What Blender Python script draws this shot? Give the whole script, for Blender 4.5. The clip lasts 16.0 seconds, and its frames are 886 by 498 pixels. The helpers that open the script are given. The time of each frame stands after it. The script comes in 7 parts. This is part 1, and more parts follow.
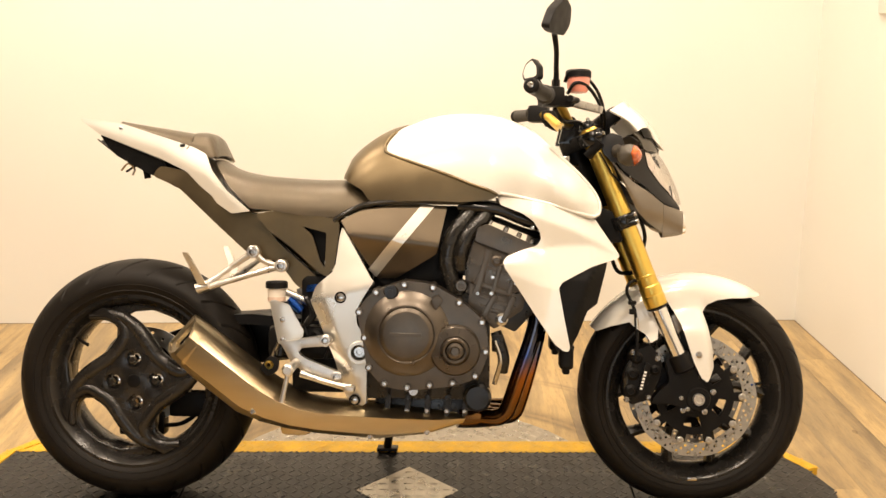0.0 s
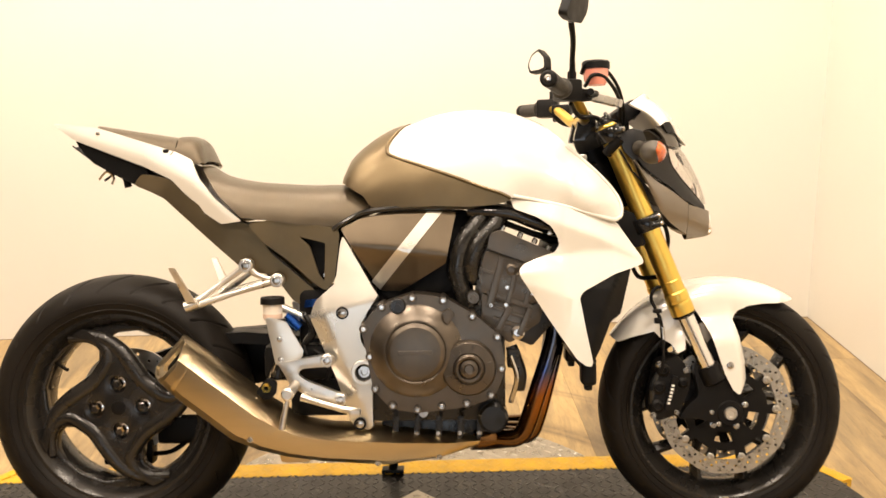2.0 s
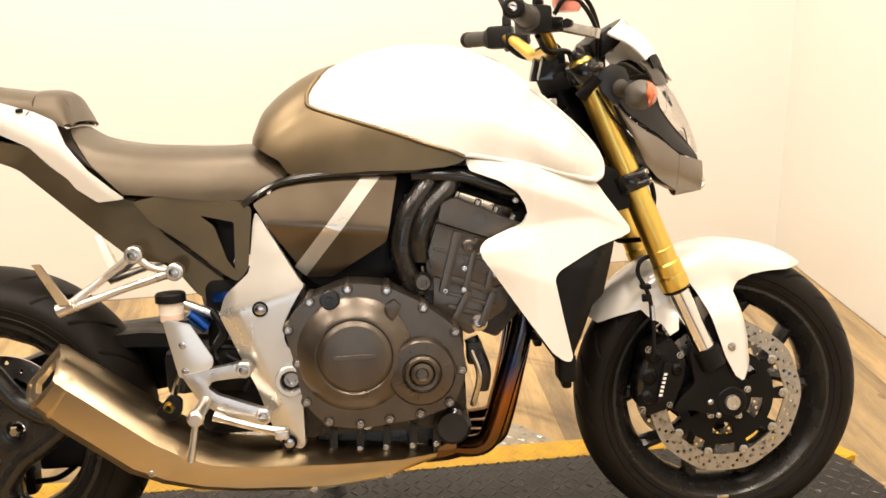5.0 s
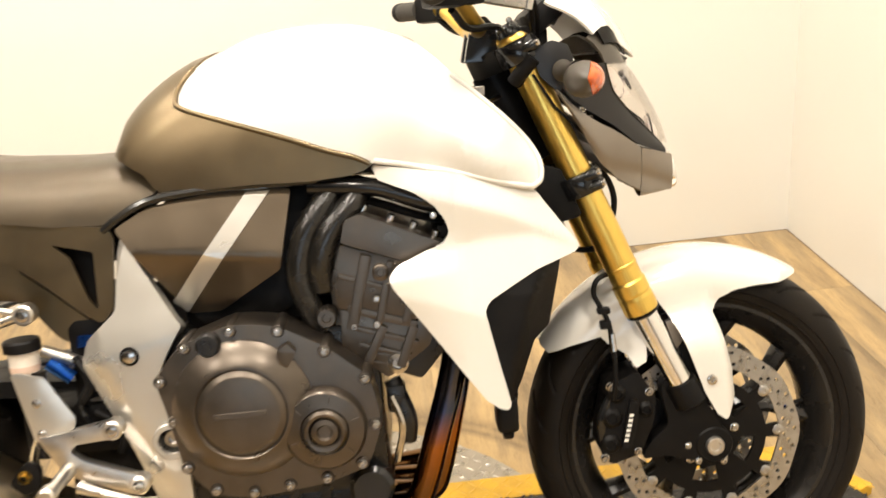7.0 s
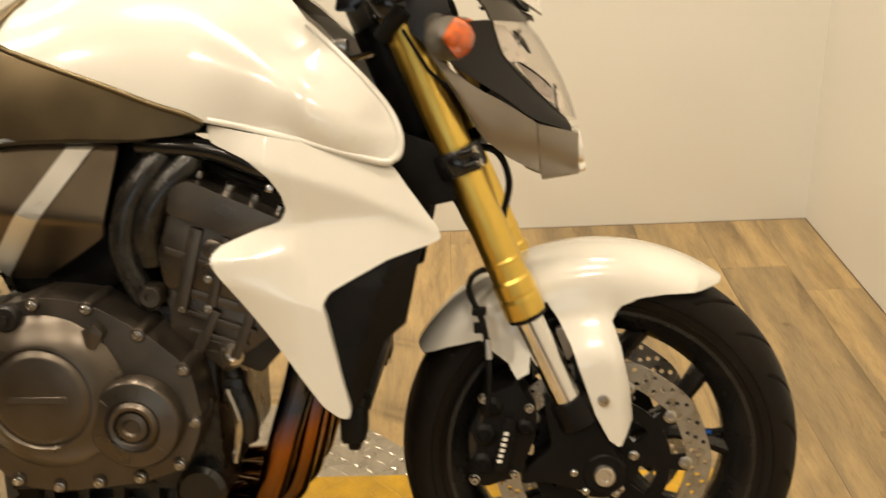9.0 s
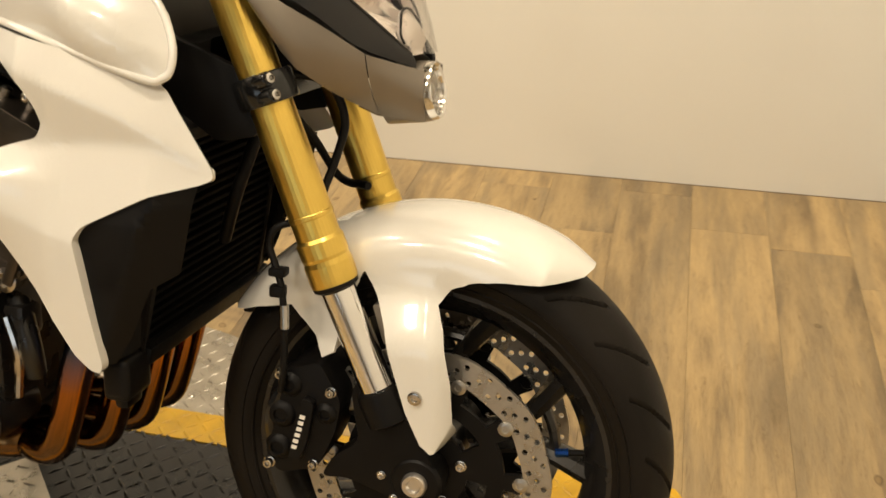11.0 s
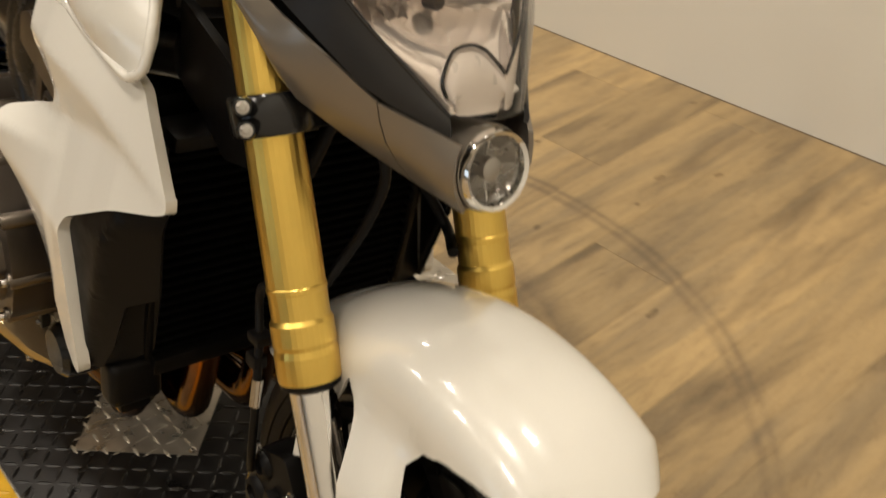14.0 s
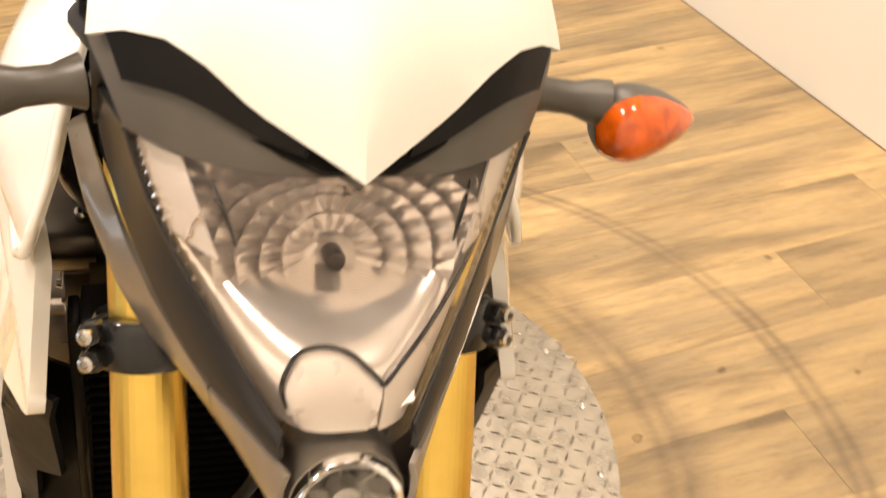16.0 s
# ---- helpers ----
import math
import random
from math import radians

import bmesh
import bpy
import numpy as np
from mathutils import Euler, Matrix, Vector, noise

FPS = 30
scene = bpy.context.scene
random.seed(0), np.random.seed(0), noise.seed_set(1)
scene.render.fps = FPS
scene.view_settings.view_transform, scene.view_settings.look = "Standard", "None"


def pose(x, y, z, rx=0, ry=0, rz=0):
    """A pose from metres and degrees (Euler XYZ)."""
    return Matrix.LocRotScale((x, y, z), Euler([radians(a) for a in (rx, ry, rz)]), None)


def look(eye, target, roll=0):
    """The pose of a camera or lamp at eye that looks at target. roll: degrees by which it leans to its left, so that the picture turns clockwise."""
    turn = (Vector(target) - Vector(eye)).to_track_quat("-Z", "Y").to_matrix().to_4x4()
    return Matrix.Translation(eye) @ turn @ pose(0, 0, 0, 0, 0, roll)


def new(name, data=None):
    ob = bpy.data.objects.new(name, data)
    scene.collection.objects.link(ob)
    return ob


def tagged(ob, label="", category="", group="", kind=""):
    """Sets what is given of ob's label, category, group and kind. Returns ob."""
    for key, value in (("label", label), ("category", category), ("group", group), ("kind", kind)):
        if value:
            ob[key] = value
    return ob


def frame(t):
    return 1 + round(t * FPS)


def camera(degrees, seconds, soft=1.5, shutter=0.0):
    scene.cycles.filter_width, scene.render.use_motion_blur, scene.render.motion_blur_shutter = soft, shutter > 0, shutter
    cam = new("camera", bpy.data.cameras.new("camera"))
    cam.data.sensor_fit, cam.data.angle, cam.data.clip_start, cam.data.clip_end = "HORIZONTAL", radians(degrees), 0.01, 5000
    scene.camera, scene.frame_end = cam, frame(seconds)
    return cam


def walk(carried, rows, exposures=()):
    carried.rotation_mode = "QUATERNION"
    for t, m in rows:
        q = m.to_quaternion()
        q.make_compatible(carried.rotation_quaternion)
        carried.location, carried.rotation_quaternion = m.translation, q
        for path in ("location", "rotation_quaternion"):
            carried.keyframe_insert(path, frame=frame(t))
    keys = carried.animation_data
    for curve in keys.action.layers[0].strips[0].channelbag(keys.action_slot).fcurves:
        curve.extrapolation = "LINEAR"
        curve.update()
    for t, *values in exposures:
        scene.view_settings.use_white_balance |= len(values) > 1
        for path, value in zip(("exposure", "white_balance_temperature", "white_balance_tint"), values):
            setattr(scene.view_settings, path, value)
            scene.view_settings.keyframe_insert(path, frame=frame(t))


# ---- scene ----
# ---------------------------------------------------------------- camera
cam = camera(47.6, 16.0, soft=1.5, shutter=0.6)
PATH = [
    (0, (0.049, -2.448, 1.304), (0.075, -0.51, 0.808), -0.0),
    (0.5, (0.035, -2.454, 1.312), (0.085, -0.516, 0.82), 0.0),
    (1, (0.002, -2.448, 1.295), (0.088, -0.518, 0.78), 0.4),
    (1.5, (-0.018, -2.376, 1.291), (0.059, -0.453, 0.749), 0.2),
    (2, (-0.013, -2.249, 1.292), (0.051, -0.316, 0.782), -1.0),
    (2.5, (-0.029, -2.125, 1.288), (0.026, -0.196, 0.76), -1.7),
    (3, (-0.061, -2.055, 1.266), (-0.012, -0.149, 0.662), -1.9),
    (3.5, (-0.101, -1.961, 1.278), (0.077, -0.064, 0.671), -1.5),
    (4, (-0.155, -1.869, 1.282), (0.137, 0.018, 0.687), -2.4),
    (4.2, (-0.135, -1.85, 1.3), (0.146, 0.034, 0.691), -2.2),
    (6.3, (0.15, -1.607, 1.264), (0.216, 0.245, 0.511), -4.8),
    (6.5, (0.176, -1.572, 1.26), (0.249, 0.28, 0.51), -5.9),
    (7, (0.206, -1.447, 1.256), (0.344, 0.399, 0.499), -4.5),
    (7.5, (0.22, -1.326, 1.24), (0.391, 0.522, 0.495), -2.3),
    (8, (0.272, -1.276, 1.224), (0.517, 0.536, 0.416), -2.1),
    (8.5, (0.386, -1.257, 1.213), (0.533, 0.571, 0.414), -2.9),
    (9, (0.532, -1.247, 1.196), (0.499, 0.569, 0.359), -2.5),
    (9.5, (0.64, -1.22, 1.175), (0.627, 0.581, 0.305), -4.0),
    (11.8, (1.092, -0.836, 1.117), (0.399, 0.706, 0.048), -1.8),
    (12, (1.112, -0.812, 1.115), (0.36, 0.686, 0.023), -3.1),
    (12.5, (1.144, -0.717, 1.099), (0.295, 0.699, -0.031), -3.5),
    (13, (1.166, -0.571, 1.101), (0.167, 0.727, -0.046), -0.5),
    (13.5, (1.182, -0.469, 1.118), (0.082, 0.719, -0.056), -3.2),
    (14, (1.193, -0.35, 1.134), (-0.066, 0.667, -0.042), -3.0),
    (14.5, (1.196, -0.219, 1.152), (-0.227, 0.596, 0.007), -2.7),
    (15, (1.173, -0.143, 1.161), (-0.302, 0.583, 0.021), -3.0),
    (15.5, (1.132, -0.046, 1.166), (-0.353, 0.585, -0.015), -3.4),
    (16, (1.083, 0.059, 1.182), (-0.46, 0.499, -0.011), -3.6),
]
EXPOSURE = [(0, 0.08, 6850, 10), (2.0, 0.20, 6650, 10), (3.0, 0.13, 6600, 10), (4.0, 0.15, 6400, 10), (6.5, 0.38, 6050, 9), (7.0, 0.26, 6000, 6), (8.0, -0.5, 6600, 4), (9.5, -0.42, 6800, 4), (12.0, -0.40, 6450, 4), (13.0, -0.28, 5850, 4), (14.0, -0.80, 6100, 5), (14.5, -0.48, 6100, 6), (15.0, 0.02, 6050, 8), (16.0, 0.14, 6500, 12)]
walk(cam, [(t, look(eye, target, roll)) for t, eye, target, roll in PATH], EXPOSURE)

# ---------------------------------------------------------------- light
FLOOR = -0.03                     # wooden floor, below the platform top at z = 0
WALL_Y, WALL_X = 1.542, 1.578     # back wall and side wall
ROOM_X, ROOM_Y, CEIL = -6.5, -7.0, 3.0
world = bpy.data.worlds.new("showroom")
scene.world = world
world.use_nodes = True
world.node_tree.nodes["Background"].inputs[0].default_value = (1.0, 0.84, 0.62, 1)
world.node_tree.nodes["Background"].inputs[1].default_value = 0.05
LAMPS = [(-1.9, -2.0), (-0.5, -2.0), (0.7, -2.0), (-1.9, -0.5), (-0.6, -0.6), (0.75, -0.5), (-1.7, 0.75), (-0.3, 0.75), (0.95, 0.75)]
for lx, ly in LAMPS:
    lamp = bpy.data.lights.new("ceiling_lamp", "AREA")
    lamp.shape, lamp.size, lamp.size_y = "RECTANGLE", 0.26, 0.26
    lamp.energy, lamp.color = (18.0 if lx > 0.9 else 31.0), (1.0, 0.845, 0.70)
    new("ceiling_lamp_light", lamp).matrix_world = pose(lx, ly, CEIL - 0.09)


# ---------------------------------------------------------------- materials
def mat(name, colour, rough=0.5, metal=0.0, coat=0.0, vary=0.0, scale=40.0, bump=0.0, bump_scale=300.0, stretch=(1, 1, 1), spec=0.5,
        rough_vary=0.0):
    """A surface with two scales of variation: broad stains (scale) and a fine grain (bump_scale)."""
    m = bpy.data.materials.new(name)
    m.use_nodes = True
    nodes, link = m.node_tree.nodes, m.node_tree.links.new
    b = nodes["Principled BSDF"]
    b.inputs["Base Color"].default_value = (*colour, 1)
    b.inputs["Roughness"].default_value = rough
    b.inputs["Metallic"].default_value = metal
    b.inputs["Coat Weight"].default_value = coat
    b.inputs["Coat Roughness"].default_value = 0.06
    b.inputs["Specular IOR Level"].default_value = spec
    co = nodes.new("ShaderNodeTexCoord")
    mp = nodes.new("ShaderNodeMapping")
    mp.inputs["Scale"].default_value = stretch
    link(co.outputs["Object"], mp.inputs["Vector"])
    if vary or rough_vary:
        n = nodes.new("ShaderNodeTexNoise")
        n.inputs["Scale"].default_value = scale
        n.inputs["Detail"].default_value = 6
        link(mp.outputs[0], n.inputs["Vector"])
        if vary:
            r = nodes.new("ShaderNodeValToRGB")
            r.color_ramp.elements[0].position, r.color_ramp.elements[1].position = 0.3, 0.7
            r.color_ramp.elements[0].color = (*[c * (1 - vary) for c in colour], 1)
            r.color_ramp.elements[1].color = (*[min(1, c * (1 + vary)) for c in colour], 1)
            link(n.outputs["Fac"], r.inputs[0])
            link(r.outputs[0], b.inputs["Base Color"])
        if rough_vary:
            k = nodes.new("ShaderNodeMapRange")
            k.inputs["From Min"].default_value, k.inputs["From Max"].default_value = 0.3, 0.7
            k.inputs["To Min"].default_value, k.inputs["To Max"].default_value = max(0.02, rough - rough_vary), rough + rough_vary
            link(n.outputs["Fac"], k.inputs["Value"])
            link(k.outputs[0], b.inputs["Roughness"])
    if bump:
        f = nodes.new("ShaderNodeTexNoise")
        f.inputs["Scale"].default_value = bump_scale
        f.inputs["Detail"].default_value = 3
        link(mp.outputs[0], f.inputs["Vector"])
        u = nodes.new("ShaderNodeBump")
        u.inputs["Strength"].default_value = bump
        u.inputs["Distance"].default_value = 0.001
        link(f.outputs["Fac"], u.inputs["Height"])
        link(u.outputs[0], b.inputs["Normal"])
    return m


def clear(name, tint, gloss_rough=0.03, amount=0.12):
    """Thin clear plastic or glass: a clean sheet with a gloss that grows at grazing angles."""
    m = bpy.data.materials.new(name)
    m.use_nodes = True
    nodes, link = m.node_tree.nodes, m.node_tree.links.new
    nodes.remove(nodes["Principled BSDF"])
    t, g, mix, lw = (nodes.new(k) for k in ("ShaderNodeBsdfTransparent", "ShaderNodeBsdfGlossy", "ShaderNodeMixShader", "ShaderNodeLayerWeight"))
    t.inputs[0].default_value = (*tint, 1)
    g.inputs["Roughness"].default_value = gloss_rough
    grow = nodes.new("ShaderNodeMath")
    grow.operation = "POWER"
    grow.inputs[1].default_value = 4.0
    link(lw.outputs["Facing"], grow.inputs[0])
    add = nodes.new("ShaderNodeMath")
    add.operation, add.use_clamp = "ADD", True
    add.inputs[1].default_value = amount
    link(grow.outputs[0], add.inputs[0])
    link(add.outputs[0], mix.inputs[0])
    link(t.outputs[0], mix.inputs[1])
    link(g.outputs[0], mix.inputs[2])
    link(mix.outputs[0], nodes["Material Output"].inputs[0])
    return m


def brushed(name, colour, rough, direction):
    return mat(name, colour, rough, 1.0, vary=0.03, scale=6.0, stretch=direction, rough_vary=0.02)


M_wall = mat("wall_paint", (0.752, 0.735, 0.675), 0.55, vary=0.02, scale=1.3, bump=0.12, bump_scale=160)
M_ceiling = mat("ceiling_tile", (0.78, 0.76, 0.72), 0.8, vary=0.03, scale=20)
M_pearl = mat("pearl_white_paint", (0.67, 0.65, 0.595), 0.24, 0.0, coat=1.0, vary=0.015, scale=900, rough_vary=0.03)
M_satin = mat("satin_dark_plastic", (0.145, 0.111, 0.064), 0.38, 0.92, vary=0.10, scale=14, bump=0.06, bump_scale=900, rough_vary=0.06)
M_panel = mat("dark_metallic_panel", (0.135, 0.108, 0.076), 0.32, 0.95, vary=0.06, scale=12, bump=0.03, bump_scale=900, rough_vary=0.05)
M_taupe = mat("taupe_metallic_paint", (0.22, 0.192, 0.157), 0.30, 0.55, coat=0.4, vary=0.05, scale=12)
M_seat = mat("seat_vinyl", (0.078, 0.060, 0.036), 0.37, 0.45, vary=0.12, scale=18, bump=0.35, bump_scale=700, rough_vary=0.07)
M_black = mat("black_plastic", (0.0045, 0.004, 0.0037), 0.46, spec=0.16, vary=0.2, scale=30, bump=0.10, bump_scale=600, rough_vary=0.08)
M_gloss = mat("gloss_black", (0.008, 0.008, 0.008), 0.18, vary=0.2, scale=20, rough_vary=0.08)
M_engine = mat("bronze_grey_engine_paint", (0.112, 0.095, 0.077), 0.33, 0.90, vary=0.12, scale=25, bump=0.03, bump_scale=500, rough_vary=0.07)
M_case = mat("black_crankcase_paint", (0.012, 0.011, 0.010), 0.30, 0.2, vary=0.3, scale=30, bump=0.15, bump_scale=500, rough_vary=0.1)
M_silver = mat("silver_frame_paint", (0.64, 0.62, 0.565), 0.30, 0.78, coat=0.15, vary=0.03, scale=12, rough_vary=0.04)
M_alu = mat("cast_aluminium", (0.62, 0.59, 0.54), 0.32, 0.97, vary=0.08, scale=50, bump=0.02, bump_scale=500, rough_vary=0.06)
M_steel = mat("bolt_steel", (0.50, 0.48, 0.45), 0.20, 1.0, vary=0.1, scale=120)
M_chrome = mat("chrome", (0.82, 0.81, 0.79), 0.07, 1.0)
M_mirror = mat("mirror_glass", (0.90, 0.90, 0.88), 0.02, 1.0)
M_gold = mat("gold_anodised_fork", (0.78, 0.55, 0.13), 0.33, 1.0, vary=0.05, scale=30, rough_vary=0.05)
M_exhaust = brushed("brushed_stainless", (0.48, 0.395, 0.255), 0.32, (0.5, 10, 10))
M_disc = mat("brake_disc_steel", (0.40, 0.385, 0.355), 0.30, 0.9, vary=0.12, scale=60, bump=0.1, bump_scale=300, rough_vary=0.08)
M_rubber = mat("tyre_rubber", (0.0085, 0.0068, 0.0052), 0.50, vary=0.25, scale=9, bump=0.2, bump_scale=500, rough_vary=0.1, spec=0.14)
M_rim = mat("black_wheel_paint", (0.015, 0.0135, 0.012), 0.26, 0.15, vary=0.2, scale=20, bump=0.05, bump_scale=600, rough_vary=0.07)
M_grey = mat("dark_grey_moulding", (0.066, 0.058, 0.046), 0.42, vary=0.1, scale=20, bump=0.06, bump_scale=700, rough_vary=0.05)
M_hose = mat("rubber_hose", (0.010, 0.009, 0.0075), 0.26, vary=0.2, scale=40, bump=0.15, bump_scale=400, rough_vary=0.06)
M_dark_wall = mat("dark_wall_paint", (0.05, 0.046, 0.042), 0.7, vary=0.15, scale=0.7, bump=0.1, bump_scale=100)
M_far_wall = mat("far_wall_paint", (0.42, 0.38, 0.32), 0.6, vary=0.10, scale=0.7, bump=0.1, bump_scale=100)
M_grip = mat("grip_rubber", (0.03, 0.027, 0.022), 0.7, vary=0.2, scale=60, bump=0.4, bump_scale=400)
M_orange = mat("orange_lens", (0.74, 0.12, 0.004), 0.14, coat=0.3, vary=0.45, scale=70)
M_orange.node_tree.nodes["Principled BSDF"].inputs["Transmission Weight"].default_value = 0.35
M_fluid = mat("brake_fluid_reservoir", (0.80, 0.30, 0.22), 0.25, coat=0.3)
M_fluid_rear = mat("clear_brake_fluid", (0.62, 0.46, 0.36), 0.25, coat=0.3)
M_fluid_clear = mat("frosted_reservoir", (0.70, 0.64, 0.56), 0.30, coat=0.3)
M_blue = mat("blue_anodised", (0.02, 0.09, 0.40), 0.25, 0.9)
M_glass = clear("headlight_lens", (0.96, 0.95, 0.94), 0.03, 0.02)
M_smoke = clear("meter_visor", (0.80, 0.78, 0.74), 0.03, 0.05)
M_bulb = mat("bulb_cap", (0.035, 0.025, 0.02), 0.3, 0.3)
M_copper = mat("reflector_chrome", (0.86, 0.80, 0.75), 0.12, 0.72, vary=0.05, scale=60)
M_plate = mat("frosted_silver_plate", (0.72, 0.665, 0.61), 0.30, 0.25, vary=0.05, scale=40, rough_vary=0.05)
M_band = mat("charcoal_plastic", (0.008, 0.0075, 0.0075), 0.38, vary=0.1, scale=20, bump=0.05, bump_scale=700, rough_vary=0.05)
M_fin = mat("radiator_black", (0.0020, 0.0020, 0.0020), 0.7, vary=0.3, scale=50, spec=0.04)
M_joint = mat("floor_joint", (0.20, 0.15, 0.10), 0.7, vary=0.2, scale=5)
M_mark = mat("raised_mark", (0.10, 0.085, 0.07), 0.4, 0.8)
M_print = mat("white_print", (0.75, 0.73, 0.68), 0.5)
M_tread_black = mat("black_painted_tread_plate", (0.010, 0.009, 0.0085), 0.34, 0.25, vary=0.35, scale=22, bump=0.15, bump_scale=400, rough_vary=0.12)
M_tread_yellow = mat("yellow_painted_tread_plate", (0.62, 0.36, 0.012), 0.42, 0.0, vary=0.16, scale=24, bump=0.15, bump_scale=400, rough_vary=0.1)
M_tread_steel = mat("bare_tread_plate", (0.42, 0.385, 0.325), 0.31, 0.8, vary=0.16, scale=30, bump=0.12, bump_scale=300, rough_vary=0.1)


def heat_tint():
    """Steel header pipe: straw at the bottom bends, brown, then blue towards the ports."""
    m = mat("heat_tinted_pipe", (0.4, 0.2, 0.06), 0.16, 1.0, rough_vary=0.05, scale=60)
    nodes, link = m.node_tree.nodes, m.node_tree.links.new
    co, sep, ramp = nodes.new("ShaderNodeTexCoord"), nodes.new("ShaderNodeSeparateXYZ"), nodes.new("ShaderNodeValToRGB")
    mr = nodes.new("ShaderNodeMapRange")
    mr.inputs["From Min"].default_value, mr.inputs["From Max"].default_value = 0.20, 0.48
    link(co.outputs["Object"], sep.inputs[0])
    link(sep.outputs["Z"], mr.inputs["Value"])
    link(mr.outputs[0], ramp.inputs[0])
    e = ramp.color_ramp.elements
    e[0].position, e[0].color = 0.0, (0.12, 0.072, 0.036, 1)
    e[1].position, e[1].color = 1.0, (0.06, 0.06, 0.07, 1)
    for p, c in ((0.25, (0.17, 0.085, 0.028, 1)), (0.50, (0.34, 0.13, 0.03, 1)), (0.60, (0.22, 0.12, 0.14, 1)), (0.72, (0.07, 0.10, 0.22, 1)), (0.85, (0.10, 0.10, 0.12, 1))):
        e.new(p).color = c
    link(ramp.outputs[0], nodes["Principled BSDF"].inputs["Base Color"])
    return m


M_heat = heat_tint()



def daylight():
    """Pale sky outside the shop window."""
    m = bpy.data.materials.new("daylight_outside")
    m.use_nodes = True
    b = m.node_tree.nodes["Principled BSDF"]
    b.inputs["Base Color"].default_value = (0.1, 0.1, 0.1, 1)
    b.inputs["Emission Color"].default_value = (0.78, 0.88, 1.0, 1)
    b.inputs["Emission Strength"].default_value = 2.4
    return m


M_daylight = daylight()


def wood():
    """Weathered oak vinyl: long grain, grey streaks, knots, each plank shifted and toned on its own."""
    m = bpy.data.materials.new("weathered_oak_plank")
    m.use_nodes = True
    nodes, link = m.node_tree.nodes, m.node_tree.links.new
    b = nodes["Principled BSDF"]
    co, info = nodes.new("ShaderNodeTexCoord"), nodes.new("ShaderNodeObjectInfo")
    geo = nodes.new("ShaderNodeNewGeometry")
    shift = nodes.new("ShaderNodeVectorMath")
    shift.operation = "MULTIPLY_ADD"
    comb = nodes.new("ShaderNodeCombineXYZ")
    for k in range(3):
        link(info.outputs["Random"], comb.inputs[k])
    link(comb.outputs[0], shift.inputs[0])
    shift.inputs[1].default_value = (37.0, 91.0, 13.0)
    link(geo.outputs["Position"], shift.inputs[2])

    def noise(scale, stretch, detail=6, rough=0.6, dist=0.0):
        mp, n = nodes.new("ShaderNodeMapping"), nodes.new("ShaderNodeTexNoise")
        mp.inputs["Scale"].default_value = stretch
        link(shift.outputs[0], mp.inputs["Vector"])
        link(mp.outputs[0], n.inputs["Vector"])
        n.inputs["Scale"].default_value, n.inputs["Detail"].default_value = scale, detail
        n.inputs["Roughness"].default_value, n.inputs["Distortion"].default_value = rough, dist
        return n.outputs["Fac"]

    def ramp(fac, stops):
        r = nodes.new("ShaderNodeValToRGB")
        e = r.color_ramp.elements
        e[0].position, e[0].color = stops[0][0], (*stops[0][1], 1)
        e[1].position, e[1].color = stops[-1][0], (*stops[-1][1], 1)
        for p, c in stops[1:-1]:
            e.new(p).color = (*c, 1)
        link(fac, r.inputs[0])
        return r.outputs[0]

    def mixed(kind, fac, a, c):
        x = nodes.new("ShaderNodeMix")
        x.data_type, x.blend_type = "RGBA", kind
        if isinstance(fac, float):
            x.inputs[0].default_value = fac
        else:
            link(fac, x.inputs[0])
        link(a, x.inputs[6])
        link(c, x.inputs[7])
        return x.outputs[2]

    base = ramp(noise(3.4, (3.4, 0.55, 1), 7, 0.6, 0.35), [(0.30, (0.165, 0.122, 0.070)), (0.40, (0.25, 0.185, 0.103)), (0.50, (0.38, 0.280, 0.148)), (0.62, (0.43, 0.318, 0.166)), (0.76, (0.27, 0.200, 0.108))])
    grey = ramp(noise(3.2, (5.2, 0.5, 1), 7, 0.6, 0.4), [(0.46, (0, 0, 0)), (0.60, (0.6, 0.6, 0.6))])
    greyed = ramp(noise(9.0, (6.0, 0.5, 1), 4), [(0.3, (0.185, 0.147, 0.097)), (0.7, (0.27, 0.213, 0.135))])
    col = mixed("MIX", grey, base, greyed)
    streak = ramp(noise(26.0, (4.5, 0.5, 1), 9, 0.88, 1.2), [(0.30, (0.26, 0.22, 0.18)), (0.42, (0.80, 0.77, 0.73)), (0.5, (1, 1, 1)), (0.72, (1.22, 1.20, 1.15))])
    col = mixed("MULTIPLY", 0.75, col, streak)
    # knots
    mpv, vor = nodes.new("ShaderNodeMapping"), nodes.new("ShaderNodeTexVoronoi")
    mpv.inputs["Scale"].default_value = (5.5, 3.6, 1)
    link(shift.outputs[0], mpv.inputs["Vector"])
    wobble = nodes.new("ShaderNodeVectorMath")
    wobble.operation = "MULTIPLY_ADD"
    stir = nodes.new("ShaderNodeTexNoise")
    stir.inputs["Scale"].default_value = 16.0
    link(shift.outputs[0], stir.inputs["Vector"])
    link(stir.outputs["Color"], wobble.inputs[0])
    wobble.inputs[1].default_value = (0.16, 0.16, 0.0)
    link(mpv.outputs[0], wobble.inputs[2])
    link(wobble.outputs[0], vor.inputs["Vector"])
    vor.inputs["Scale"].default_value = 1.7
    knot = ramp(vor.outputs["Distance"], [(0.0, (0.50, 0.44, 0.37)), (0.036, (0.72, 0.67, 0.59)), (0.055, (0.33, 0.28, 0.22)), (0.080, (1, 1, 1))])
    col = mixed("MULTIPLY", 0.8, col, knot)
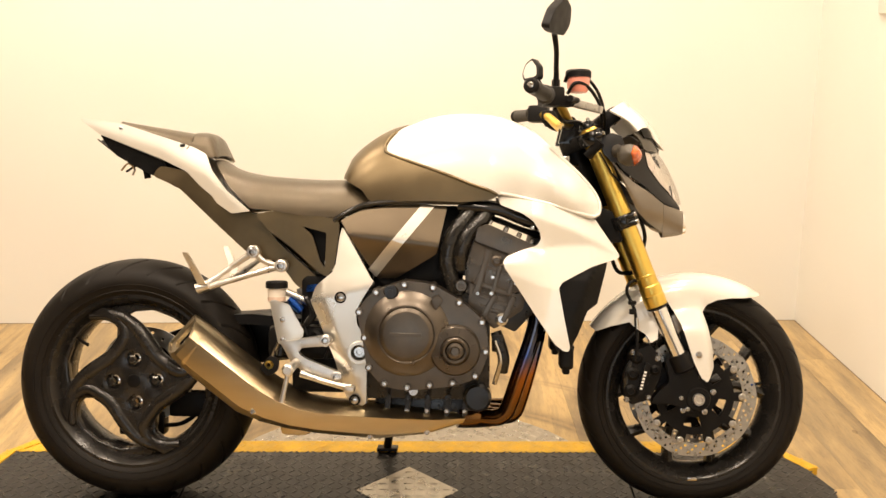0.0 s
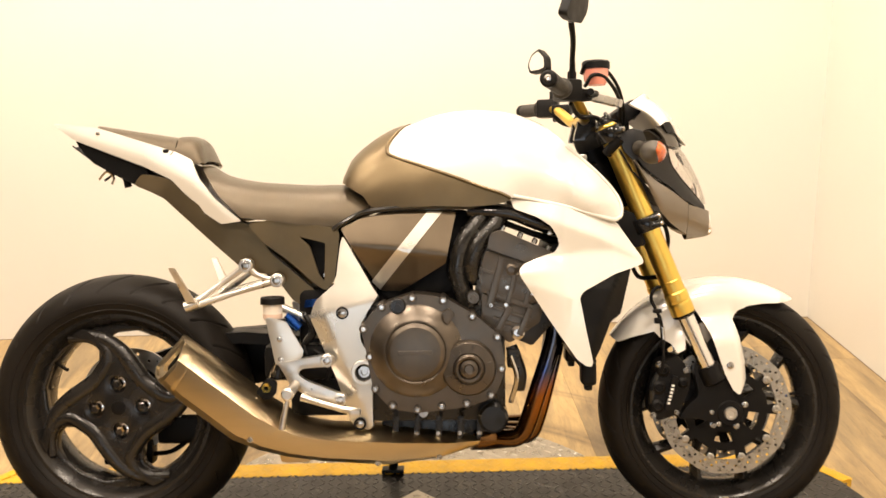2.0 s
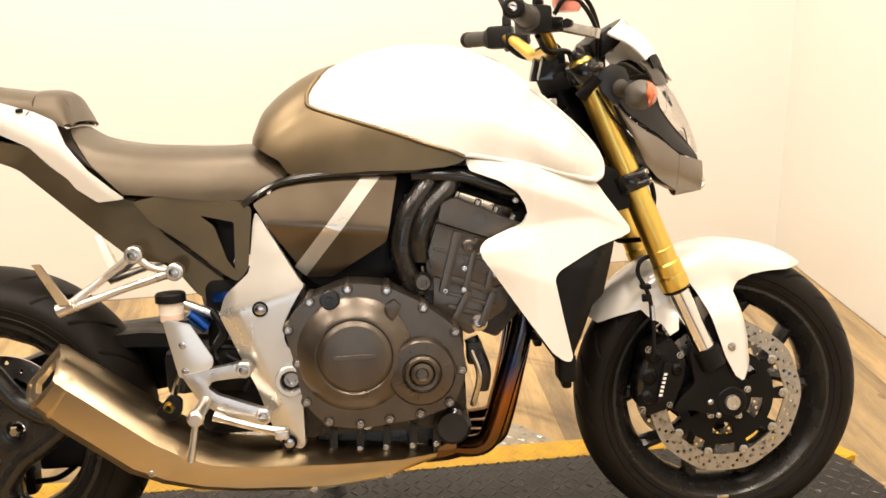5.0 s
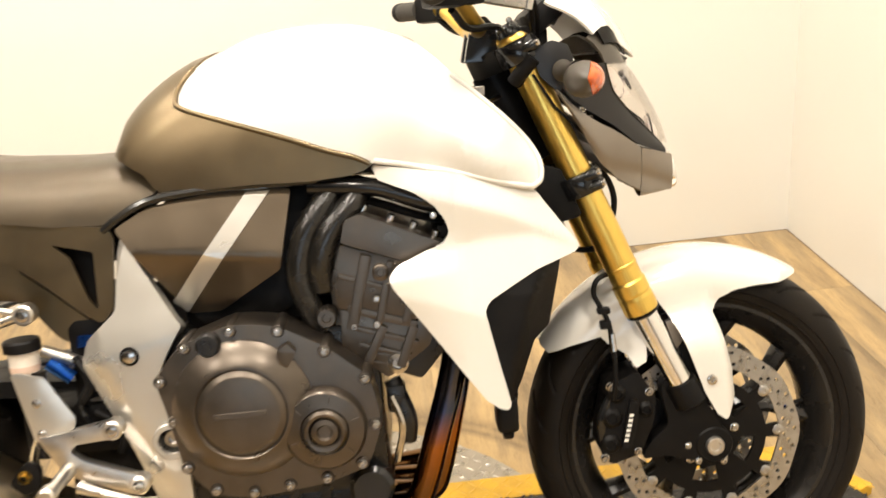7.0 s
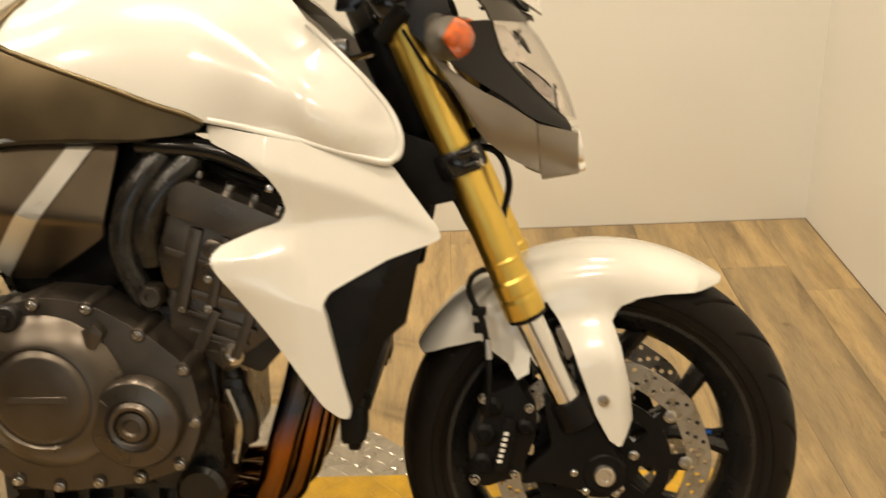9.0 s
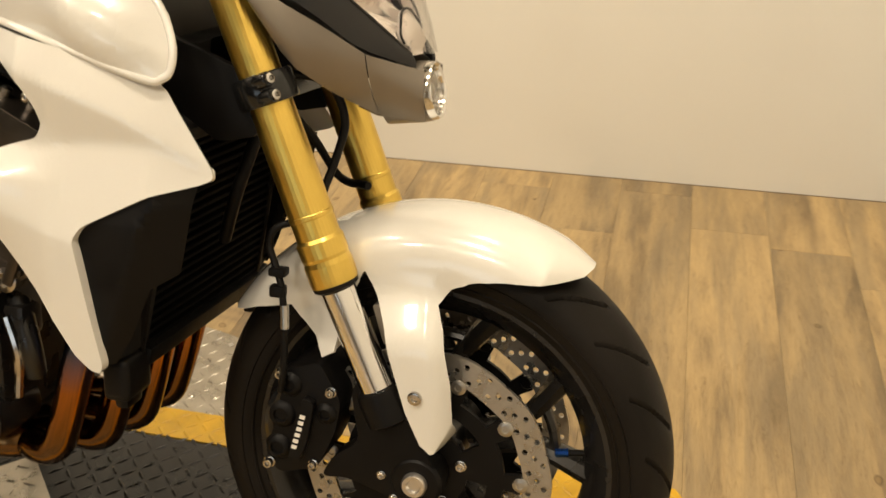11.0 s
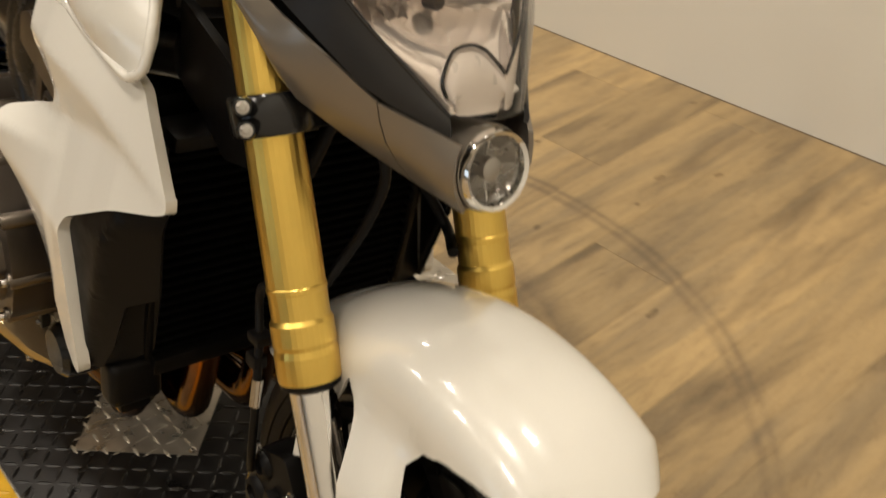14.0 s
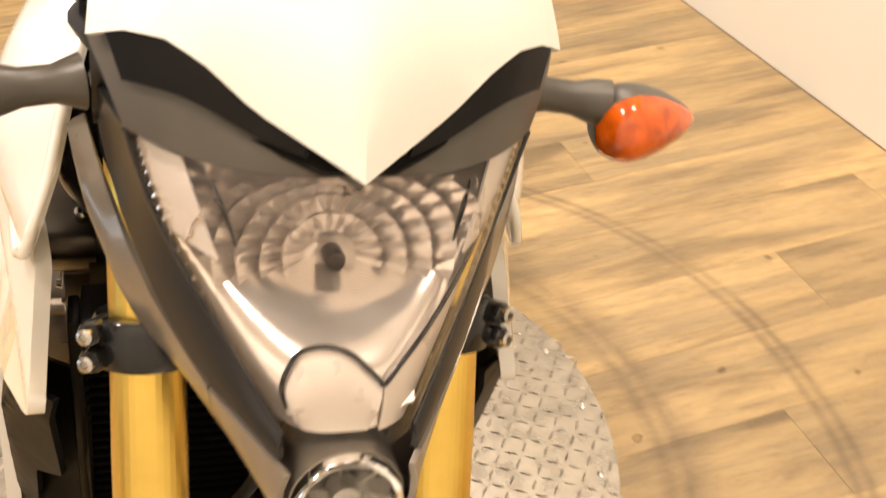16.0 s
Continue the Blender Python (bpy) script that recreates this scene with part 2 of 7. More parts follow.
    tone = ramp(info.outputs["Random"], [(0.0, (0.86, 0.84, 0.80)), (1.0, (1.20, 1.15, 1.03))])
    col = mixed("MULTIPLY", 1.0, col, tone)
    # worn tyre arcs round the turntable
    dist = nodes.new("ShaderNodeVectorMath")
    dist.operation = "DISTANCE"
    link(geo.outputs["Position"], dist.inputs[0])
    dist.inputs[1].default_value = (0.0, 0.0, FLOOR)
    wob = nodes.new("ShaderNodeMath")
    wob.operation = "MULTIPLY_ADD"
    link(noise(2.0, (1, 1, 1), 2), wob.inputs[0])
    wob.inputs[1].default_value = 0.02
    link(dist.outputs["Value"], wob.inputs[2])
    rings = ((0.0, 0.0), (0.665, 0.0), (0.685, 0.70), (0.70, 0.30), (0.715, 0.75), (0.74, 0.35), (0.77, 0.0), (0.945, 0.0), (0.958, 0.70), (0.970, 0.20), (0.982, 0.75), (0.991, 0.15), (1.0, 0.0))
    arcs = ramp(wob.outputs[0], [(p, (v, v, v)) for p, v in rings])
    scuff = ramp(noise(7.0, (1, 1, 1), 5, 0.7), [(0.30, (0.10, 0.10, 0.10)), (0.60, (0.95, 0.95, 0.95))])
    am = mixed("MULTIPLY", 1.0, arcs, scuff)
    dirt = nodes.new("ShaderNodeRGB")
    dirt.outputs[0].default_value = (0.125, 0.088, 0.053, 1)
    col = mixed("MIX", am, col, dirt.outputs[0])
    link(col, b.inputs["Base Color"])
    b.inputs["Roughness"].default_value = 0.42
    b.inputs["Specular IOR Level"].default_value = 0.4
    u = nodes.new("ShaderNodeBump")
    u.inputs["Strength"].default_value, u.inputs["Distance"].default_value = 0.25, 0.001
    link(noise(22.0, (8.0, 0.4, 1), 4, 0.7), u.inputs["Height"])
    link(u.outputs[0], b.inputs["Normal"])
    return m


M_wood = wood()


# ---------------------------------------------------------------- mesh helpers
def mesh_of(name, bm, material, angle=38):
    bmesh.ops.recalc_face_normals(bm, faces=bm.faces)
    for f in bm.faces:
        f.smooth = True
    limit = radians(angle)
    for e in bm.edges:
        e.smooth = len(e.link_faces) == 2 and e.calc_face_angle(0) < limit
    me = bpy.data.meshes.new(name)
    bm.to_mesh(me)
    bm.free()
    me.materials.append(material)
    return me


def part(name, bm, material, parent=None, label="", angle=38):
    ob = new(name, mesh_of(name, bm, material, angle))
    if parent:
        ob.parent = parent
    return tagged(ob, label)


def box(x0, x1, y0, y1, z0, z1, bevel=0.0, seg=2):
    bm = bmesh.new()
    bmesh.ops.create_cube(bm, size=1)
    for v in bm.verts:
        v.co = ((x0 + x1) / 2 + v.co.x * (x1 - x0), (y0 + y1) / 2 + v.co.y * (y1 - y0), (z0 + z1) / 2 + v.co.z * (z1 - z0))
    if bevel:
        bmesh.ops.bevel(bm, geom=bm.edges[:], offset=bevel, segments=seg, affect="EDGES", profile=0.6)
    return bm


def merge(*bms):
    out = bmesh.new()
    for bm in bms:
        me = bpy.data.meshes.new("tmp")
        bm.to_mesh(me)
        bm.free()
        out.from_mesh(me)
        bpy.data.meshes.remove(me)
    return out


def moved(bm, m):
    bmesh.ops.transform(bm, matrix=m, verts=bm.verts)
    return bm


def circle(x, z, r, n=16, start=0.0):
    return [(x + r * math.cos(start + 2 * math.pi * k / n), z + r * math.sin(start + 2 * math.pi * k / n)) for k in range(n)]


def rounded(points, r=0.006, n=3):
    """The outline with its corners rounded."""
    out = []
    for i, p in enumerate(points):
        p, a, c = Vector(p), Vector(points[i - 1]), Vector(points[(i + 1) % len(points)])
        da, dc = a - p, c - p
        k = min(r, da.length * 0.4, dc.length * 0.4)
        p0, p1 = p + da.normalized() * k, p + dc.normalized() * k
        for j in range(n + 1):
            t = j / n
            out.append(tuple((1 - t) ** 2 * p0 + 2 * t * (1 - t) * p + t * t * p1))
    return out


def filled(outline, holes=()):
    bm = bmesh.new()
    for loop in (outline, *holes):
        vs = [bm.verts.new((x, 0, z)) for x, z in loop]
        for a, c in zip(vs, vs[1:] + vs[:1]):
            bm.edges.new((a, c))
    bmesh.ops.triangle_fill(bm, edges=bm.edges[:], use_beauty=True, use_dissolve=False)
    return bm


def plate(outline, y0, y1, holes=(), bevel=0.0015, seg=2):
    """A plate with this outline in x and z (and holes), from y0 to y1, its outer rims bevelled."""
    bm = filled(outline, holes)
    for v in bm.verts:
        v.co.y = y0
    faces = bm.faces[:]
    got = bmesh.ops.extrude_face_region(bm, geom=faces)
    for v in (g for g in got["geom"] if isinstance(g, bmesh.types.BMVert)):
        v.co.y = y1
    bmesh.ops.recalc_face_normals(bm, faces=bm.faces)
    if bevel:
        rim = [e for e in bm.edges if len(e.link_faces) == 2 and e.calc_face_angle(0) > 0.9 and abs(e.verts[0].co.y - e.verts[1].co.y) < 1e-6]
        bmesh.ops.bevel(bm, geom=rim, offset=bevel, segments=seg, affect="EDGES", profile=0.6, clamp_overlap=True)
    return bm


def gridded(outline, step, holes=()):
    """The flat outline cut into cells of about this size."""
    dense = []
    for i, p in enumerate(outline):
        q = outline[(i + 1) % len(outline)]
        n = max(1, int(math.dist(p, q) / step))
        dense += [(p[0] + (q[0] - p[0]) * k / n, p[1] + (q[1] - p[1]) * k / n) for k in range(n)]
    bm = filled(dense, holes)
    for axis, direction in ((0, (1, 0, 0)), (2, (0, 0, 1))):
        lo, hi = min(v.co[axis] for v in bm.verts), max(v.co[axis] for v in bm.verts)
        for k in range(1, int((hi - lo) / step) + 1):
            at = [0, 0, 0]
            at[axis] = lo + k * step + 1e-4
            bmesh.ops.bisect_plane(bm, geom=bm.verts[:] + bm.edges[:] + bm.faces[:], dist=1e-6, plane_co=at, plane_no=direction)
    return bm


def thicken(bm, thick):
    """Gives an open shell an inner face and closed rims."""
    bm.normal_update()
    rim = [tuple(e.verts) for e in bm.edges if len(e.link_faces) == 1]
    faces = [tuple(f.verts) for f in bm.faces]
    inner = {v: bm.verts.new(v.co - v.normal * thick) for v in bm.verts[:]}
    for f in faces:
        bm.faces.new([inner[v] for v in reversed(f)])
    for a, b in rim:
        bm.faces.new((a, b, inner[b], inner[a]))
    return bm


def skin(outline, into, out_of, step, thick, side=-1, both=False):
    """A shell over a curved body: the outline (x, z) goes by into() to flat (s, u), is cut into cells, and comes back by out_of() as x, y, z."""
    dense = []
    for i, p in enumerate(outline):
        q = outline[(i + 1) % len(outline)]
        n = max(1, int(math.dist(p, q) / 0.012))
        dense += [into(p[0] + (q[0] - p[0]) * k / n, p[1] + (q[1] - p[1]) * k / n) for k in range(n)]
    clean = []
    for p in dense:
        if not clean or math.dist(p, clean[-1]) > 0.0008:
            clean.append(p)
    if math.dist(clean[0], clean[-1]) < 0.0008:
        clean.pop()
    bm = gridded(clean, step)
    for v in bm.verts:
        x, y, z = out_of(v.co.x, v.co.z)
        v.co = (x, y if side < 0 else -y, z)
    if both:
        other = bm.copy()
        for v in other.verts:
            v.co.y = -v.co.y
        bmesh.ops.reverse_faces(other, faces=other.faces[:])
        bm = merge(bm, other)
        bmesh.ops.remove_doubles(bm, verts=bm.verts[:], dist=0.0006)
    bmesh.ops.remove_doubles(bm, verts=bm.verts[:], dist=0.0003)
    bmesh.ops.dissolve_degenerate(bm, edges=bm.edges[:], dist=0.0002)
    bmesh.ops.recalc_face_normals(bm, faces=bm.faces)
    far = max(bm.faces, key=lambda f: abs(f.calc_center_median().y))
    if far.normal.y * far.calc_center_median().y < 0:
        bmesh.ops.reverse_faces(bm, faces=bm.faces[:])
    if thick:
        thicken(bm, thick)
    return bm


def fold(v, w=0.006):
    """The positive part of v, with its bend rounded over a width w."""
    return (v + math.sqrt(v * v + w * w)) / 2


def sheet(outline, height, thick, step=0.02, side=-1, holes=()):
    """A moulded panel: the outline in x and z, its outer face at y = height(x, z), some millimetres thick."""
    bm = gridded(outline, step, holes)
    for v in bm.verts:
        v.co.y = height(v.co.x, v.co.z) * (1 if side < 0 else -1)
    bmesh.ops.recalc_face_normals(bm, faces=bm.faces)
    f = max(bm.faces, key=lambda q: q.calc_area())
    if f.normal.y * (-1 if side < 0 else 1) < 0:
        bmesh.ops.reverse_faces(bm, faces=bm.faces[:])
    thicken(bm, thick)
    return bm


def smooth_path(points, n=8):
    """Points on a Catmull-Rom curve through the given ones."""
    p = [Vector(q) for q in points]
    p = [2 * p[0] - p[1]] + p + [2 * p[-1] - p[-2]]
    out = []
    for i in range(1, len(p) - 2):
        for k in range(n):
            t = k / n
            out.append(0.5 * (2 * p[i] + (p[i + 1] - p[i - 1]) * t + (2 * p[i - 1] - 5 * p[i] + 4 * p[i + 1] - p[i + 2]) * t * t + (3 * p[i] - p[i - 1] - 3 * p[i + 1] + p[i + 2]) * t ** 3))
    return out + [p[-2]]


def tube(points, r, n=12, steps=8, flat=1.0, curve=True):
    """A round (or flattened) bar along a smooth path; r may be one radius a given point."""
    path = smooth_path(points, steps) if curve else [Vector(q) for q in points]
    rs = np.interp(np.linspace(0, 1, len(path)), np.linspace(0, 1, len(r)), r).tolist() if isinstance(r, (list, tuple)) else [r] * len(path)
    bm = bmesh.new()
    rings, side = [], None
    for i, p in enumerate(path):
        way = (path[min(i + 1, len(path) - 1)] - path[max(i - 1, 0)]).normalized()
        if side is None:
            side = way.cross(Vector((0, 1, 0)) if abs(way.y) < 0.9 else Vector((1, 0, 0))).normalized()
        side = (side - way * side.dot(way)).normalized()
        up = way.cross(side)
        rings.append([bm.verts.new(p + rs[i] * (math.cos(2 * math.pi * k / n) * side + flat * math.sin(2 * math.pi * k / n) * up)) for k in range(n)])
    for a, c in zip(rings, rings[1:]):
        for k in range(n):
            bm.faces.new((a[k], a[(k + 1) % n], c[(k + 1) % n], c[k]))
    bm.faces.new(rings[0][::-1])
    bm.faces.new(rings[-1])
    return bm


def lathe(profile, x=0.0, z=0.0, n=40, closed=False):
    """The profile (radius, y) turned round an axle along y through x, z."""
    bm = bmesh.new()
    rings = []
    for r, y in profile:
        if r < 1e-5:
            rings.append([bm.verts.new((x, y, z))])
        else:
            rings.append([bm.verts.new((x + r * math.cos(2 * math.pi * k / n), y, z + r * math.sin(2 * math.pi * k / n))) for k in range(n)])
    for a, c in zip(rings, rings[1:] + ([rings[0]] if closed else [])):
        for k in range(n):
            j = (k + 1) % n
            if len(a) == 1 and len(c) == 1:
                continue
            if len(a) == 1:
                bm.faces.new((a[0], c[j], c[k]))
            elif len(c) == 1:
                bm.faces.new((a[k], a[j], c[0]))
            else:
                bm.faces.new((a[k], a[j], c[j], c[k]))
    return bm


def turned(profile, a, b, n=24):
    """The profile (radius, distance) turned round the axis from a towards b."""
    bm = lathe([(r, d) for r, d in profile], n=n)
    way = (Vector(b) - Vector(a)).normalized()
    return moved(bm, Matrix.Translation(a) @ Vector((0, 1, 0)).rotation_difference(way).to_matrix().to_4x4())


def loft(rows, close=False, caps=False):
    """Faces between rows of points of equal count; close joins the end of a row to its start."""
    bm = bmesh.new()
    rings = [[bm.verts.new(p) for p in row] for row in rows]
    for a, c in zip(rings, rings[1:]):
        for k in range(len(a) - (0 if close else 1)):
            j = (k + 1) % len(a)
            bm.faces.new((a[k], a[j], c[j], c[k]))
    if caps:
        bm.faces.new(rings[0][::-1])
        bm.faces.new(rings[-1])
    bmesh.ops.remove_doubles(bm, verts=bm.verts[:], dist=1e-5)
    return bm


def shell(rows, thick):
    bm = loft(rows)
    bmesh.ops.recalc_face_normals(bm, faces=bm.faces)
    thicken(bm, thick)
    return bm


BOLT = {}


def bolt(parent, x, y, z, r=0.006, material=None, proud=0.005, side=-1):
    """A cap screw that faces out to one side, with its hex socket."""
    key = (round(r, 4), proud, (material or M_steel).name)
    if key not in BOLT:
        bm = lathe([(r * 1.25, 0), (r * 1.25, -proud * 0.25), (r, -proud * 0.3), (r, -proud * 0.85), (r * 0.85, -proud), (r * 0.5, -proud), (r * 0.48, -proud * 0.5), (0, -proud * 0.5)], n=12)
        BOLT[key] = mesh_of("bolt", bm, material or M_steel)
    ob = new("bolt", BOLT[key])
    ob.parent = parent
    ob.matrix_basis = pose(x, y, z, 0, 0, 0 if side < 0 else 180)
    return ob


def curve(table):
    """A smooth function through the rows (x, value)."""
    xs, ys = [t[0] for t in table], [t[1] for t in table]

    def value(x):
        i = min(max(int(np.searchsorted(xs, x)) - 1, 0), len(xs) - 2)
        h = xs[i + 1] - xs[i]
        t = min(max((x - xs[i]) / h, 0.0), 1.0)
        m0 = (ys[i + 1] - ys[i - 1]) / (xs[i + 1] - xs[i - 1]) if i else (ys[1] - ys[0]) / h
        m1 = (ys[i + 2] - ys[i]) / (xs[i + 2] - xs[i]) if i + 2 < len(xs) else (ys[-1] - ys[-2]) / h
        return (2 * t ** 3 - 3 * t * t + 1) * ys[i] + (t ** 3 - 2 * t * t + t) * h * m0 + (3 * t * t - 2 * t ** 3) * ys[i + 1] + (t ** 3 - t * t) * h * m1

    return value


class Body:
    """A body that is symmetric in y: its top and bottom height and half width along x, with a rounded cross-section."""

    def __init__(self, top, bottom, width, a=0.8, b=0.8, bulge=0.0):
        self.top, self.bottom, self.width, self.a, self.b, self.bulge = curve(top), curve(bottom), curve(width), a, b, bulge

    def into(self, x, z):
        t, u = self.top(x), self.bottom(x)
        return x, math.acos(min(max((z - u) / (t - u), 0.0), 1.0) ** (1 / self.b)) / math.pi

    def out_of(self, x, u):
        g = min(max(u * math.pi, 0.0), math.pi / 2)
        t, lo = self.top(x), self.bottom(x)
        z = lo + (t - lo) * max(math.cos(g), 0.0) ** self.b
        wide = 1 + self.bulge * math.sin(math.pi * min(1.0, max(0.0, (z - lo) / 0.16))) * min(1.0, max(0.0, (x - 0.20) / 0.15))
        return x, -self.width(x) * wide * math.sin(g) ** self.a, z


# ---------------------------------------------------------------- room
def build_room():
    t = 0.12
    base = tagged(part("floor", box(ROOM_X, WALL_X, ROOM_Y, WALL_Y, FLOOR - 0.12, FLOOR - 0.006), M_wood), "weathered oak plank floor with worn tyre arcs", "floor", kind="structure")
    for name, b, m, label in (("wall_back", (ROOM_X - t, WALL_X + t, WALL_Y, WALL_Y + t), M_wall, "smooth cream-white painted wall meeting the wooden floor"),
                              ("wall_side", (WALL_X, WALL_X + t, ROOM_Y, WALL_Y), M_wall, "smooth cream-white painted side wall meeting the wooden floor"),
                              ("wall_front", (-2.6, WALL_X + t, ROOM_Y - t, ROOM_Y), M_far_wall, "dull beige far showroom wall with a window"),
                              ("wall_front_2", (ROOM_X - t, -2.6, ROOM_Y - t, ROOM_Y), M_dark_wall, "dark grey far showroom wall"),
                              ("wall_far", (ROOM_X - t, ROOM_X, ROOM_Y, WALL_Y), M_dark_wall, "dark grey end wall of the showroom")):
        tagged(part(name, box(*b, FLOOR - 0.12, CEIL), m), label, "wall", kind="structure")
    tagged(part("ceiling", box(ROOM_X - t, WALL_X + t, ROOM_Y - t, WALL_Y + t, CEIL, CEIL + 0.1), M_ceiling), "plain off-white showroom ceiling", "ceiling", kind="structure")
    seam = box(ROOM_X, WALL_X, WALL_Y - 0.002, WALL_Y, FLOOR - 0.003, FLOOR + 0.0008)
    tagged(part("trim", merge(seam, box(WALL_X - 0.002, WALL_X, ROOM_Y, WALL_Y - 0.002, FLOOR - 0.003, FLOOR + 0.0008)), M_joint), "thin dark joint where floor meets walls", "trim", kind="structure")
    # a shallow board on the side wall, of which one lower corner shows
    tagged(part("wall_board", box(WALL_X - 0.014, WALL_X, -1.5, 1.02, 1.235, 2.2, 0.003), M_wall), "flat cream wall board fixed to the side wall", "wall board", kind="structure")
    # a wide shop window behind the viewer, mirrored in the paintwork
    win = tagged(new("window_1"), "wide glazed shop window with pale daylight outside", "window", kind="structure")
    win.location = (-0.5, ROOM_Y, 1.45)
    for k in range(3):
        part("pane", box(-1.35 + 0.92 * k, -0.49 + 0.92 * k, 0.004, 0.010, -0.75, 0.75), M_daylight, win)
    for k in range(4):
        part("mullion", box(-1.41 + 0.92 * k, -1.35 + 0.92 * k, 0.0, 0.05, -0.82, 0.82, 0.004), M_wall, win)
    for z in (-0.82, 0.75):
        part("rail", box(-1.35, 1.35, 0.002, 0.048, z, z + 0.07, 0.004), M_wall, win)
    for lx, ly in LAMPS:
        lamp = new("ceiling_lamp")
        lamp.location = (lx, ly, CEIL)
        tagged(lamp, "square warm ceiling downlight in a white steel tray", "lamp", "ceiling lamps")
        part("tray", merge(box(-0.18, 0.18, -0.18, 0.18, -0.04, 0.0, 0.004), box(-0.18, -0.165, -0.18, 0.18, -0.085, -0.04), box(0.165, 0.18, -0.18, 0.18, -0.085, -0.04), box(-0.165, 0.165, -0.18, -0.165, -0.085, -0.04), box(-0.165, 0.165, 0.165, 0.18, -0.085, -0.04)), M_wall, lamp)
    return base


FLOOR_OB = build_room()


def tread_bars(inside, x0, x1, y0, y1, pitch, length, width, height, turn=0.0):
    """Raised lozenge bars, by turns at 45 degrees to either side, wherever inside(x, y) holds."""
    verts, faces = [], []
    c0, s0 = math.cos(turn), math.sin(turn)
    for i in range(int((x1 - x0) / pitch) + 1):
        for j in range(int((y1 - y0) / pitch) + 1):
            px, py = x0 + (i + 0.5) * pitch, y0 + (j + 0.5) * pitch
            if not inside(px, py):
                continue
            a = radians(45 if (i + j) % 2 else -45)
            c, s = math.cos(a), math.sin(a)
            k = len(verts)
            for u, v, h in ((-0.5, 0, 0), (-0.2, -0.5, 0), (0.2, -0.5, 0), (0.5, 0, 0), (0.2, 0.5, 0), (-0.2, 0.5, 0), (-0.22, 0, 1), (0.22, 0, 1)):
                u, v = u * length, v * width
                bx, by = px + u * c - v * s, py + u * s + v * c
                verts.append((bx * c0 - by * s0, bx * s0 + by * c0, h * height))
            faces += [(k, k + 1, k + 6), (k + 1, k + 2, k + 7, k + 6), (k + 2, k + 3, k + 7), (k + 3, k + 4, k + 7), (k + 4, k + 5, k + 6, k + 7), (k + 5, k, k + 6)]
    me = bpy.data.meshes.new("tread")
    me.from_pydata(verts, [], faces)
    return me


def slab(outline, z0, z1, bevel=0.002):
    bm = plate([(x, y) for x, y in outline], 0, z1 - z0, bevel=bevel)
    for v in bm.verts:
        v.co = (v.co.x, v.co.z, z0 + v.co.y)
    return bm


def tread_plate(name, outline, z0, z1, material, parent, label, turn=0.0, pitch=0.024, length=0.027, keep=None, holes_at=(), bar=0.0065):
    ob = part(name, slab(outline, z0, z1), material, parent, label)
    xs, ys = [p[0] for p in outline], [p[1] for p in outline]
    tri = [Vector((*p, 0)) for p in outline]

    def inside(x, y):
        c, s = math.cos(turn), math.sin(turn)
        x, y = x * c - y * s, x * s + y * c
        hit = False
        for p, q in zip(tri, tri[1:] + tri[:1]):
            if (p.y > y) != (q.y > y) and x < (q.x - p.x) * (y - p.y) / (q.y - p.y) + p.x:
                hit = not hit
        near = min((Vector((x, y, 0)) - Vector((*h, 0))).length for h in holes_at) if holes_at else 1
        return hit and near > 0.012 and (keep is None or keep(x, y))

    r = max(max(map(abs, xs)), max(map(abs, ys))) * 1.5
    me = tread_bars(inside, -r if turn else min(xs), r if turn else max(xs), -r if turn else min(ys), r if turn else max(ys), pitch, length, bar, 0.0014, turn)
    me.materials.append(material)
    bars = new("raised_tread", me)
    bars.parent, bars.location = ob, (0, 0, z1)
    tagged(bars, kind="stuff")
    return ob


PLATFORM_TURN = -1.0


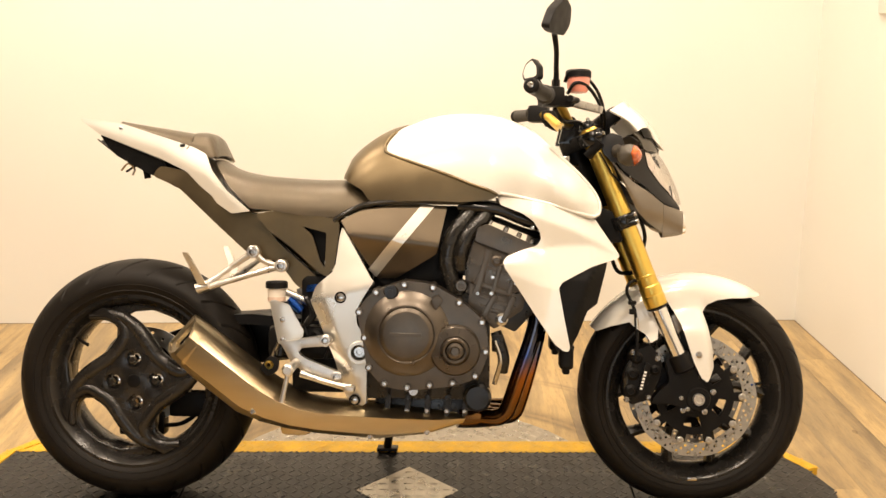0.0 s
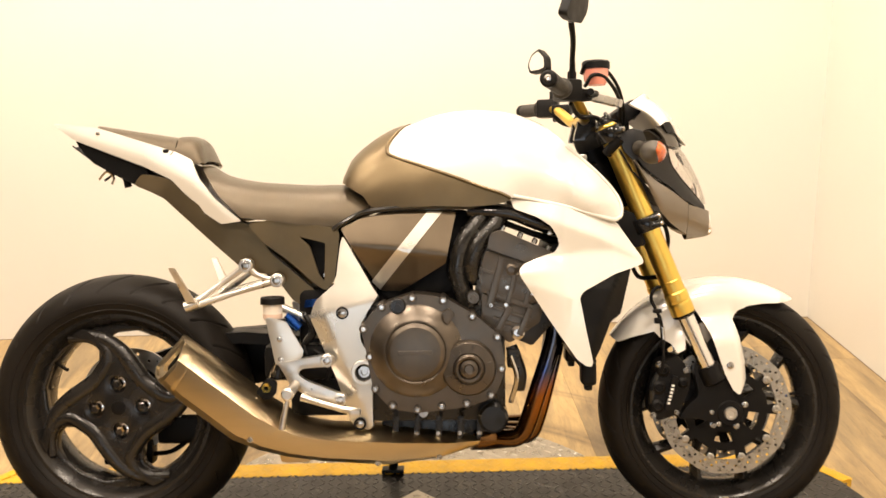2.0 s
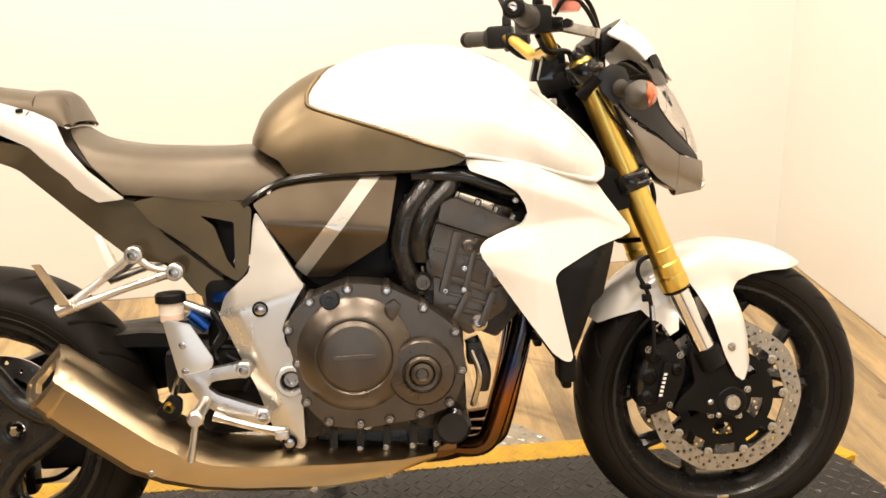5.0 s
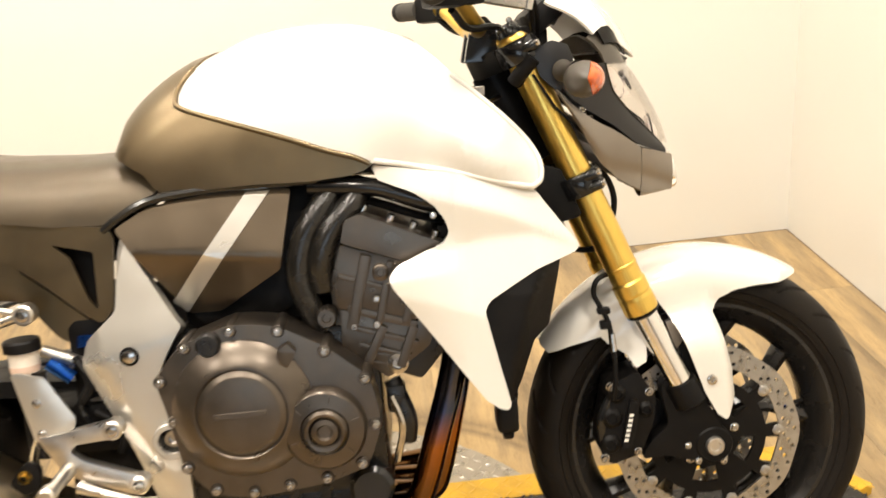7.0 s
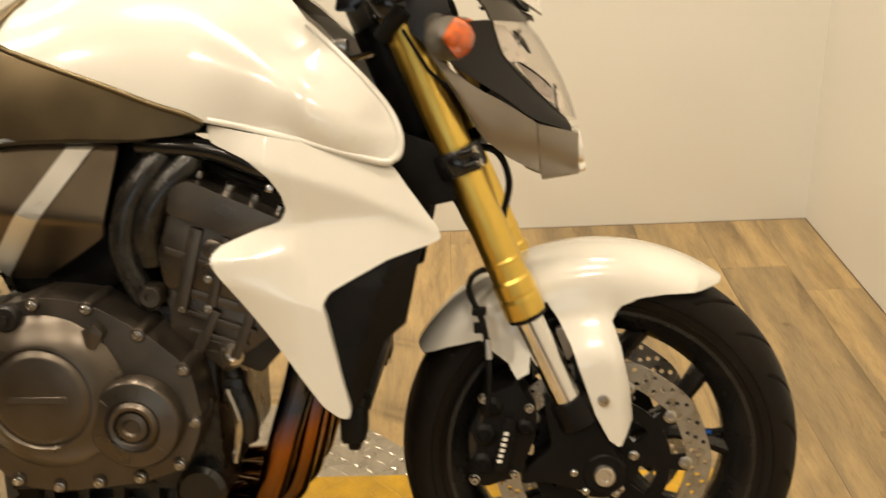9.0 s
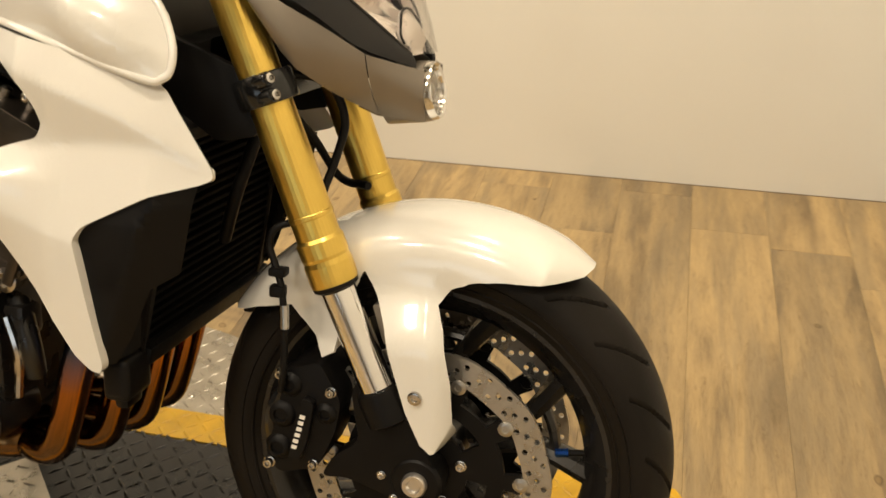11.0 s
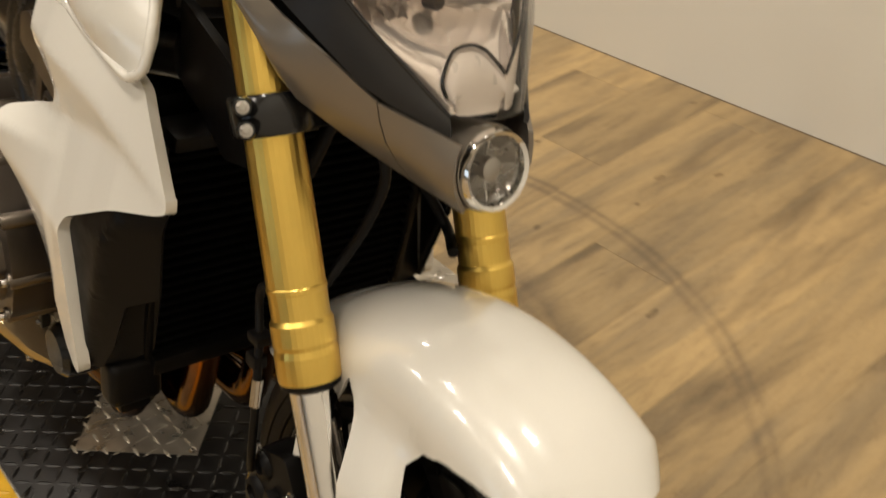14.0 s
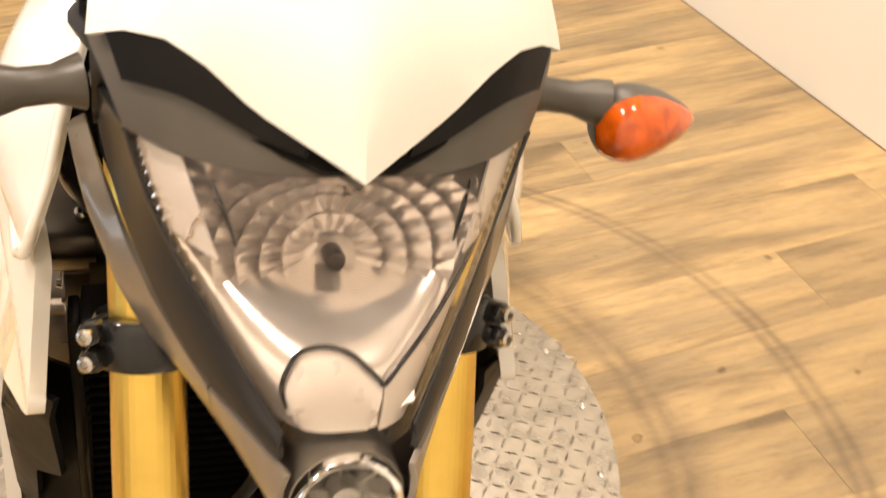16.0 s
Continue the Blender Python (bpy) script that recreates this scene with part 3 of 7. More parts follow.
def build_platform():
    top = tagged(new("display_platform"), "black painted tread-plate platform with yellow edges under the motorcycle", "platform")
    top.matrix_world = pose(0, 0.016, 0, 0, 0, PLATFORM_TURN)
    blacks = [[(-1.17, 0.235), (-1.20, 0.06), (-1.18, -0.16), (-1.10, -0.235), (-0.624, -0.235), (-0.624, 0.235)],
              [(-0.619, -0.235), (0.590, -0.235), (0.590, 0.235), (-0.619, 0.235)],
              [(0.595, -0.235), (1.04, -0.235), (1.12, -0.17), (1.14, 0.02), (1.11, 0.13), (1.05, 0.235), (0.595, 0.235)]]
    gap = lambda x, y: abs(x + 0.014) + abs(y + 0.0) > 0.148
    for o in blacks:
        tread_plate("plate", o, FLOOR + 0.004, 0.0, M_tread_black, top, "worn black tread plate", keep=gap)
    yellows = [[(-1.10, 0.312), (-1.165, 0.238), (-0.624, 0.238), (-0.624, 0.312)], [(-0.619, 0.238), (0.590, 0.238), (0.590, 0.312), (-0.619, 0.312)],
               [(0.595, 0.238), (1.05, 0.238), (1.112, 0.133), (1.145, 0.15), (1.04, 0.312), (0.595, 0.312)],
               [(-1.23, 0.06), (-1.205, 0.06), (-1.174, 0.236), (-1.11, 0.312), (-1.15, 0.312), (-1.205, 0.235)],
               [(-1.06, -0.312), (-0.624, -0.312), (-0.624, -0.238), (-1.09, -0.238)], [(-0.619, -0.312), (0.590, -0.312), (0.590, -0.238), (-0.619, -0.238)],
               [(0.595, -0.312), (1.0, -0.312), (1.04, -0.238), (0.595, -0.238)]]
    for o in yellows:
        tread_plate("edge_strip", o, FLOOR + 0.004, 0.0, M_tread_yellow, top, "yellow painted tread plate strip")
    insert = tagged(new("tread_plate_insert"), "bare steel square tread-plate insert screwed onto the black platform", "metal plate")
    insert.matrix_world = pose(-0.014, 0.016, 0.0, 0, 0, PLATFORM_TURN)
    h = 0.138
    screws = [(-h + 0.012, 0), (h - 0.012, 0)]
    tread_plate("plate", [(-h, 0), (0, -h), (h, 0), (0, h)], 0.0004, 0.003, M_tread_steel, insert, "", turn=radians(45), pitch=0.0245, length=0.026, holes_at=screws, bar=0.0050)
    for x, y in screws:
        part("screw", moved(lathe([(0.006, 0), (0.006, 0.001), (0.0035, 0.0018), (0.0015, 0.0006), (0, 0.0006)], n=12), pose(x, y, 0.003, 90)), M_steel, insert)
    table = tagged(new("turntable"), "round bare-steel tread-plate turntable on the wooden floor", "turntable")
    table.matrix_world = pose(-0.02, 0.035, 0)
    ring = circle(0, 0, 0.572, 96)
    rim = [(0.545 * math.cos(k * math.pi / 12 + 0.16), 0.545 * math.sin(k * math.pi / 12 + 0.16)) for k in range(24)]
    tread_plate("plate", ring, FLOOR, -0.008, M_tread_steel, table, "", turn=radians(8), length=0.025, holes_at=rim, keep=lambda x, y: abs(y) > 0.26, bar=0.0046)
    for x, y in rim:
        if abs(y) > 0.28:
            part("screw", moved(lathe([(0.006, 0), (0.006, 0.001), (0.0035, 0.0018), (0.0015, 0.0006), (0, 0.0006)], n=12), pose(x, y, -0.008, 90)), M_steel, table)


build_platform()


# ---------------------------------------------------------------- motorcycle (its own frame: x ahead, y to its left, z up; it leans on the side stand)
LEAN, YAW = 12.0, -2.5
bike = tagged(new("motorcycle"), "white and black naked motorcycle with gold forks, leaning on side stand", "motorcycle")
bike.matrix_world = pose(0, -0.022, 0.002, 0, 0, YAW) @ pose(0, 0, 0, -LEAN, 0, 0)
HIGH = 1.3   # an outline height above any body: its top line


def tyre(x, z, r, half, wide, bead, grooves, seed):
    """wide: radius where it is widest; bead: (radius, half width) at the rim."""
    n = 840
    arc = [radians(a) for a in np.linspace(0, 90, 38)]
    side = [(half * math.sin(a), wide + (r - wide) * math.cos(a), math.degrees(a)) for a in arc]
    for t in (0.06, 0.12, 0.15, 0.18, 0.30, 0.45, 0.60, 0.66, 0.70, 0.74, 0.80, 0.90, 1.0):
        out = 0.0016 if 0.12 < t < 0.18 else 0.0022 if 0.62 < t < 0.72 else 0.0
        side.append((half + (bead[1] - half) * t ** 1.8 + out, wide + (bead[0] - wide) * t, 99))
    prof = [(-y, q, a) for y, q, a in reversed(side[1:])] + side
    bm = bmesh.new()
    rings = []
    for i in range(n):
        f = 2 * math.pi * i / n
        ring = []
        for y, q, a in prof:
            g = abs(y) / half
            turn = (f * grooves / (2 * math.pi) + (0.5 if y > 0 else 0.0) + seed) % 1.0
            aim = 0.30 + 1.15 * (g - 0.2) ** 1.3 if g > 0.2 else -9
            cut = abs(((turn - aim + 0.5) % 1.0) - 0.5) * 2 * math.pi * r / grooves
            if 0.2 < g < 0.93 and cut < 0.0034 and a < 72:
                q -= 0.0060 * (1 - (cut / 0.0034) ** 4)
            ring.append(bm.verts.new((x + q * math.cos(f), y, z + q * math.sin(f))))
        rings.append(ring)
    for i in range(n):
        p, c = rings[i], rings[(i + 1) % n]
        for k in range(len(prof) - 1):
            bm.faces.new((p[k], p[k + 1], c[k + 1], c[k]))
    return bm


def rim_profile(r, half, well):
    return [(r + 0.006, -half), (r + 0.008, -half + 0.006), (r, -half + 0.012), (well, -half * 0.45), (well, half * 0.45), (r, half - 0.012), (r + 0.008, half - 0.006), (r + 0.006, half),
            (r - 0.002, half), (r - 0.012, half - 0.010), (well - 0.010, half * 0.4), (well - 0.012, 0), (well - 0.010, -half * 0.4), (r - 0.012, -half + 0.010), (r - 0.002, -half)]


def build_rear_wheel():
    x, z = -0.7225, 0.315
    wheel = part("rear_wheel", lathe(rim_profile(0.220, 0.078, 0.196), x, z, 96, True), M_rim, bike, "satin black single-sided rear wheel")
    part("tyre", tyre(x, z, 0.315, 0.091, 0.258, (0.226, 0.078), 22, 0.1), M_rubber, wheel, "worn wide black road tyre")

    def polar(points, turn):
        return [(x + r * math.cos(radians(a + turn)), z + r * math.sin(radians(a + turn))) for r, a in points]

    # a dished web with four comma-shaped windows, and four S-shaped arms standing proud of it
    window = [(0.166, 76), (0.178, 68), (0.188, 52), (0.191, 34), (0.191, 20), (0.186, 8), (0.170, 0), (0.147, -4), (0.121, 1), (0.101, 9), (0.097, 27), (0.116, 47), (0.140, 63), (0.154, 73)]
    part("web", plate(circle(x, z, 0.204, 72), -0.050, -0.022, [rounded(polar(window, 114 + 90 * k), 0.006, 2) for k in range(4)], 0.006, 3), M_rim, wheel)
    arm = [(0.206, 112), (0.182, 107), (0.158, 99), (0.137, 92), (0.118, 83), (0.102, 70), (0.091, 56), (0.088, 40), (0.092, 28), (0.100, 12), (0.086, 10), (0.081, 25), (0.079, 60), (0.082, 95), (0.090, 104), (0.104, 106), (0.122, 106), (0.144, 106), (0.162, 108), (0.180, 112), (0.192, 117), (0.206, 122)]
    for k in range(4):
        part("spoke", plate(rounded(polar(arm, 90 * k), 0.004, 2), -0.072, -0.040, (), 0.012, 4), M_rim, wheel)
    ridge = [(0.202, 207), (0.185, 199), (0.163, 189), (0.137, 178), (0.112, 166), (0.091, 148), (0.086, 132), (0.095, 115), (0.116, 102), (0.140, 101), (0.163, 106), (0.183, 114), (0.203, 125)]
    for k in range(4):
        part("spoke_ridge", tube([(px, -0.058, pz) for px, pz in polar(ridge, 90 * k)], [0.012, 0.013, 0.016, 0.019, 0.021, 0.021, 0.020, 0.020, 0.019, 0.017, 0.014, 0.012, 0.011], 14, 5), M_rim, wheel)
    holes = [circle(x + 0.0565 * math.cos(radians(92 + 90 * k)), z + 0.0565 * math.sin(radians(92 + 90 * k)), 0.0205, 20) for k in range(4)]
    part("hub", plate(circle(x, z, 0.086, 40), -0.0700, -0.030, holes, 0.004), M_rim, wheel)
    part("hub_back", lathe([(0, -0.042), (0.086, -0.042), (0.07, 0.05), (0.05, 0.09), (0, 0.09)], x, z, 32), M_black, wheel)
    part("hub_cap", lathe([(0.0, -0.0725), (0.012, -0.0725), (0.017, -0.0715), (0.0175, -0.069)], x, z, 24), M_black, wheel)
    for k in range(4):
        g = radians(92 + 90 * k)
        part("wheel_nut", lathe([(0.0185, -0.042), (0.0185, -0.050), (0.0125, -0.052), (0.0120, -0.072), (0.008, -0.076), (0, -0.076)], x + 0.0565 * math.cos(g), z + 0.0565 * math.sin(g), 6), M_chrome, wheel)
    g = radians(146)
    v = Vector((x + 0.19 * math.cos(g), -0.035, z + 0.19 * math.sin(g)))
    part("valve", tube([v, v + Vector((0.012, -0.012, -0.006)), v + Vector((0.036, -0.03, -0.014))], [0.004, 0.004, 0.0045], 8), M_black, wheel)
    holes = [circle(x + r * math.cos(a), z + r * math.sin(a), 0.0042, 8) for k in range(22) for r, a in ((0.104 + 0.010 * (k % 2), 2 * math.pi * k / 22),)]
    part("brake_disc", plate(circle(x, z, 0.128, 64), 0.036, 0.041, [*holes, circle(x, z, 0.085, 32)], 0.0), M_alu, wheel, "drilled steel disc")
    cal = part("rear_caliper", box(x - 0.075, x + 0.05, 0.026, 0.075, z - 0.165, z - 0.10, 0.010), M_black, bike)
    part("bracket", box(x + 0.06, x + 0.17, 0.03, 0.07, z - 0.115, z - 0.045, 0.012), M_black, cal)
    part("hose", tube([(x + 0.05, 0.04, z - 0.14), (x + 0.10, 0.035, z - 0.13), (x + 0.15, 0.04, z - 0.09), (x + 0.19, 0.06, z - 0.02)], 0.006, 8), M_black, cal)


def build_front_wheel():
    x, z = 0.7265, 0.292
    wheel = part("front_wheel", lathe(rim_profile(0.220, 0.052, 0.198), x, z, 96, True), M_rim, bike, "satin black front wheel with forked spokes")
    part("tyre", tyre(x, z, 0.2925, 0.061, 0.250, (0.224, 0.053), 22, 0.35), M_rubber, wheel, "black road tyre with curved grooves")
    for k in range(5):
        for s in (-1, 1):
            g0, g1 = radians(72 * k + 18 + s * 9), radians(72 * k + 18 + s * 20)
            p = [(x + 0.045 * math.cos(g0), 0, z + 0.045 * math.sin(g0)), (x + 0.12 * math.cos(g0), 0, z + 0.12 * math.sin(g0)), (x + 0.200 * math.cos(g1), 0, z + 0.200 * math.sin(g1))]
            part("spoke", tube(p, [0.015, 0.0115, 0.0165], 8, 5, 1.5), M_rim, wheel)
        g = radians(72 * k + 18)
        p = [(x + 0.150 * math.cos(g + w), 0, z + 0.150 * math.sin(g + w)) for w in (-0.20, 0, 0.20)]
        part("web", tube(p, 0.007, 8, 4, 1.5), M_rim, wheel)
    part("hub", lathe([(0, -0.062), (0.03, -0.062), (0.048, -0.05), (0.04, -0.02), (0.04, 0.02), (0.048, 0.05), (0.03, 0.062), (0, 0.062)], x, z, 32), M_rim, wheel)
    wave = [(x + (0.155 + 0.0013 * math.cos(10 * a)) * math.cos(a), z + (0.155 + 0.0013 * math.cos(10 * a)) * math.sin(a)) for a in np.linspace(0, 2 * math.pi, 120, endpoint=False)]
    inner = [(x + (0.121 + 0.0012 * math.cos(10 * a)) * math.cos(a), z + (0.121 + 0.0012 * math.cos(10 * a)) * math.sin(a)) for a in np.linspace(0, 2 * math.pi, 100, endpoint=False)]
    holes = [circle(x + r * math.cos(a), z + r * math.sin(a), 0.0037, 8) for k in range(90) for r, a in (((0.147, 0.138, 0.129)[k % 3], 2 * math.pi * k / 90),)]
    ring = mesh_of("disc_ring", plate(wave, -0.0025, 0.0025, [inner, *holes], 0.0), M_disc)
    # black carrier: hub ring, five broad arms, outer ring and ten lugs out to the disc, in one sheet
    bm, levels, n = bmesh.new(), (0.030, 0.054, 0.080, 0.099, 0.120), 120
    rims = [[bm.verts.new((x + r * math.cos(2 * math.pi * q / n), -0.003, z + r * math.sin(2 * math.pi * q / n))) for q in range(n)] for r in levels]
    for q in range(n):
        mid = 2 * math.pi * (q + 0.5) / n
        for lev, there in enumerate((True, math.cos(5 * mid - 0.4 * math.pi) > -0.15, True, math.cos(10 * mid) > 0.35)):
            if there:
                bm.faces.new((rims[lev][q], rims[lev][(q + 1) % n], rims[lev + 1][(q + 1) % n], rims[lev + 1][q]))
    raised = bmesh.ops.extrude_face_region(bm, geom=bm.faces[:])
    for v in raised["geom"]:
        if isinstance(v, bmesh.types.BMVert):
            v.co.y = 0.003
    bmesh.ops.recalc_face_normals(bm, faces=bm.faces)
    carrier = mesh_of("disc_carrier", bm, M_black)
    button = mesh_of("bobbin", lathe([(0.0095, 0.004), (0.0095, -0.004), (0.007, -0.0055), (0.004, -0.0055), (0.0035, -0.004), (0, -0.004)], n=14), M_disc)
    for s in (-1, 1):
        disc = new("brake_disc", ring)
        disc.parent = wheel
        disc.location = (0, 0.069 * s, 0)
        tagged(disc, "drilled steel wave disc")
        sp = new("carrier", carrier)
        sp.parent = disc
        for k in range(10):
            a = 2 * math.pi * k / 10
            b = new("bobbin", button)
            b.parent = disc
            b.matrix_basis = pose(x + 0.119 * math.cos(a), 0, z + 0.119 * math.sin(a), 0, 0, 0 if s < 0 else 180)
        for k in range(5):
            a = 2 * math.pi * (k + 0.2) / 5
            bolt(disc, x + 0.047 * math.cos(a), -0.003 * 1, z + 0.047 * math.sin(a), 0.006, M_steel, 0.006)
    g = radians(8)
    v = Vector((x + 0.192 * math.cos(g), -0.012, z + 0.192 * math.sin(g)))
    part("valve", tube([v, v - Vector((0.012, 0.002, 0.002)), v - Vector((0.036, 0.004, 0.005))], 0.0042, 8), M_black, wheel)
    part("valve_cap", tube([v - Vector((0.024, 0.003, 0.0035)), v - Vector((0.040, 0.0045, 0.0055))], 0.0052, 8, curve=False), M_blue, wheel)
    part("balance_weight", box(x - 0.012, x + 0.012, -0.054, -0.048, z - 0.223, z - 0.214, 0.002), M_steel, wheel)


AX = Vector((0.452, 0, 0.945))       # fork line, top clamp to bottom ring
BX = Vector((0.618, 0, 0.531))


def build_fork():
    way = (BX - AX).normalized()
    for s in (-1, 1):
        y = 0.104 * s
        a, b = Vector((AX.x, y, AX.z)), Vector((BX.x, y, BX.z))
        n = (b - a).length
        top = a - way * 0.03
        leg = part("fork_leg", turned([(0.0, -0.028), (0.016, -0.028), (0.0235, -0.02), (0.0245, 0), (0.0245, n * 0.50), (0.0246, n * 0.51), (0.0254, n * 0.66), (0.0255, n * 0.67), (0.0255, n - 0.080), (0.0262, n - 0.079), (0.0262, n - 0.075), (0.0255, n - 0.074), (0.0255, n - 0.052), (0.0278, n - 0.048),
                                       (0.0280, n - 0.030), (0.0270, n - 0.026), (0.0282, n - 0.020), (0.0282, n - 0.002), (0.0275, n + 0.004), (0.0215, n + 0.006), (0.0, n + 0.006)], a, b, 36), M_gold, bike, "gold anodised upside-down fork leg", angle=9)
        cap = part("top_cap", turned([(0.0, -0.006), (0.012, -0.006), (0.017, 0.0), (0.018, 0.012), (0, 0.012)], a - way * 0.040, b, 20), M_gloss, leg)
        bolt(leg, top.x + 0.0, y, top.z + 0.02, 0.004)
        part("dust_seal", turned([(0.0218, 0), (0.0270, 0.001), (0.0265, 0.006), (0.0205, 0.010)], b + way * 0.003, b + way, 28), M_black, leg)
        end = Vector((0.679, y, 0.395))
        d = (end - b).normalized()
        part("stanchion", turned([(0.0205, 0), (0.0205, (end - b).length + 0.004)], b + d * 0.004, end, 30), M_chrome, leg, "polished chrome fork tube")
        lower = rounded([(0.643, 0.398), (0.658, 0.418), (0.703, 0.395), (0.716, 0.366), (0.757, 0.299), (0.747, 0.266), (0.718, 0.260), (0.640, 0.282), (0.606, 0.276), (0.622, 0.306), (0.655, 0.332), (0.648, 0.368)], 0.014, 4)
        part("fork_foot", plate(lower, *sorted((y + s * 0.004, y - s * 0.026)), (), 0.007, 3), M_black, leg)
        part("foot_socket", turned([(0.0210, -0.012), (0.0255, -0.010), (0.0270, -0.004), (0.0270, 0.030), (0.018, 0.036), (0, 0.036)], end, end + d, 28), M_black, leg)
        part("axle_clamp", lathe([(0.0, y + s * 0.007), (0.028, y + s * 0.007), (0.032, y + s * 0.002), (0.032, y - s * 0.03), (0, y - s * 0.03)], 0.7265, 0.2915, 28), M_black, leg)
        part("axle", lathe([(0.0, y + s * 0.011), (0.007, y + s * 0.011), (0.009, y + s * 0.015), (0.0135, y + s * 0.015), (0.0155, y + s * 0.012), (0.0155, y)], 0.7265, 0.2915, 24), M_alu, leg, "polished axle end")
        for px, pz in ((0.684, 0.294), (0.700, 0.266), (0.742, 0.262)):
            bolt(leg, px, y + s * 0.004, pz, 0.0045, M_steel, 0.005, s)
        # four-piston caliper behind the leg
        cal = part("caliper", plate(rounded([(0.560, 0.412), (0.606, 0.430), (0.634, 0.385), (0.628, 0.345), (0.606, 0.292), (0.555, 0.276), (0.538, 0.300), (0.545, 0.345)], 0.010, 3), y - s * 0.062, y + s * 0.012, (), 0.006, 2), M_black, bike, "black radial brake caliper")
        part("cover", plate(rounded([(0.590, 0.386), (0.604, 0.380), (0.596, 0.330), (0.586, 0.302), (0.572, 0.305), (0.579, 0.345)], 0.004), y + s * 0.010, y + s * 0.022, (), 0.003), M_black, cal)
        for px, pz, r in ((0.570, 0.396, 0.015), (0.560, 0.356, 0.017), (0.556, 0.312, 0.016), (0.616, 0.366, 0.013)):
            part("piston_housing", lathe([(r + 0.003, y - s * 0.02), (r + 0.002, y + s * 0.010), (r - 0.002, y + s * 0.016), (r * 0.55, y + s * 0.018), (r * 0.5, y + s * 0.014), (0, y + s * 0.014)], px, pz, 18), M_black, cal)
        part("bridge", tube([(0.566, y + s * 0.004, 0.402), (0.545, y + s * 0.008, 0.356), (0.544, y + s * 0.004, 0.304)], [0.006, 0.008, 0.006], 8), M_gloss, cal)
        for k in range(6):
            t = k / 6
            px, pz = 0.5905 - 0.0125 * t, 0.364 - 0.049 * t
            part("print_bar", plate([(px - 0.003, pz), (px + 0.0035, pz - 0.001), (px + 0.0022, pz - 0.0058), (px - 0.0043, pz - 0.0048)], *sorted((y + s * 0.0218, y + s * 0.0226)), (), 0.0), M_print, cal)
        bolt(cal, 0.5445, y + s * 0.012, 0.290, 0.006, M_steel, 0.010, s)
        bolt(cal, 0.560, y + s * 0.012, 0.410, 0.006, M_steel, 0.010, s)
        bolt(cal, 0.622, y + s * 0.012, 0.395, 0.0055, M_steel, 0.008, s)
        bolt(cal, 0.600, y + s * 0.010, 0.296, 0.005, M_steel, 0.008, s)
    # clamps
    up = Vector((-way.z, 0, way.x)) * -1
    for name, c, h in (("upper_clamp", AX - way * 0.001, 0.017), ("lower_clamp", AX + way * 0.222, 0.017)):
        o = rounded([(-0.030, -0.104), (0.012, -0.104), (0.006, -0.05), (0.006, 0.05), (0.012, 0.104), (-0.030, 0.104), (-0.06, 0.05), (-0.075, 0), (-0.06, -0.05)], 0.014, 4)
        m = Matrix.Translation(c) @ Matrix(((-way.z, 0, -way.x), (0, 1, 0), (way.x, 0, -way.z))).to_4x4()
        clamp = part(name, moved(slab(o, -h, h, 0.004), m), M_gloss, bike, "black fork clamp")
        for s in (-1, 1):
            q = m @ Vector((0, s * 0.104, 0))
            part("clamp_ring", turned([(0.0262, -h), (0.0325, -h), (0.0345, -h + 0.003), (0.0345, h - 0.003), (0.0325, h), (0.0262, h)], q, q + way, 32), M_gloss, clamp)
            for dz in ((-0.009, 0.009) if name == "lower_clamp" else (0.0,)):
                q = m @ Vector((0.016, s * 0.136, dz))
                out = m.to_3x3() @ Vector((0.88, s * 0.47, 0))
                part("pinch_boss", turned([(0.0085, -0.030), (0.0085, 0.008), (0.007, 0.010), (0, 0.010)], q, q + out, 14), M_gloss, clamp)
                part("clamp_bolt", turned([(0.0055, 0.009), (0.0055, 0.015), (0.003, 0.016), (0.0028, 0.012), (0, 0.012)], q, q + out, 10), M_steel, clamp)
    part("steering_head", tube([AX + way * 0.03 + Vector((-0.045, 0, 0)), AX + way * 0.19 + Vector((-0.045, 0, 0))], 0.034, 20, curve=False), M_black, bike)
    # brake line with its clip on the mudguard
    line = part("brake_line", tube([(0.540, -0.06, 0.752), (0.582, -0.04, 0.742), (0.600, -0.03, 0.70), (0.592, -0.035, 0.655), (0.582, -0.05, 0.615), (0.585, -0.085, 0.580)], 0.005, 10), M_black, bike)
    part("loop", tube([(0.585, -0.085, 0.580), (0.566, -0.105, 0.590), (0.548, -0.112, 0.582), (0.543, -0.112, 0.562), (0.552, -0.116, 0.540), (0.562, -0.122, 0.515), (0.567, -0.126, 0.47), (0.567, -0.128, 0.42), (0.562, -0.125, 0.39)], 0.0042, 10), M_black, line)
    part("clip", merge(box(0.546, 0.566, -0.126, -0.108, 0.530, 0.540, 0.003), box(0.548, 0.566, -0.128, -0.114, 0.506, 0.520, 0.003)), M_black, line)
    part("ferrule", tube([(0.5655, -0.1235, 0.498), (0.567, -0.126, 0.47)], 0.0058, 10, curve=False), M_steel, line)
    part("left_line", tube([(0.48, 0.02, 0.72), (0.52, 0.06, 0.66), (0.55, 0.09, 0.60), (0.60, 0.06, 0.60)], 0.0055, 10), M_black, line)


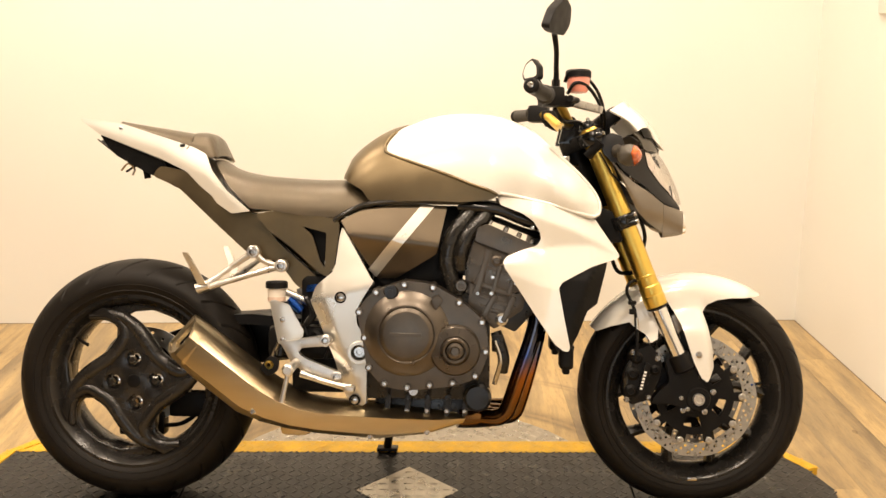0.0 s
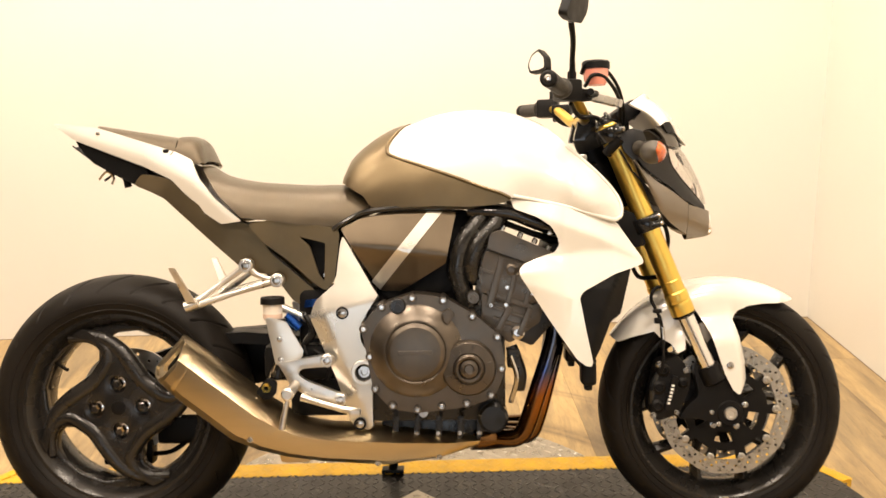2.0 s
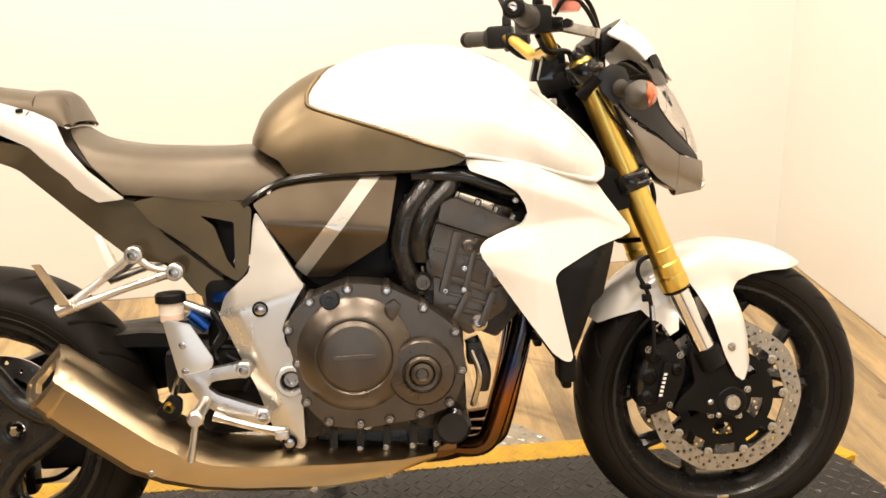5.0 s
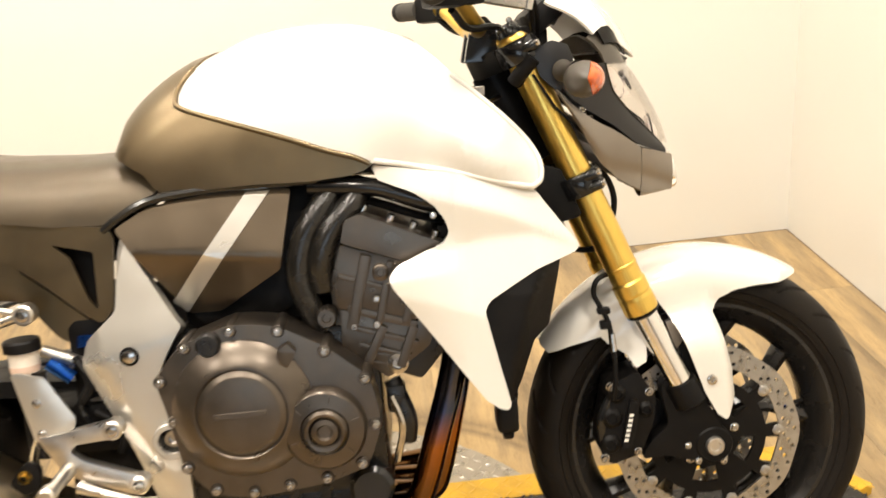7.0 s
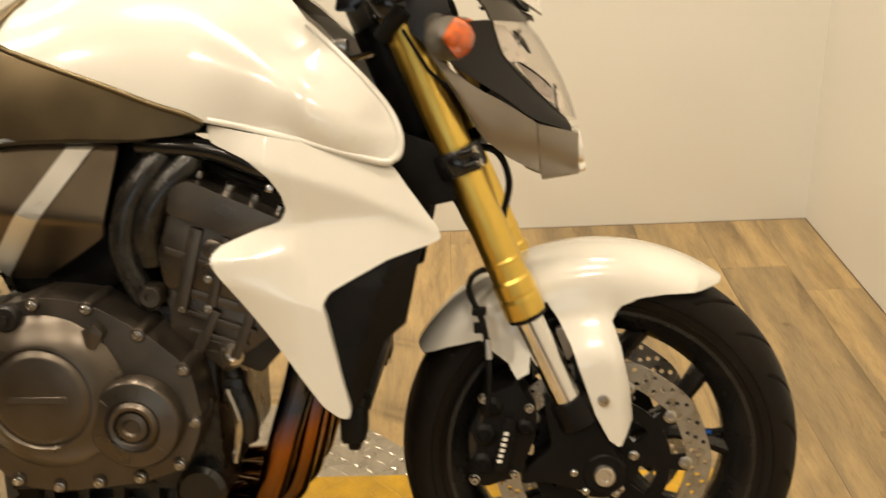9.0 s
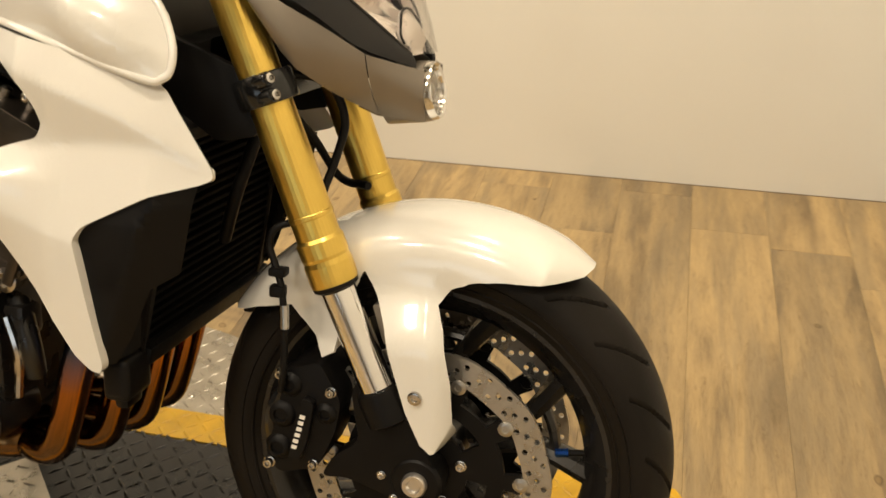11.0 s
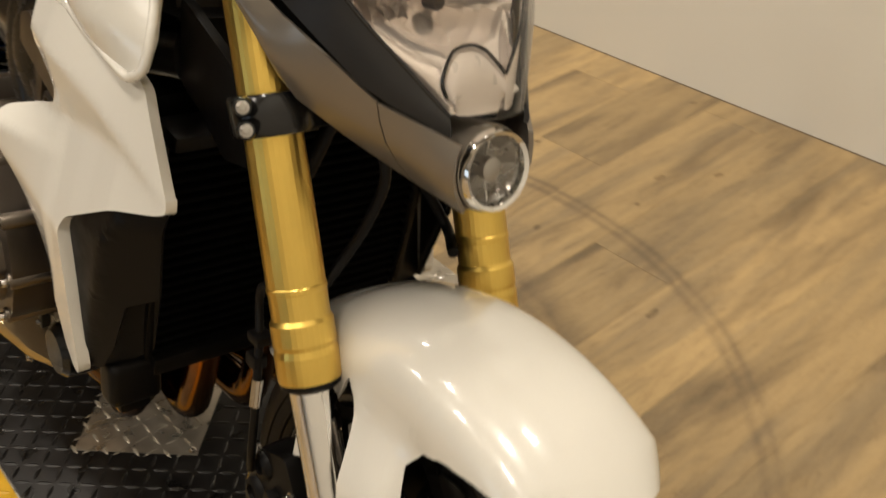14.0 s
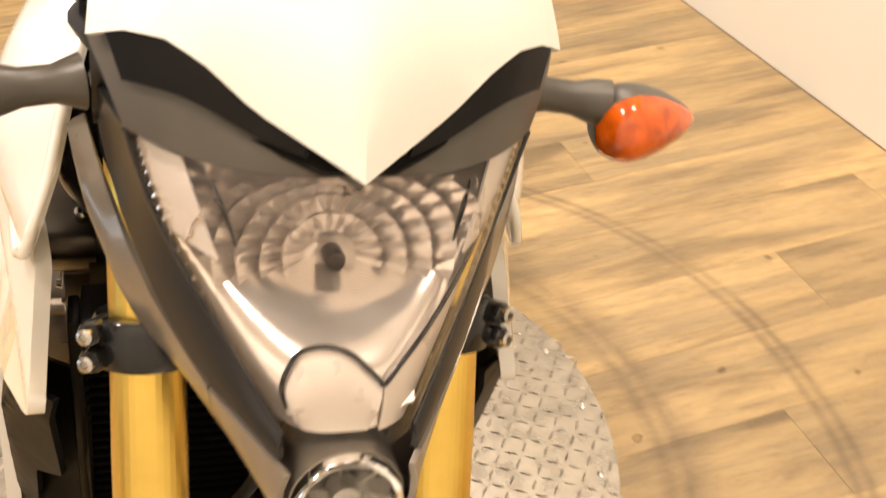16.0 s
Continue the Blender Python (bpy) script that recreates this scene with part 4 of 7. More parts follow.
def build_mudguard():
    cx, cz = 0.7265, 0.292
    R, LOW, W = 0.3135, 0.246, 0.084

    def into(x, z):
        dx, dz = x - cx, z - cz
        r, f = math.hypot(dx, dz), math.atan2(dz, dx)
        if r >= LOW:
            u = math.acos(min(1.0, (r - LOW) / (R - LOW)) ** (1 / 0.62)) / (math.pi / 2)
        else:
            u = 1.0 + (LOW - r) / 0.16
        return -f * 0.36, u * 0.13

    def out_of(s, u):
        f, u = -s / 0.36, u / 0.13
        d = math.degrees(f)
        narrow = min(1.0, max(0.04, (d - 52.0) / 12)) ** 0.5 if d < 84 else (1.0 if d < 118 else 1.0 - 0.10 * min(1.0, (d - 118) / 30))
        if u <= 1:
            g = u * math.pi / 2
            r, y = LOW + (R - LOW) * max(math.cos(g), 0.0) ** 0.62, -W * narrow * math.sin(g) ** 0.85
        else:
            r, y = LOW - (u - 1) * 0.16, -W * narrow - 0.034 * (lambda k: k * k * (3 - 2 * k))(min(1.0, (u - 1) * 1.9))
        x, z = cx + r * math.cos(f), cz + r * math.sin(f)
        if u > 1 and x > 0.68:
            # the leg's front edge rolls inwards
            ahead = x - float(np.interp(z, [0.34, 0.42, 0.475, 0.53], [0.746, 0.741, 0.731, 0.716]))
            y += 0.021 * min(1.0, max(0.0, ahead / 0.024)) ** 2 * min(1.0, (u - 1) * 3)
        return x, y, z

    top = [(cx + 0.40 * math.cos(radians(a)), cz + 0.40 * math.sin(radians(a))) for a in range(60, 147, 4)]
    front = [(0.901, 0.552), (0.893, 0.548), (0.866, 0.546), (0.810, 0.545), (0.775, 0.540), (0.751, 0.529), (0.738, 0.510), (0.748, 0.480), (0.761, 0.420), (0.766, 0.363), (0.762, 0.340), (0.744, 0.337), (0.732, 0.346), (0.713, 0.384), (0.696, 0.435), (0.681, 0.480), (0.665, 0.512),
             (0.648, 0.538), (0.628, 0.495), (0.622, 0.443), (0.606, 0.433), (0.594, 0.453), (0.568, 0.469), (0.556, 0.482), (0.509, 0.470), (0.473, 0.456), (0.464, 0.462)]
    outline = [(cx + 0.40 * math.cos(radians(56.2)), cz + 0.40 * math.sin(radians(56.2)))] + front + list(reversed(top))
    guard = part("front_mudguard", skin(outline, into, out_of, 0.009, 0.0035, both=True), M_pearl, bike, "glossy pearl white front mudguard", angle=50)
    bolt(guard, 0.724, -0.1165, 0.406, 0.0085, M_steel, 0.005)
    bolt(guard, 0.607, -0.086, 0.445, 0.0085, M_steel, 0.005)
    bolt(guard, 0.724, 0.1165, 0.406, 0.0085, M_steel, 0.005, 1)
    part("bracket", plate(rounded([(0.588, 0.472), (0.618, 0.482), (0.628, 0.45), (0.606, 0.425)], 0.006), -0.085, -0.079), M_pearl, guard)
    part("stay", plate(rounded([(0.672, 0.50), (0.700, 0.49), (0.725, 0.44), (0.712, 0.39), (0.690, 0.42)], 0.008), -0.085, -0.075), M_black, guard)
    part("reflector_band", plate(rounded([(0.660, 0.500), (0.676, 0.504), (0.690, 0.470), (0.676, 0.452)], 0.004), -0.09, -0.078), M_taupe, guard)


TANK = Body([(-0.182, 0.842), (-0.168, 0.872), (-0.154, 0.900), (-0.114, 0.936), (-0.059, 0.969), (-0.010, 0.984), (0.036, 1.002), (0.093, 1.013), (0.156, 1.015), (0.22, 1.008), (0.277, 0.988), (0.327, 0.965), (0.378, 0.952), (0.42, 0.945), (0.50, 0.93)],
            [(-0.2, 0.772), (-0.1, 0.776), (0.2, 0.782), (0.3, 0.775), (0.36, 0.758), (0.42, 0.740), (0.50, 0.725)],
            [(-0.2, 0.105), (-0.15, 0.135), (-0.05, 0.155), (0.1, 0.166), (0.22, 0.171), (0.34, 0.186), (0.40, 0.190), (0.46, 0.187), (0.50, 0.182)], 0.85, 0.78, 0.15)


def tank_out(x, u):
    """The tank's surface, its front edge curling in towards the fork."""
    x, y, z = TANK.out_of(x, u)
    zs = [0.745, 0.785, 0.816, 0.853, 0.895, 0.920, 0.955]
    ahead = float(np.interp(z, zs, [0.467, 0.467, 0.452, 0.421, 0.378, 0.350, 0.310])) - x
    edge = float(np.interp(z, zs, [0.185, 0.172, 0.160, 0.150, 0.135, 0.125, 0.110]))
    k = min(1.0, max(0.0, 1 - ahead / 0.11)) ** 2
    return x, y + k * max(0.0, -edge - y), z


def build_tank():
    edge = [(-0.012, HIGH), (-0.012, 0.990), (-0.041, 0.962), (-0.063, 0.937), (-0.068, 0.918), (-0.056, 0.903), (0.014, 0.879), (0.096, 0.850), (0.150, 0.828), (0.192, 0.815), (0.217, 0.803)]
    white = [(0.285, HIGH), (0.288, 0.985), (0.310, 0.962), (0.327, 0.946), (0.350, 0.920), (0.378, 0.895), (0.421, 0.853), (0.452, 0.816), (0.467, 0.785), (0.466, 0.760), (0.455, 0.747), (0.436, 0.746), (0.345, 0.774), (0.278, 0.790)] + edge[::-1]
    tank = part("fuel_tank", skin(white, TANK.into, tank_out, 0.012, 0.004, both=True), M_pearl, bike, "glossy pearl white fuel tank", angle=55)
    part("filler_cap", moved(lathe([(0.0, 0.006), (0.03, 0.006), (0.036, 0.003), (0.038, -0.01)], n=32), pose(0.10, 0, 1.007, 90, 0, 0)), M_chrome, tank)
    wide = Body([(-0.182, 0.842), (-0.168, 0.874), (-0.154, 0.902), (-0.114, 0.938), (-0.059, 0.971), (-0.010, 0.986), (0.1, 1.014), (0.22, 1.010), (0.30, 0.99)], [(-0.2, 0.772), (-0.1, 0.776), (0.2, 0.782), (0.3, 0.775)],
                [(-0.2, 0.107), (-0.15, 0.138), (-0.05, 0.160), (0.1, 0.172), (0.22, 0.174), (0.3, 0.176)], 0.85, 0.78)
    cover = [(-0.180, HIGH), (-0.172, 0.841), (-0.121, 0.812), (-0.106, 0.790), (-0.098, 0.786), (-0.039, 0.784), (0.042, 0.786), (0.124, 0.784), (0.178, 0.787), (0.205, 0.793), (0.219, 0.802)] + edge[:-1][::-1]
    part("tank_cover", skin(cover, wide.into, wide.out_of, 0.012, 0.004, both=True), M_satin, tank, "satin dark grey-brown tank cover", angle=55)
    def on(body, points, out, surface):
        return [tuple(Vector(surface(*body.into(*p))) + Vector((0, -out, 0))) for p in points]

    lip = [(0.222, 0.806), (0.278, 0.795), (0.345, 0.779), (0.436, 0.752), (0.455, 0.753), (0.463, 0.762), (0.463, 0.785), (0.448, 0.816), (0.417, 0.853), (0.374, 0.895), (0.346, 0.920)]
    rim = [(-0.041, 0.962), (-0.060, 0.937), (-0.065, 0.918), (-0.054, 0.903), (0.014, 0.8785), (0.096, 0.8495), (0.150, 0.828), (0.192, 0.814), (0.214, 0.803)]
    for s in (-1, 1):
        for name, points, r, m in (("lip", on(TANK, lip, 0.0, tank_out), 0.0045, M_pearl), ("rim", on(wide, rim, -0.0005, wide.out_of), 0.0042, M_satin)):
            part(name, tube([(x, -s * y, z) for x, y, z in points], r, 10, 5), m, tank)
    part("tank_underside", loft([[(x, -w, z), (x, 0, z - 0.01), (x, w, z)] for x, w, z in ((-0.17, 0.11, 0.80), (-0.05, 0.145, 0.79), (0.15, 0.155, 0.79), (0.30, 0.155, 0.785), (0.40, 0.12, 0.78))]), M_black, tank)
    # dark filling between the wings, over the steering head
    part("front_filler", loft([[(0.30, -0.085, 0.935), (0.30, 0, 0.955), (0.30, 0.085, 0.935)], [(0.335, -0.10, 0.905), (0.34, 0, 0.92), (0.335, 0.10, 0.905)], [(0.365, -0.115, 0.87), (0.36, 0, 0.88), (0.365, 0.115, 0.87)], [(0.37, -0.11, 0.80), (0.36, 0, 0.80), (0.37, 0.11, 0.80)], [(0.37, -0.10, 0.72), (0.36, 0, 0.72), (0.37, 0.10, 0.72)]]), M_grey, tank)
    part("key_switch", merge(box(0.365, 0.395, -0.125, -0.10, 0.885, 0.90, 0.003), tube([(0.36, -0.12, 0.878), (0.39, -0.10, 0.872), (0.42, -0.07, 0.88)], 0.005, 8)), M_steel, tank)


def build_seat():
    body = Body([(-0.535, 0.902), (-0.515, 0.897), (-0.499, 0.890), (-0.464, 0.869), (-0.394, 0.852), (-0.324, 0.845), (-0.24, 0.840), (-0.18, 0.840), (-0.14, 0.835), (-0.10, 0.82)], [(-0.54, 0.80), (-0.40, 0.735), (-0.30, 0.735), (-0.19, 0.728), (-0.10, 0.73)],
                [(-0.54, 0.124), (-0.45, 0.146), (-0.30, 0.156), (-0.19, 0.150), (-0.10, 0.140)], 0.72, 0.72)
    o = [(-0.518, HIGH), (-0.513, 0.897), (-0.491, 0.867), (-0.457, 0.820), (-0.402, 0.766), (-0.341, 0.760), (-0.258, 0.747), (-0.190, 0.744), (-0.122, 0.769), (-0.107, 0.788), (-0.122, 0.812), (-0.172, 0.843), (-0.184, HIGH)]
    part("rider_seat", skin(o, body.into, body.out_of, 0.012, 0.006, both=True), M_seat, bike, "dark grained vinyl rider seat", angle=60)
    pad = Body([(-0.77, 0.992), (-0.742, 0.987), (-0.65, 0.972), (-0.554, 0.957), (-0.512, 0.956), (-0.490, 0.942), (-0.475, 0.910), (-0.462, 0.882)], [(-0.77, 0.965), (-0.561, 0.905), (-0.499, 0.870), (-0.46, 0.862)], [(-0.77, 0.035), (-0.70, 0.068), (-0.55, 0.100), (-0.46, 0.105)], 0.7, 0.7)
    part("passenger_pad", skin([(-0.768, HIGH), (-0.766, 0.982), (-0.755, 0.972), (-0.578, 0.918), (-0.562, 0.928), (-0.560, HIGH)], pad.into, pad.out_of, 0.012, 0.006, both=True), M_seat, bike, "thin dark vinyl passenger pad", angle=60)
    wide = Body([(-0.56, 0.961), (-0.530, 0.960), (-0.512, 0.948), (-0.500, 0.918), (-0.490, 0.890)], [(-0.561, 0.900), (-0.515, 0.872), (-0.485, 0.866)], [(-0.56, 0.103), (-0.46, 0.108)], 0.65, 0.65)
    part("seat_hump", skin([(-0.558, HIGH), (-0.558, 0.932), (-0.574, 0.914), (-0.540, 0.902), (-0.518, 0.892), (-0.494, 0.892), (-0.491, HIGH)], wide.into, wide.out_of, 0.01, 0.006, both=True), M_seat, bike, "padded hump behind the rider seat", angle=60)


def build_tail():
    base = curve([(-0.88, -0.012), (-0.80, -0.045), (-0.65, -0.085), (-0.50, -0.118), (-0.40, -0.140)])

    def side_y(x, z):
        mid = float(np.interp(x, [-0.88, -0.80, -0.64, -0.52, -0.42], [0.990, 0.965, 0.915, 0.850, 0.765]))
        return base(x) - 0.008 + 0.30 * fold(mid - z) + 0.22 * fold(z - mid)

    white = rounded([(-0.878, 0.997), (-0.755, 0.983), (-0.556, 0.920), (-0.520, 0.902), (-0.503, 0.860), (-0.466, 0.812), (-0.400, 0.758), (-0.453, 0.752), (-0.502, 0.784), (-0.536, 0.819), (-0.571, 0.857), (-0.640, 0.889), (-0.82, 0.957)], 0.006)
    dark = rounded([(-0.820, 0.955), (-0.643, 0.887), (-0.628, 0.862), (-0.655, 0.843), (-0.685, 0.855), (-0.772, 0.900), (-0.797, 0.925)], 0.006)
    frame = rounded([(-0.640, 0.872), (-0.572, 0.858), (-0.536, 0.820), (-0.448, 0.752), (-0.397, 0.754), (-0.380, 0.742), (-0.340, 0.683), (-0.228, 0.585), (-0.242, 0.545), (-0.290, 0.570), (-0.335, 0.632), (-0.401, 0.641), (-0.484, 0.716), (-0.593, 0.818), (-0.660, 0.846)], 0.012)
    rail = tagged(part("tail_rail", sheet(frame, lambda x, z: -0.115 + 0.05 * max(0, -x - 0.45), 0.03, 0.03), M_satin, bike), "satin dark tail side rail")
    for s in (-1, 1):
        part("tail_panel", sheet(white, side_y, 0.004, 0.008, s), M_pearl, bike, "pearl white tail side panel", angle=50)
        part("tail_light_shroud", sheet(dark, lambda x, z: base(x) + 0.006, 0.01, 0.02, s), M_gloss, bike, "smoked dark tail underside")
    part("tail_rail_inner", sheet(frame, lambda x, z: -0.115 + 0.05 * max(0, -x - 0.45), 0.03, 0.03, 1), M_satin, rail)
    top = ((-0.876, 0.008, 0.994), (-0.80, 0.04, 0.984), (-0.755, 0.06, 0.976), (-0.65, 0.08, 0.944), (-0.556, 0.095, 0.914), (-0.50, 0.10, 0.89))
    part("tail_deck", shell([[(x, -w, z), (x, 0, z + 0.004), (x, w, z)] for x, w, z in top], 0.003), M_pearl, bike, "pearl white tail deck")
    low = ((-0.83, 0.02, 0.945), (-0.78, 0.04, 0.910), (-0.66, 0.07, 0.848), (-0.58, 0.09, 0.81), (-0.44, 0.10, 0.69), (-0.30, 0.10, 0.60))
    part("undertray", shell([[(x, -w, z), (x, 0, z - 0.004), (x, w, z)] for x, w, z in low], 0.003), M_black, bike)
    br = part("plate_bracket", tube([(-0.765, -0.03, 0.862), (-0.745, -0.035, 0.880), (-0.730, -0.03, 0.866), (-0.735, -0.03, 0.85)], 0.0028, 8), M_steel, bike, "bent wire bracket stub")
    part("lamp_stub", tube([(-0.700, -0.03, 0.865), (-0.695, -0.03, 0.842)], 0.009, 10, curve=False), M_black, br)
    part("wire", tube([(-0.77, 0.02, 0.86), (-0.74, 0.03, 0.878), (-0.70, 0.03, 0.868)], 0.003, 8), M_black, br)
    part("seat_hook", box(-0.758, -0.748, -0.066, -0.058, 0.966, 0.973, 0.002), M_chrome, br)
    part("pad_rubber", box(-0.590, -0.576, -0.104, -0.096, 0.920, 0.928, 0.003), M_black, br)


def build_side_panels():
    cov = rounded([(-0.386, 0.752), (-0.339, 0.760), (-0.257, 0.750), (-0.186, 0.741), (-0.175, 0.728), (-0.189, 0.618), (-0.209, 0.596), (-0.230, 0.609), (-0.298, 0.670), (-0.355, 0.712)], 0.008)
    hole = rounded([(-0.268, 0.721), (-0.208, 0.706), (-0.212, 0.618), (-0.224, 0.634), (-0.244, 0.700)], 0.005)

    def y1(x, z):
        line = 0.725 + (x + 0.386) * -0.78
        return -0.152 + 0.45 * fold(line - z, 0.004) - 0.02 * max(0, x + 0.30)

    def y2(x, z):
        c = 0.700 - 0.12 * (x + 0.15)
        return -0.166 + 0.24 * fold(z - c, 0.003) + 0.50 * fold(c - z, 0.003)

    panel = rounded([(-0.172, 0.737), (-0.120, 0.765), (-0.038, 0.776), (0.023, 0.778), (0.092, 0.774), (0.066, 0.655), (-0.037, 0.591), (-0.085, 0.591)], 0.006)
    stripe = [(0.026, 0.7745), (0.061, 0.7740), (-0.087, 0.594), (-0.106, 0.614)]
    for s in (-1, 1):
        c = part("side_cover", sheet(cov, y1, 0.006, 0.008, s, (hole,)), M_satin, bike, "satin dark side cover with a sunk vent", angle=50)
        part("vent_floor", plate(rounded([(-0.29, 0.735), (-0.195, 0.725), (-0.20, 0.60), (-0.24, 0.62)], 0.004), s * 0.110, s * 0.122), M_black, c)
        bolt(c, -0.213, s * 0.124, 0.630, 0.005, M_steel, 0.004, s)
        p = part("airbox_panel", sheet(panel, y2, 0.006, 0.008, s), M_panel, bike, "dark metallic faceted airbox panel", angle=50)
        part("stripe", sheet(stripe, lambda x, z: y2(x, z) - 0.0028, 0.002, 0.012, s), M_silver, p, "silver diagonal stripe", angle=8)
        part("lower_panel", plate(rounded([(0.070, 0.655), (0.080, 0.590), (0.03, 0.565), (-0.06, 0.565), (-0.09, 0.590), (-0.037, 0.588)], 0.008), s * 0.09, s * 0.105, (), 0.003), M_black, p)
        part("seal_strip", tube([(-0.19, s * 0.150, 0.735), (-0.165, s * 0.154, 0.752), (-0.115, s * 0.156, 0.775), (-0.03, s * 0.156, 0.784), (0.09, s * 0.156, 0.784), (0.14, s * 0.15, 0.784)], 0.0065, 8), M_gloss, p)
    frame = rounded([(-0.170, 0.722), (-0.097, 0.597), (-0.088, 0.587), (-0.114, 0.547), (-0.131, 0.515), (-0.130, 0.482), (-0.112, 0.452), (-0.094, 0.436), (-0.090, 0.412), (-0.105, 0.390), (-0.106, 0.284), (-0.116, 0.275), (-0.157, 0.290), (-0.186, 0.389), (-0.246, 0.537), (-0.234, 0.573), (-0.186, 0.614), (-0.176, 0.703)], 0.010, 4)

    def yf(x, z):
        c = 0.555 + 0.25 * (x + 0.17)
        return -0.176 + 0.24 * fold(z - c, 0.004) + 0.03 * fold(c - z, 0.004) + 0.40 * fold(-0.215 + 0.4 * max(0, 0.54 - z) - x, 0.004)

    for s in (-1, 1):
        f = part("main_frame", sheet(frame, yf, 0.028, 0.008, s, (circle(-0.123, 0.411, 0.0195, 20),)), M_silver, bike, "silver painted cast frame plate", angle=50)
        for x, z, r, d in ((-0.170, 0.547, 0.0105, 0.177), (-0.135, 0.291, 0.010, 0.171)):
            part("bolt_ring", lathe([(r + 0.004, s * (d - 0.012)), (r + 0.004, s * (d + 0.0004)), (r, s * (d + 0.0004)), (r, s * (d - 0.006))], x, z, 24), M_black, f)
            part("frame_bolt", lathe([(r - 0.001, s * (d - 0.01)), (r - 0.001, s * (d + 0.003)), (r * 0.55, s * (d + 0.004)), (0, s * (d + 0.004))], x, z, 20), M_steel, f)
        part("pivot_boss", lathe([(0.029, s * 0.170), (0.029, s * 0.184), (0.027, s * 0.186), (0.0205, s * 0.186), (0.0195, s * 0.184), (0.0195, s * 0.165)], -0.123, 0.411, 32), M_silver, f)
        part("pivot_cup", lathe([(0.0195, s * 0.176), (0.0195, s * 0.150), (0, s * 0.150)], -0.123, 0.411, 24), M_black, f)
        part("pivot_bolt", lathe([(0.0165, s * 0.150), (0.0165, s * 0.168), (0.013, s * 0.172), (0.008, s * 0.172), (0.007, s * 0.166), (0, s * 0.166)], -0.123, 0.411, 20), M_steel, f)


def shroud_y(x, z):
    """The wing's outer face: a ridge from the tank to the tip, a hollow below it, then two more folds."""
    ridge = float(np.interp(x, [0.22, 0.316, 0.406, 0.458, 0.511], [0.775, 0.746, 0.714, 0.686, 0.658]))
    mid = float(np.interp(x, [0.20, 0.315, 0.377, 0.443, 0.511], [0.665, 0.673, 0.680, 0.682, 0.656]))
    low = float(np.interp(x, [0.20, 0.231, 0.280, 0.328, 0.400], [0.625, 0.616, 0.600, 0.583, 0.560]))
    tip = 0.17 * max(0.0, x - 0.33)
    back = 0.55 * max(0.0, 0.300 - x) * max(0.0, min(1.0, (z - 0.70) / 0.05))
    lobe = -0.040 * min(1.0, max(0.0, (0.345 - x) / 0.11)) * max(0.0, 1 - abs(z - 0.638) / (0.13 if z < 0.638 else 0.06))
    return -0.216 + tip + back + lobe + 0.33 * fold(z - ridge, 0.0025) + 0.24 * fold(ridge - z, 0.0025) - 0.50 * fold(mid - z, 0.003) + 0.29 * fold(low - z, 0.003)


def insert_y(x, z):
    """The black insert: flush under the wing, then folded in towards the radiator."""
    line = float(np.interp(z, [0.427, 0.52, 0.617], [0.382, 0.414, 0.442]))
    return max(-0.2135 + 1.0 * fold(x - line, 0.002), shroud_y(x, z) + 0.004)


